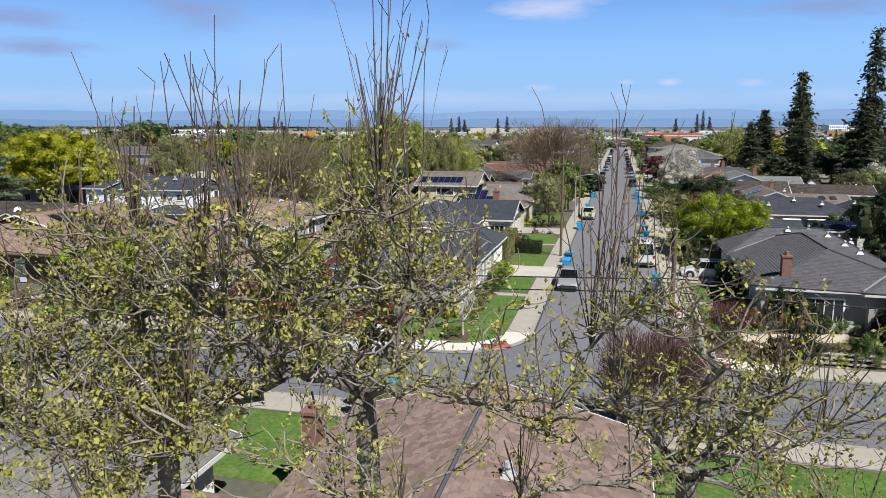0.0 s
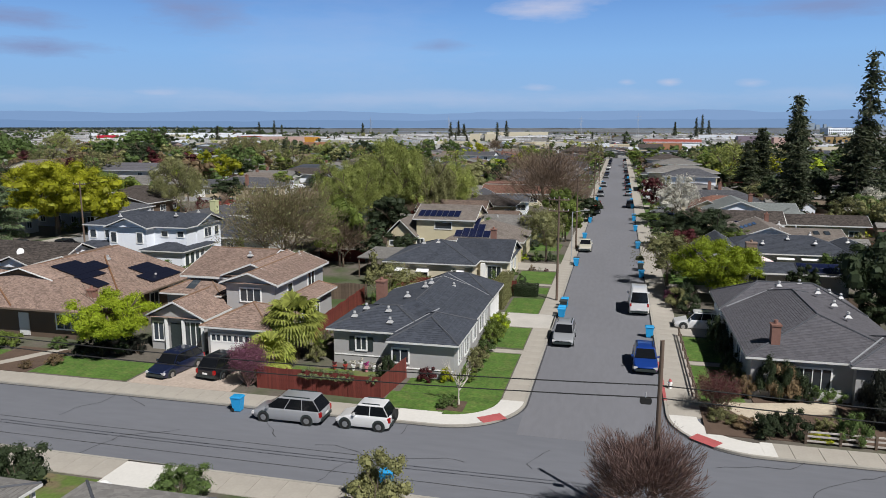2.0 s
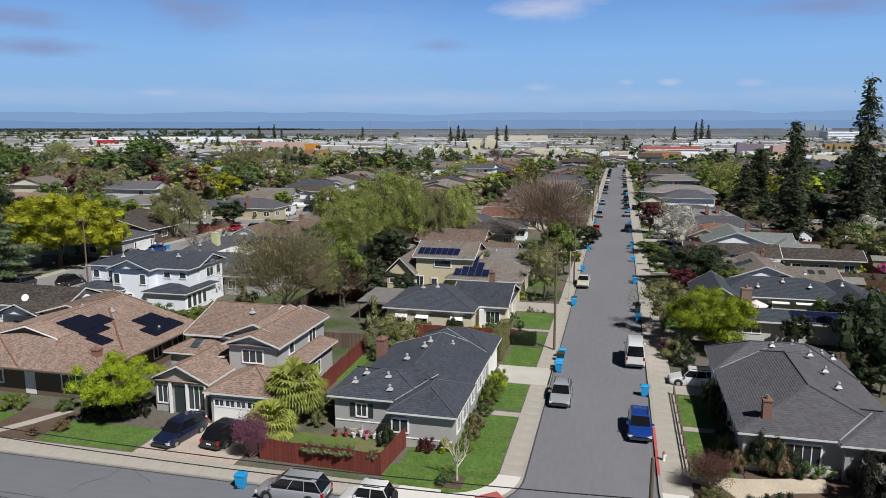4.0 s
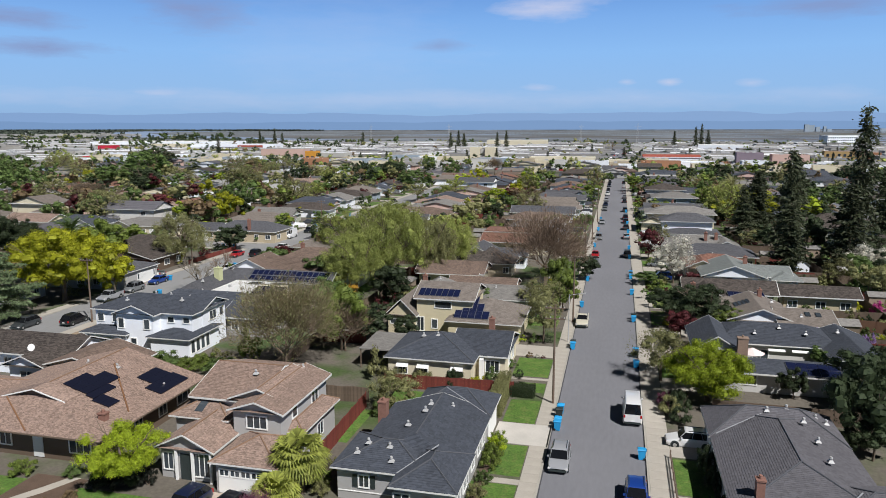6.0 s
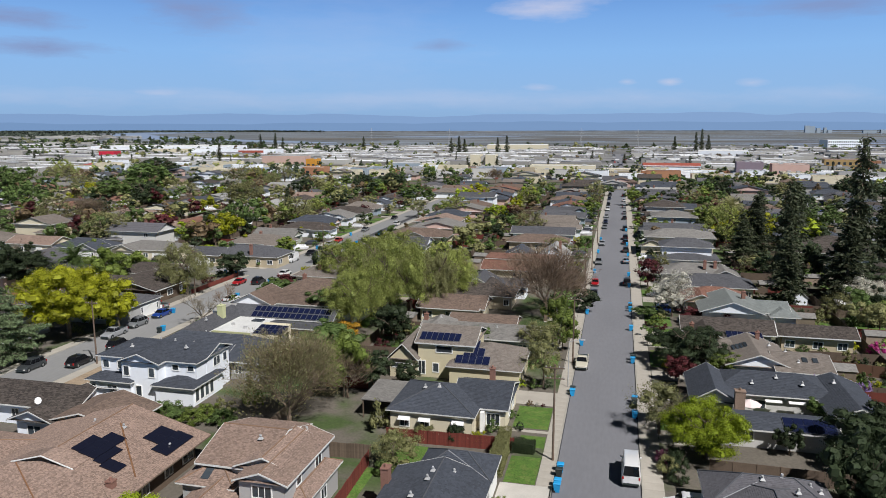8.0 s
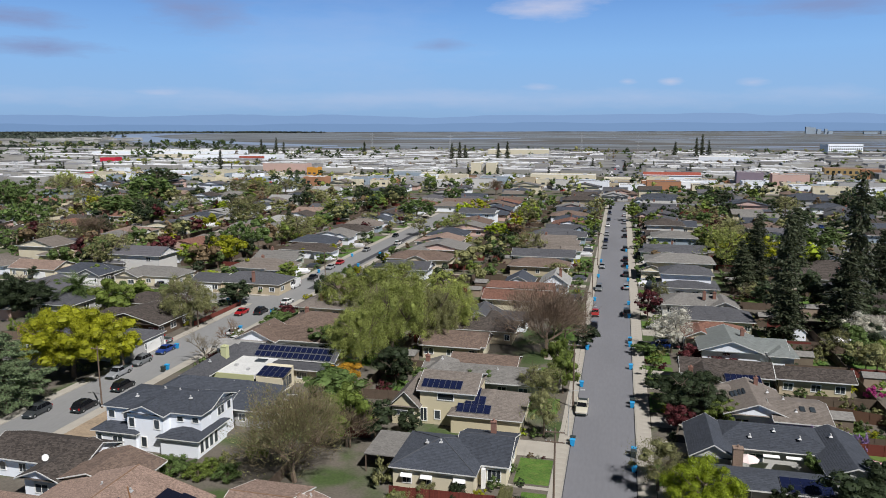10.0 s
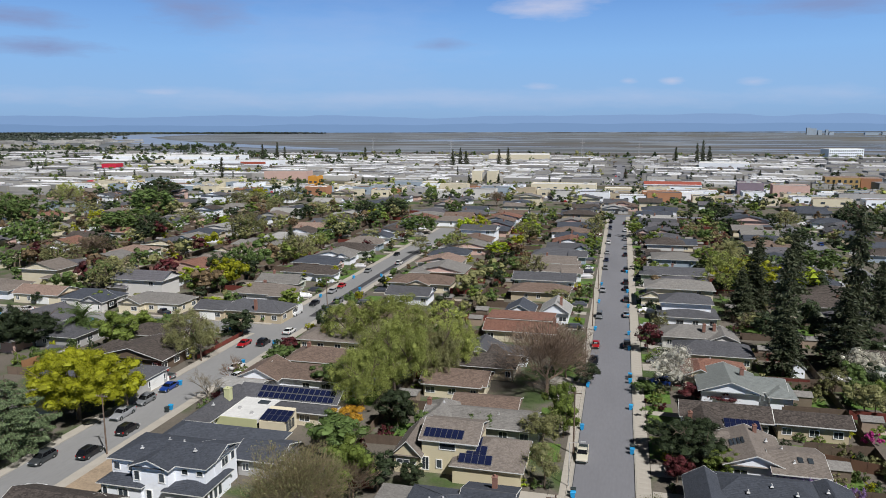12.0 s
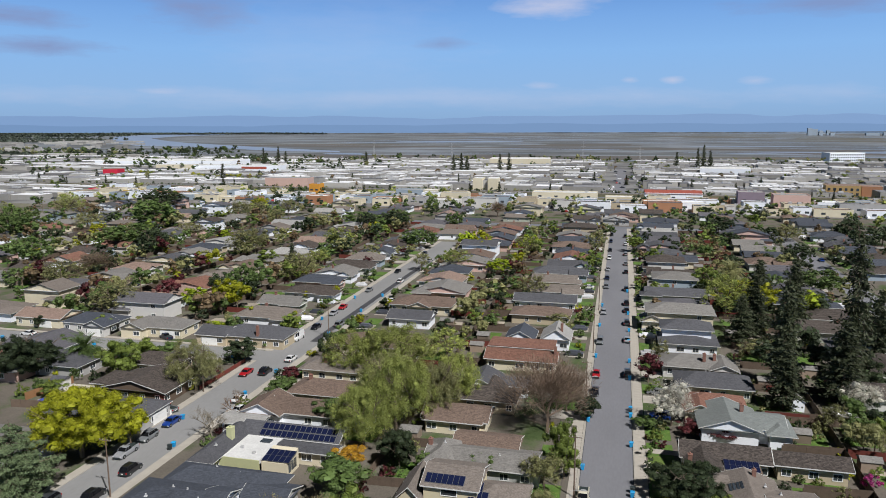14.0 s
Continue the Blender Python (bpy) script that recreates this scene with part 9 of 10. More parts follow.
def garden(cx, y, face):
    """Front drive and lawn, back patio, shed and side fences of one lot."""
    sx = 1 if face == "E" else -1
    f0, f1 = cx + sx * 9.5, cx + sx * 14.3
    a, b = min(f0, f1), max(f0, f1)
    dy = GR.choice((-5.2, 3.0))
    YD["far_driveways"].box(a, b, y + dy, y + dy + GR.uniform(3.0, 5.2), 0.0, 0.13)
    if y > 165 and GR.random() < 0.45:
        x0, y0 = (a + b) / 2, y + dy + 1.7
        YD[GR.choice(("far_pale_cars", "far_dark_cars"))].loft([[(x0 + i * 2.2 * k, y0 + j * 0.88 * k, z) for i, j in ((-1, -1), (1, -1), (1, 1), (-1, 1))] for z, k in ((0.35, 0.98), (0.95, 1.0), (1.02, 0.74), (1.5, 0.62))])
    if GR.random() < 0.75:
        YD["far_lawns"].box(a, b, y - dy - 4.5, y - dy + GR.uniform(1.0, 2.5), 0.0, 0.126)
    g0, g1 = sorted((cx - sx * 10.0, cx - sx * 18.5))
    if GR.random() < 0.6:
        YD["far_lawns"].box(g0 + GR.uniform(0, 3), g1 - GR.uniform(0, 2), y - GR.uniform(2, 6), y + GR.uniform(1, 6), 0.0, 0.124)
    if GR.random() < 0.6:
        px, py = GR.uniform(g0, g1 - 4), y + GR.uniform(-6, 2)
        YD["far_patios"].box(px, px + GR.uniform(3, 6), py, py + GR.uniform(2.5, 5), 0.0, 0.134)
    if GR.random() < 0.5:
        px, py, w, d = GR.uniform(g0 + 1, g1 - 3), y + GR.uniform(-6, 5), GR.uniform(1.2, 2.2), GR.uniform(1.0, 1.8)
        YD["far_garden_sheds"].box(px - w, px + w, py - d, py + d, 0.05, 2.1)
        YD["far_shed_roofs"].loft([[(px - w - 0.2, py - d - 0.2, 2.1), (px + w + 0.2, py - d - 0.2, 2.1), (px + w + 0.2, py + d + 0.2, 2.1), (px - w - 0.2, py + d + 0.2, 2.1)], [(px - w - 0.2, py - 0.05, 2.8), (px + w + 0.2, py - 0.05, 2.8), (px + w + 0.2, py + 0.05, 2.8), (px - w - 0.2, py + 0.05, 2.8)]])
    far_fence(g0, y + 8.1, g1, y + 8.1, 1.7, GR.choice((BROWNFENCE, BROWNFENCE, REDFENCE)))
    for _ in range(GR.randint(3, 6)):
        h = GR.uniform(1.0, 2.6)
        px, py = (GR.uniform(a, b), y + GR.uniform(-8, 8)) if GR.random() < 0.4 else (GR.uniform(g0, g1), y + GR.uniform(-8, 8))
        q = leaf_cloud(6, 12, h * 0.6, h * 0.6, h * 0.45, 0.4, int(px * 11 + py * 5) & 0xFFFF, fill=0.3, clump=0.4, ball=BLOCK)
        FAR_LEAVES.setdefault(GR.choice(("green", "dark", "olive", "mid", "dark", "maroon", "green")), []).append(q + np.array([px, py, h * 0.5]))


for cx, y0, y1, face, step in ((-22.5, 116, 424, "E", 16.5), (20.5, 96, 424, "W", 16.5), (-62.0, 128, 424, "W", 16.5), (-107.0, 198, 424, "E", 16.5), (60.5, 130, 424, "E", 16.5), (107.0, 312, 424, "W", 16.5), (-149.0, 196, 424, "W", 17), (-192.0, 185, 424, "E", 17), (-236.0, 225, 424, "W", 18), (-278.0, 265, 424, "E", 18), (-320.0, 305, 424, "W", 19)):
    y = y0
    while y < y1:
        garden(cx, y, face)
        y += step
for name, m, words in (("far_driveways", CONCRETE, "pale concrete driveways of many houses"), ("far_lawns", GRASS, "green lawns of many gardens"), ("far_patios", mat("patio_paving", (0.30, 0.26, 0.21), 0.9, tint=0.3), "paved patios of many gardens"), ("far_garden_sheds", mat("shed_boards", (0.22, 0.17, 0.13), 0.9, tint=0.4), "small wooden garden sheds behind the houses"), ("far_shed_roofs", ROOF["grey"], "low roofs of the garden sheds"), ("far_pale_cars", mat("pale_car_lacquer", (0.6, 0.6, 0.62), 0.35, tint=0.4), "white and silver cars standing in many driveways"), ("far_dark_cars", mat("dark_car_lacquer", (0.06, 0.065, 0.08), 0.35, tint=0.4), "dark cars standing in many driveways")):
    tagged(part(name, YD[name], m), words, "gardens", kind="stuff")
for s, m in FENCES.values():
    tagged(part("far_fences", s, m), "weathered board fences between many gardens", "fences", kind="stuff")
gather_trees()


def flower_pot(x, y, h, rgb, leaf):
    t = thing("flower_pot", x, y, 0.15, "small garden pot with flowers standing on the lawn", "flower pot", "pots by the wall")
    n = 8
    part("pot", Solid().loft([[(k * math.cos(6.283 * i / n), k * math.sin(6.283 * i / n), z) for i in range(n)] for z, k in ((0, 0.1), (h * 0.8, 0.17), (h * 0.8, 0.2), (h, 0.2))]), mat("glazed_pot", rgb, 0.5), t)
    q = leaf_cloud(6, 20, 0.26, 0.26, 0.22, 0.09, int(-x * 10), low=-0.3, fill=0.2, clump=0.4)
    q[:, :, 2] += h + 0.15
    part("flowering_plant", quads_mesh("flowering_plant", q, LEAF[leaf]), None, t)


for i, (x, y, hh, rgb, leaf) in enumerate(((-20.9, 50.2, 0.35, (0.3, 0.05, 0.04), "maroon"), (-20.1, 50.4, 0.4, (0.35, 0.05, 0.04), "dark"), (-19.4, 50.3, 0.45, (0.7, 0.7, 0.7), "white"), (-18.9, 50.6, 0.6, (0.7, 0.7, 0.7), "white"), (-18.3, 50.2, 0.5, (0.6, 0.25, 0.3), "pink"), (-17.8, 50.5, 0.45, (0.7, 0.7, 0.7), "white"), (-17.2, 50.3, 0.4, (0.7, 0.68, 0.66), "white"))):
    flower_pot(x, y, hh, rgb, leaf)

# ---- back gardens east of the row of long roofs ----
gs = thing("garden_shed", 38.0, 160.6, 0.1, "small white gabled garden shed", "shed")
part("body", Solid().loft([[(-1.3, y, 0), (1.3, y, 0), (1.3, y, 2.2), (0, y, 3.2), (-1.3, y, 2.2)] for y in (-1.4, 1.4)]), WALL["white"], gs)
for sx in (-1, 1):
    part("roof", Solid().loft([[(0, y, 3.2), (sx * 1.55, y, 2.0), (sx * 1.55, y, 2.1), (0, y, 3.32)] for y in (-1.6, 1.6)]), ROOF["ltgrey"], gs)
gs = thing("garden_pavilion", 45.6, 154.0, 0.1, "low open garden pavilion under a grey roof with skylights", "pavilion")
part("roof", Solid().loft([[(-2.4, -1.8, z), (2.4, -1.8, z), (2.4, 1.8, z + 0.5), (-2.4, 1.8, z + 0.5)] for z in (2.3, 2.45)]), ROOF["grey"], gs)
for x in (-1.3, 0.9):
    part("skylight", Solid().loft([[(x - 0.5, -1.2, z), (x + 0.5, -1.2, z), (x + 0.5, 1.0, z + 0.31), (x - 0.5, 1.0, z + 0.31)] for z in (2.5, 2.6)]), WHITE, gs, "pale translucent roof panel")
for x in (-2.2, 2.2):
    for y in (-1.6, 1.6):
        part("post", Solid().box(x - 0.07, x + 0.07, y - 0.07, y + 0.07, 0, 2.5), WOODPOLE, gs)
plain_fence(29.5, 151.5, 46.0, 152.6, 1.7, BROWNFENCE, "dark brown board fence between back gardens")
for x, y, r, h, leaf in ((30.6, 141.2, 1.5, 1.6, "lime"), (31.6, 144.2, 1.6, 2.2, "mid"), (33.4, 149.0, 1.6, 2.4, "green"), (36.4, 149.6, 1.5, 1.9, "dark"), (39.6, 148.4, 1.8, 2.4, "olive"), (41.0, 139.4, 1.4, 1.2, "gold"), (44.0, 144.6, 1.8, 2.2, "green"), (45.4, 147.4, 1.6, 1.8, "dark"), (48.6, 150.4, 1.7, 2.2, "green"), (51.2, 140.4, 1.6, 2.0, "dark"), (47.0, 130.0, 1.5, 1.6, "olive"), (50.5, 126.4, 1.5, 1.9, "green")):
    shrub(x, y, r, h, leaf, int(x) % 3)
for x, y, r, h, leaf in ((25.6, 122.8, 1.1, 1.4, "green"), (28.2, 123.0, 1.2, 1.2, "dark"), (33.4, 122.6, 1.4, 1.2, "green"), (35.6, 122.4, 1.2, 1.0, "olive"), (38.2, 121.0, 1.0, 1.0, "lime"), (36.6, 113.0, 1.3, 1.5, "olive"), (41.6, 113.6, 1.6, 2.2, "green"), (43.0, 116.6, 1.4, 2.0, "dark"), (38.6, 110.6, 1.2, 1.3, "dark"), (43.6, 110.0, 1.6, 2.4, "dark"), (33.6, 108.6, 1.2, 1.4, "olive"), (44.2, 105.6, 1.5, 2.4, "green")):
    shrub(x, y, r, h, leaf, int(x) % 3)

# ---- the garden with the pool, west of the second street ----
plain_fence(-128.0, 126.0, -125.6, 138.0, 1.8, mat("orange_cedar_fence", (0.25, 0.13, 0.06), rand=0.1), "orange-brown cedar fence round the pool garden")
plain_fence(-128.0, 122.2, -112.0, 124.0, 1.8, BROWNFENCE, "brown board fence along the pool garden")
drive(-125.4, -116.0, 124.2, 137.5, mat("pool_paving", (0.5, 0.46, 0.38), coarse=(0.5, 0.15), fine=(5, 0.2)), "pale paving round the pool", 0.11, "terrace")
for x, y, r, h, leaf in ((-130.6, 128.0, 1.6, 2.6, "mid"), (-129.4, 131.5, 1.5, 3.0, "green"), (-128.6, 135.5, 1.5, 3.2, "gold"), (-126.4, 139.6, 1.6, 2.8, "green"), (-121.0, 140.2, 1.8, 2.6, "dark"), (-117.4, 141.0, 1.6, 3.0, "olive")):
    shrub(x, y, r, h, leaf, int(x) % 3)
for x, y, h, r, leaf, k in ((-141.0, 136.0, 10.5, 6.6, "dark", 0), (-122.0, 152.5, 6.5, 3.6, "green", 1), (-117.5, 153.5, 7.0, 3.8, "mid", 2), (-112.5, 157.0, 5.5, 3.0, "green", 3), (-145.0, 122.0, 6.0, 4.0, "olive", 1), (-150.0, 110.0, 7.0, 4.4, "green", 2)):
    tree(x, y, h, r, leaf, k)

# ---- trees of the gardens and streets ----
haze_tree(-39.1, 78.6, 12.6, 7.4, "haze", 1, "olive", mix=0.45, count=17000, twig=0.62)
tree(-36.4, 89.9, 9.7, 3.6, "mid", 2)
tree(-33.2, 92.8, 6.0, 3.4, "dark", 3)
tree(-29.0, 95.7, 3.8, 2.1, "dark", 4)
tree(-23.0, 70.5, 4.9, 3.0, "olive", 5)
tree(-41.8, 128.6, 16.0, 8.0, "willow", 6)
tree(-33.5, 146.0, 11.5, 5.8, "willow", 148)
tree(-36.0, 136.5, 13.0, 5.5, "olive", 149)
tree(-49.3, 126.7, 10.5, 4.9, "willow", 7)
tree(-51.4, 158.9, 12.8, 10.3, "willow", 8)
tree(-62.7, 158.1, 10.7, 7.7, "willow", 9)
tree(-42.4, 174.3, 9.1, 5.9, "willow", 10)
tree(-47.2, 141.8, 12.2, 7.5, "olive", 11)
tree(-46.3, 121.8, 11.4, 6.7, "willow", 12)
tree(-56.2, 128.7, 6.1, 3.8, "green", 13)
tree(-45.6, 112.6, 4.3, 3.0, "orange", 14)
tree(-43.2, 102.7, 7.1, 5.4, "green", 15)
tree(-36.8, 114.8, 7.5, 3.7, "dark", 16)
tree(-31.8, 113.9, 4.3, 2.3, "green", 17)
tree(-22.3, 114.3, 4.2, 2.9, "green", 18)
tree(-8.0, 117.9, 7.3, 2.9, "mid", 19)
tree(-11.0, 113.5, 6.9, 4.0, "olive", 20)
tree(-9.4, 99.8, 7.4, 3.0, "olive", 21)
tree(-8.8, 121.8, 9.0, 2.8, "mid", 23)
tree(-5.5, 144.6, 5.0, 2.9, "dark", 24)
tree(6.2, 87.3, 6.6, 4.2, "olive", 25)
tree(12.1, 114.8, 6.4, 6.6, "dark", 26)
tree(9.8, 106.0, 4.3, 2.3, "maroon", 27)
tree(11.4, 145.5, 9.8, 4.7, "white", 28)
tree(51.5, 162.3, 6.8, 4.2, "white", 29)
tree(6.3, 143.3, 2.4, 2.7, "green", 30)
tree(15.4, 141.5, 2.9, 3.4, "maroon", 31)
tree(20.1, 141.4, 2.9, 3.6, "maroon", 32)
tree(7.7, 170.2, 7.6, 3.1, "maroon", 33)
tree(27.7, 82.4, 6.7, 4.3, "dark", 34)
tree(24.2, 69.8, 4.9, 2.5, "dark", 35)
tree(22.5, 70.5, 2.8, 1.3, "dark", 36)
tree(20.5, 84.6, 3.7, 1.5, "dark", 37)
tree(26.4, 95.0, 3.4, 2.0, "green", 38)
tree(16.7, 110.3, 4.1, 2.9, "mid", 40)
tree(37.5, 194.9, 5.3, 6.5, "olive", 41)
tree(31.6, 272.0, 9.4, 6.6, "mid", 43)
tree(14.1, 258.6, 6.1, 3.8, "mid", 44)
tree(33.0, 236.5, 13.7, 8.7, "willow", 45)
tree(41.0, 244.0, 10.5, 5.0, "mid", 46)
tree(57.0, 240.0, 9.0, 5.2, "lime", 47)
tree(42.3, 242.4, 11.1, 7.9, "gold", 46)
tree(69.6, 273.1, 10.1, 7.9, "green", 47)
tree(46.8, 140.0, 6.4, 3.0, "olive", 49)
tree(42.4, 150.5, 5.6, 3.0, "olive", 50)
tree(52.6, 147.0, 5.0, 2.8, "mid", 51)
tree(50.0, 134.0, 5.2, 2.6, "green", 53)
tree(57.0, 175.4, 5.3, 3.8, "dark", 51)
tree(-12.5, 302.8, 8.5, 5.3, "mid", 52)
tree(14.1, 309.9, 9.6, 4.5, "mid", 53)
tree(10.8, 183.5, 7.4, 2.7, "olive", 54)
tree(-29.4, 247.2, 9.2, 6.0, "olive", 55)
tree(-16.2, 207.5, 6.0, 4.2, "olive", 56)
tree(-47.3, 287.7, 5.9, 6.5, "lime", 57)
tree(-40.0, 322.0, 11.7, 5.2, "olive", 58)
tree(-64.0, 330.6, 10.9, 5.4, "gold", 59)
tree(-96.8, 338.2, 9.9, 9.8, "green", 60)
tree(-65.5, 288.8, 9.6, 6.6, "willow", 61)
tree(-131.7, 320.6, 12.4, 8.3, "willow", 62)
tree(-80.4, 284.9, 8.4, 4.3, "olive", 63)
tree(-122.4, 256.6, 11.4, 8.0, "olive", 64)
tree(-170.0, 302.4, 13.5, 9.7, "olive", 65)
tree(-139.7, 227.2, 8.3, 3.9, "dark", 66)
tree(-129.6, 225.3, 12.3, 5.8, "green", 67)
tree(-139.2, 210.2, 6.3, 4.5, "lime", 68)
tree(-149.9, 211.5, 8.9, 4.6, "maroon", 69)
tree(-157.6, 194.0, 12.1, 8.4, "olive", 70)
tree(-201.6, 220.3, 11.8, 8.4, "olive", 71)
haze_tree(-211.5, 250.3, 8.3, 7.3, "haze_brown", 72, "olive", mix=0.3)
tree(-223.4, 304.4, 11.2, 7.5, "dark", 73)
tree(-273.2, 373.7, 17.0, 14.7, "green", 74)
tree(-245.8, 253.8, 14.0, 9.2, "green", 75)
tree(-319.0, 315.9, 14.0, 10.4, "green", 76)
tree(-168.2, 191.2, 2.8, 3.7, "green", 77)
tree(-114.5, 182.0, 3.8, 3.5, "lime", 78)
tree(-92.8, 187.7, 6.0, 3.8, "mid", 79)
tree(-138.4, 140.7, 7.6, 7.7, "dark", 80, 0.2, 1.4)
tree(-152.0, 138.0, 7.0, 5.0, "dark", 150)
tree(-147.0, 157.5, 5.0, 3.6, "green", 151)
tree(-116.2, 142.3, 9.8, 4.5, "mid", 81)
tree(-94.1, 140.2, 12.2, 6.3, "olive", 82)
tree(-93.5, 161.1, 6.1, 4.6, "dark", 83)
tree(-73.5, 141.9, 4.7, 3.5, "green", 84)
tree(-72.3, 166.6, 7.6, 2.7, "dark", 85)
tree(-89.2, 110.9, 7.9, 3.6, "gold", 86)
tree(-95.4, 105.2, 12.6, 9.8, "gold", 87, 0.24, 1.5)
deodar(-94.6, 89.4, 14.0, 8.2)
tree(-75.9, 152.6, 2.9, 2.5, "maroon", 89)
tree(-116.9, 155.1, 4.5, 4.0, "green", 90)
tree(-123.6, 129.0, 4.0, 3.0, "mid", 91)
tree(-130.3, 151.6, 4.5, 3.3, "green", 92)
tree(-152.0, 406.6, 8.6, 13.8, "green", 93)
tree(-132.2, 412.0, 10.3, 8.6, "green", 94)
tree(52.4, 415.8, 8.0, 5.6, "dark", 95)
tree(84.6, 404.6, 8.8, 7.9, "olive", 96, 0.12, 1.7)
tree(76.2, 339.0, 8.5, 7.5, "dark", 97)
tree(35.3, 357.0, 8.1, 4.8, "olive", 98)
tree(53.3, 378.2, 7.2, 7.3, "dark", 99)
tree(116.5, 413.1, 10.1, 8.2, "dark", 100)
tree(127.8, 398.1, 9.7, 6.0, "dark", 101)
tree(75.9, 402.3, 7.6, 4.9, "dark", 102)
haze_tree(-79.3, 468.1, 10.2, 6.0, "haze_brown", 103, "olive", mix=0.3)
tree(-128.9, 486.9, 10.0, 5.6, "green", 104)
tree(-219.3, 445.5, 11.5, 7.9, "olive", 105)
tree(-223.7, 414.0, 12.7, 9.3, "olive", 106)
tree(-362.1, 406.3, 13.3, 10.8, "olive", 107)
tree(-178.3, 399.5, 8.6, 7.6, "olive", 108)
haze_tree(-35.8, 89.7, 6.8, 3.8, "haze_brown", 109, "olive", mix=0.3)
tree(-328.9, 330.3, 16.2, 13.3, "green", 110)
tree(-320.0, 448.4, 15.8, 15.7, "dark", 111)
tree(-274.6, 381.1, 10.1, 11.5, "dark", 112)
tree(-235.4, 304.6, 13.0, 14.4, "green", 113)
tree(-216.1, 296.4, 11.2, 7.6, "dark", 114)
tree(-276.2, 331.6, 8.1, 5.5, "gold", 115)
tree(-228.4, 344.4, 9.0, 7.5, "olive", 116)
tree(-240.1, 418.3, 12.5, 9.9, "olive", 117)
tree(-260.3, 483.5, 7.6, 7.0, "gold", 118)
tree(-170.0, 304.0, 12.7, 9.4, "olive", 119)
tree(-204.8, 400.0, 10.8, 6.4, "olive", 120)
tree(-141.3, 385.4, 11.1, 5.9, "dark", 121)
tree(-128.1, 395.9, 10.3, 10.2, "dark", 122)
tree(-314.9, 488.4, 7.0, 4.6, "dark", 123)
tree(-369.9, 417.3, 16.0, 9.3, "willow", 124)
tree(-307.2, 359.5, 10.4, 7.9, "olive", 125)
tree(-93.7, 405.2, 10.3, 5.9, "green", 126)
tree(-75.0, 347.4, 7.5, 4.5, "lime", 127)
tree(-40.1, 330.8, 9.6, 4.8, "lime", 128)
tree(-10.6, 331.3, 13.6, 4.8, "olive", 129)
tree(6.7, 351.0, 8.5, 4.5, "mid", 130)
tree(54.7, 420.6, 9.9, 8.3, "dark", 131)
tree(114.9, 379.8, 12.1, 7.7, "dark", 132)
tree(124.7, 439.4, 11.3, 4.6, "dark", 133)
tree(53.9, 504.5, 6.4, 4.8, "dark", 134)
tree(-245.0, 402.6, 7.2, 5.2, "mid", 135)
tree(-283.0, 306.2, 8.2, 6.6, "dark", 136)
tree(-175.2, 259.9, 7.2, 5.5, "dark", 137)
tree(-225.7, 224.1, 6.6, 6.1, "green", 138)
tree(-147.9, 279.7, 7.0, 5.1, "mid", 139)
tree(-108.4, 303.9, 7.3, 4.6, "olive", 140)
tree(-126.6, 285.4, 7.5, 5.5, "willow", 141)
tree(-197.6, 329.0, 7.4, 4.3, "lime", 142)
tree(-5.0, 400.4, 6.2, 3.2, "green", 143)
tree(85.6, 484.3, 7.1, 5.5, "dark", 144)
tree(24.1, 72.1, 9.1, 3.1, "dark", 145)

# ---- the pollarded trees right below the camera: crooked limbs, knobs, upright shoots, tufts of first leaves ----
SHOOT = mat("brown_shoot", (0.115, 0.085, 0.066), 0.9, coarse=(0.8, 0.25), fine=(8, 0.2), tint=0.3)
LIMBBARK = mat("lichen_grey_bark", (0.165, 0.145, 0.12), 0.95, coarse=(1.6, 0.35), fine=(14, 0.35), bump=0.8, second=((0.25, 0.24, 0.18), 3.0, 0.56))


def at_view(a, d, z):
    """A place by its distance across and ahead, and its height."""
    return FWD * d + SIDE * a + Vector((0, 0, z))


def crooked(s, rng, p, d, length, r, step, wander, up=0.0, n=4, taper=0.9):
    """A wandering branch; gives back its joints."""
    joints, d = [p.copy()], d.normalized()
    for _ in range(max(2, int(length / step))):
        q = p + d * step * rng.uniform(0.8, 1.2)
        s.tube(p, q, r, r * taper, n, False)
        joints.append(q)
        d = (d + Vector((rng.gauss(0, wander), rng.gauss(0, wander), rng.gauss(up, wander)))).normalized()
        p, r = q, r * taper
    return joints


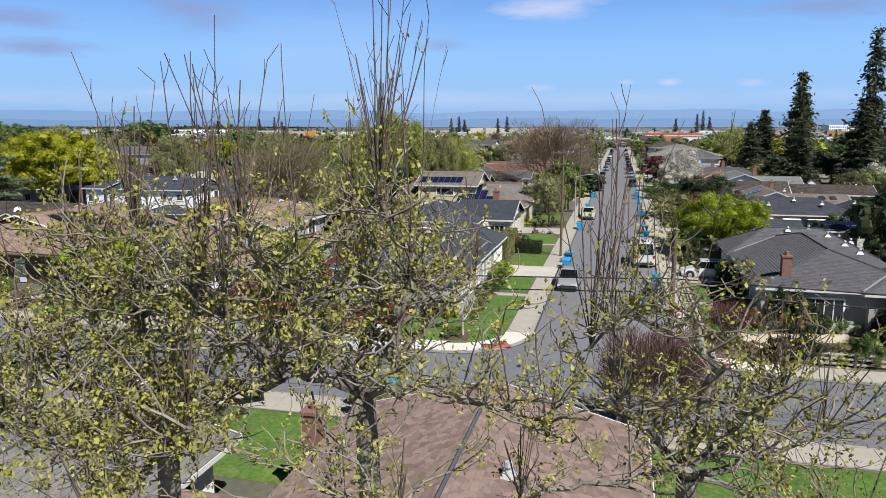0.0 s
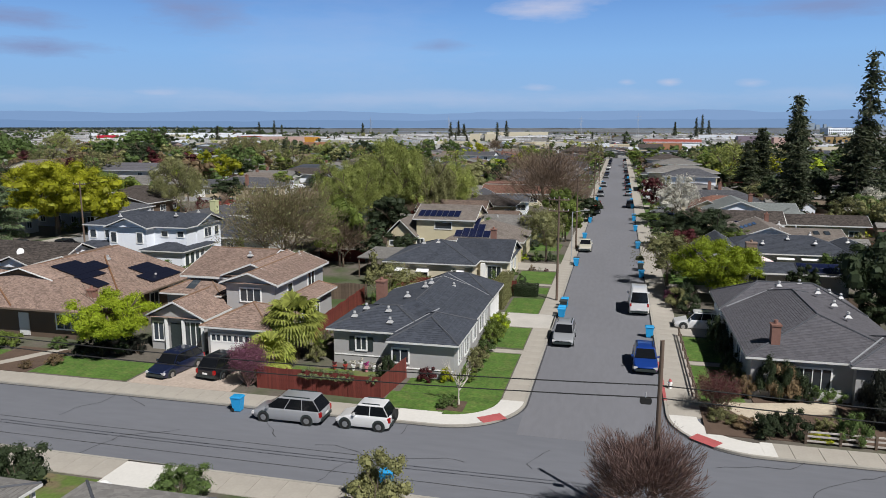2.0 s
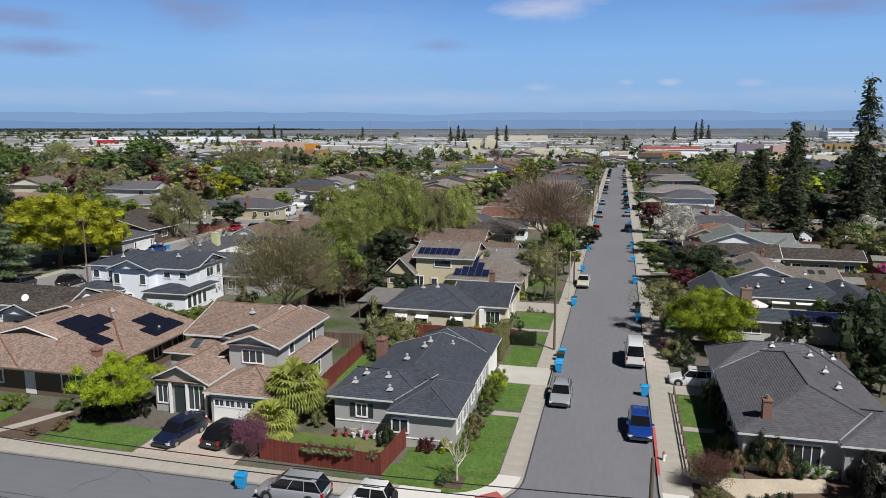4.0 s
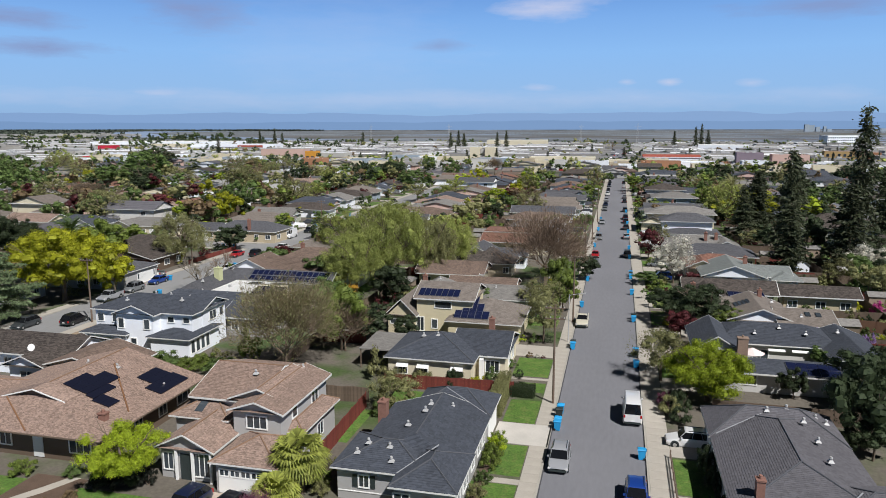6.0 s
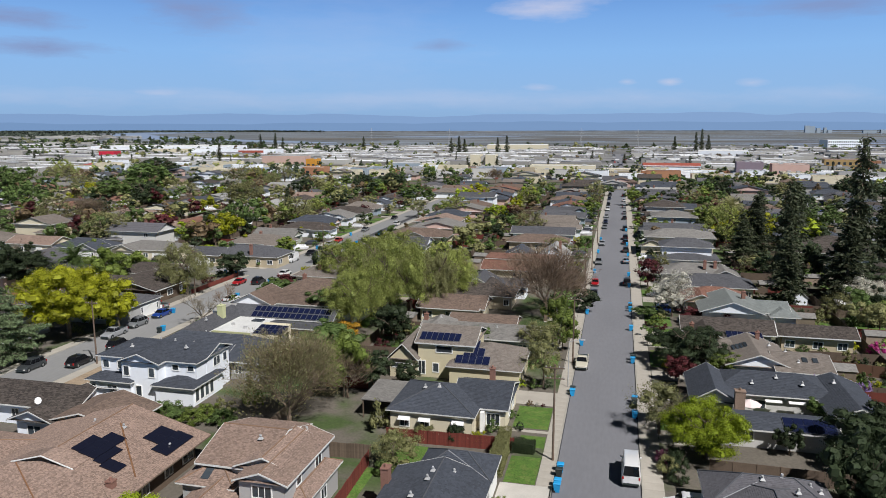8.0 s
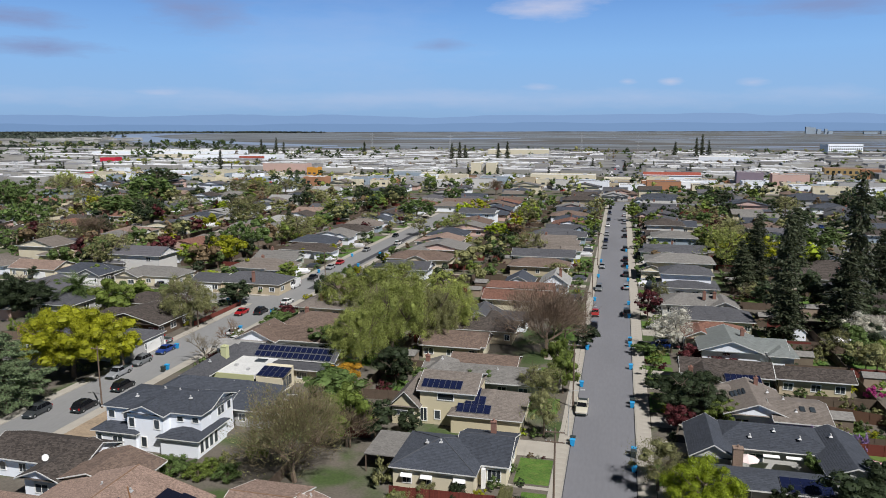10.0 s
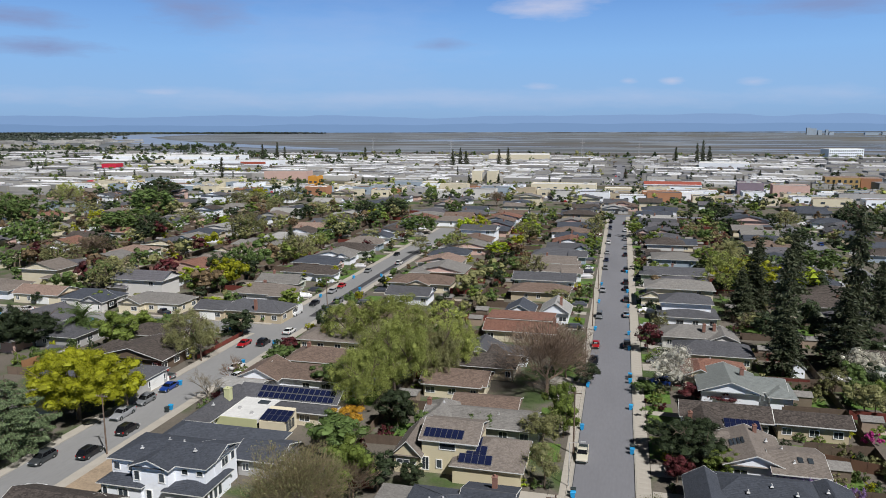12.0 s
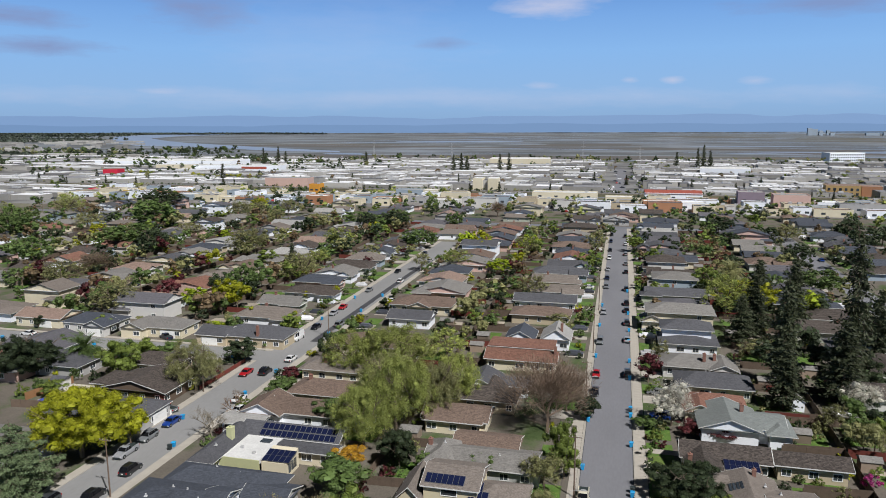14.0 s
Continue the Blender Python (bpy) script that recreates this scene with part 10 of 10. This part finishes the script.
def pollard(base, fork, limbs_to, tufts, seed, label):
    """A pollard: trunk to a fork, crooked limbs through given places, side branches with twigs, tufts of young leaves, upright shoots.
    A limb is (joints as (across, ahead, height), radius, side branches, shoots, top of the shoots)."""
    rng, rg = random.Random(seed), np.random.default_rng(seed)
    org = at_view(base[0], base[1], 0.1)
    t = thing("pollarded_tree", org.x, org.y, 0.1, label, "tree", "pollarded trees")
    fk = at_view(*fork) - org
    trunk, p = Solid(), Vector((0, 0, -0.2))
    for i in range(1, 7):
        q = fk * (i / 6) + (Vector((rng.uniform(-0.07, 0.07), rng.uniform(-0.07, 0.07), 0)) if i < 6 else Vector())
        trunk.tube(p, q, 0.26 - 0.022 * i, 0.24 - 0.022 * i, 9, False)
        p = q
    part("trunk", trunk, LIMBBARK, t)
    twigs, shoots, spots = Solid(), Solid(), []
    for places, r0, n_side, n_shoot, top in limbs_to:
        limb, p, r, line = Solid(), fk.copy(), r0 * 0.72, [fk.copy()]
        for place in places:
            k, m = at_view(*place) - org, 4
            for i in range(1, m + 1):
                q = p.lerp(k, 1.0 / (m - i + 1)) + (Vector((rng.gauss(0, 0.05), rng.gauss(0, 0.05), rng.gauss(0, 0.05))) if i < m else Vector())
                limb.tube(p, q, r, r * 0.95, 7, False)
                if rng.random() < 0.4:
                    limb.tube(q - Vector((0, 0, r * 0.5)), q + Vector((rng.uniform(-1, 1), rng.uniform(-1, 1), 0.8)) * r * 1.3, r * 1.05, r * 0.6, 6)
                p, r = q, max(0.016, r * 0.89)
                line.append(q)
        end = line[-1]
        limb.loft([[tuple(end + Vector((rr * math.cos(w), rr * math.sin(w), zz))) for w in [j * math.pi / 4 for j in range(8)]] for rr, zz in ((r * 0.7, -r), (r * 1.9, -r * 0.3), (r * 1.8, r * 0.8), (r * 0.6, r * 1.5))])
        part("limb", limb, LIMBBARK, t, "crooked grey pollarded limb")
        for _ in range(int(n_side * 1.8)):
            o = rng.choice(line[2:])
            w = rng.uniform(0, 6.283)
            js = crooked(twigs, rng, o, Vector((math.cos(w), math.sin(w), rng.uniform(-0.15, 1.0))), rng.uniform(0.5, 1.6), rng.uniform(0.008, 0.019), 0.13, 0.24, 0.07, 4, 0.9)
            for j in js[1:]:
                if rng.random() < 0.75:
                    w = rng.uniform(0, 6.283)
                    ks = crooked(twigs, rng, j, Vector((math.cos(w), math.sin(w), rng.uniform(0.0, 1.4))), rng.uniform(0.12, 0.5), 0.006, 0.09, 0.3, 0.06, 3, 0.85)
                    spots += ks[1:]
        for i in range(int(n_shoot * 2.2)):
            o = line[-1] if rng.random() < 0.6 else rng.choice(line[len(line) // 2:])
            h = (top - o.z - org.z) * rng.uniform(0.45, 1.0)
            js = crooked(shoots, rng, o, Vector((rng.gauss(0, 0.17), rng.gauss(0, 0.17), 1)), h, rng.uniform(0.005, 0.010), 0.2, 0.035, 0.025, 4, 0.93)
            for k, j in enumerate(js[1:]):
                f = k / len(js)
                if rng.random() < 0.3:
                    w = rng.uniform(0, 6.283)
                    ks = crooked(shoots, rng, j, Vector((math.cos(w), math.sin(w), rng.uniform(0.8, 2.6))), rng.uniform(0.15, 0.6) * (1.1 - f), 0.0045, 0.1, 0.12, 0.1, 3, 0.85)
                    if rng.random() > f + 0.25:
                        spots.append(ks[-1])
                if rng.random() < 0.5 - f:
                    spots.append(j)
    tagged(part("twig_growth", twigs, TWIGGREY, t), "crooked grey-brown twigs", kind="stuff")
    tagged(part("shoot_growth", shoots, SHOOT, t), "thin upright brown shoots", kind="stuff")
    spots = np.array([tuple(k) for k in spots])
    tufts = int(tufts * 1.15)
    c = spots[rg.integers(0, len(spots), tufts)]
    p = np.repeat(c, 6, 0) + rg.normal(scale=0.035, size=(tufts * 6, 3))
    a = rg.normal(size=p.shape) + np.array([0, 0, 0.5])
    a /= np.linalg.norm(a, axis=1)[:, None]
    b = np.cross(a, rg.normal(size=p.shape))
    b /= np.linalg.norm(b, axis=1)[:, None]
    z_ = rg.uniform(0.025, 0.065, len(p))[:, None]
    part("young_foliage", quads_mesh("young_foliage", np.stack([p, p + a * z_ * 0.45 - b * z_ * 0.3, p + a * z_, p + a * z_ * 0.45 + b * z_ * 0.3], 1), LEAF["sprout"]), None, t, "tufts of yellow-green young leaves")
    return t


WORDS = "grey pollarded street tree with crooked limbs, upright shoots and first leaves"
pollard((-1.0, 7.4), (-0.93, 7.0, 11.3), (
    (((-1.3, 6.8, 11.9), (-1.65, 6.6, 12.5), (-1.95, 6.5, 12.9)), 0.13, 20, 9, 14.9),
    (((-0.6, 6.9, 12.0), (-0.42, 6.8, 12.7), (-0.72, 6.6, 13.3)), 0.13, 20, 14, 15.5),
    (((-0.35, 6.6, 11.55), (0.35, 6.3, 11.4), (0.8, 6.2, 11.2)), 0.07, 16, 3, 12.4),
    (((-1.6, 6.6, 11.7), (-2.1, 6.4, 12.2)), 0.09, 18, 7, 14.4),
    (((-0.8, 7.6, 12.2), (-1.2, 8.2, 12.8)), 0.10, 20, 8, 14.4),
    (((-0.3, 7.4, 11.9), (0.2, 7.8, 12.3)), 0.08, 14, 4, 13.6),
    (((-1.2, 6.0, 10.8), (-0.5, 5.6, 10.8)), 0.07, 12, 3, 11.6)), 1500, 5, WORDS)
pollard((-3.6, 7.6), (-3.0, 7.2, 10.9), (
    (((-2.7, 6.9, 11.7), (-2.35, 6.7, 12.6)), 0.11, 18, 8, 14.8),
    (((-3.2, 7.1, 12.0), (-3.1, 7.0, 12.9)), 0.11, 18, 9, 14.4),
    (((-3.7, 7.3, 11.8), (-3.9, 7.4, 12.7)), 0.10, 18, 5, 13.9),
    (((-4.0, 7.2, 11.3), (-4.7, 7.4, 12.1)), 0.09, 18, 4, 13.6),
    (((-4.2, 6.9, 10.8), (-5.0, 7.0, 11.2)), 0.08, 18, 3, 12.6),
    (((-3.4, 6.4, 11.0), (-3.9, 6.0, 11.5)), 0.08, 16, 4, 12.6),
    (((-2.6, 6.4, 11.0), (-2.3, 5.9, 11.4)), 0.08, 16, 4, 12.6),
    (((-3.0, 6.4, 10.6), (-3.1, 5.7, 10.7)), 0.07, 16, 3, 11.6),
    (((-2.3, 7.0, 11.2), (-1.7, 6.8, 11.5)), 0.07, 14, 4, 12.9)), 2600, 6, WORDS)
pollard((2.7, 7.6), (2.35, 7.0, 10.4), (
    (((2.45, 6.9, 11.4), (2.25, 6.9, 12.1), (1.7, 6.9, 12.1), (1.3, 6.9, 11.8)), 0.11, 18, 12, 14.3),
    (((1.9, 6.7, 10.55), (1.2, 6.6, 10.55), (0.6, 6.6, 10.35)), 0.09, 10, 4, 11.5),
    (((2.8, 6.9, 10.9), (3.15, 6.8, 11.4)), 0.07, 16, 5, 12.6),
    (((3.0, 7.0, 10.6), (3.7, 7.0, 10.9)), 0.06, 14, 4, 12.0),
    (((3.2, 6.4, 10.3), (4.1, 6.3, 10.3)), 0.05, 14, 5, 11.4),
    (((1.9, 6.9, 11.0), (1.5, 6.9, 11.3)), 0.07, 12, 5, 12.4)), 900, 8, WORDS)
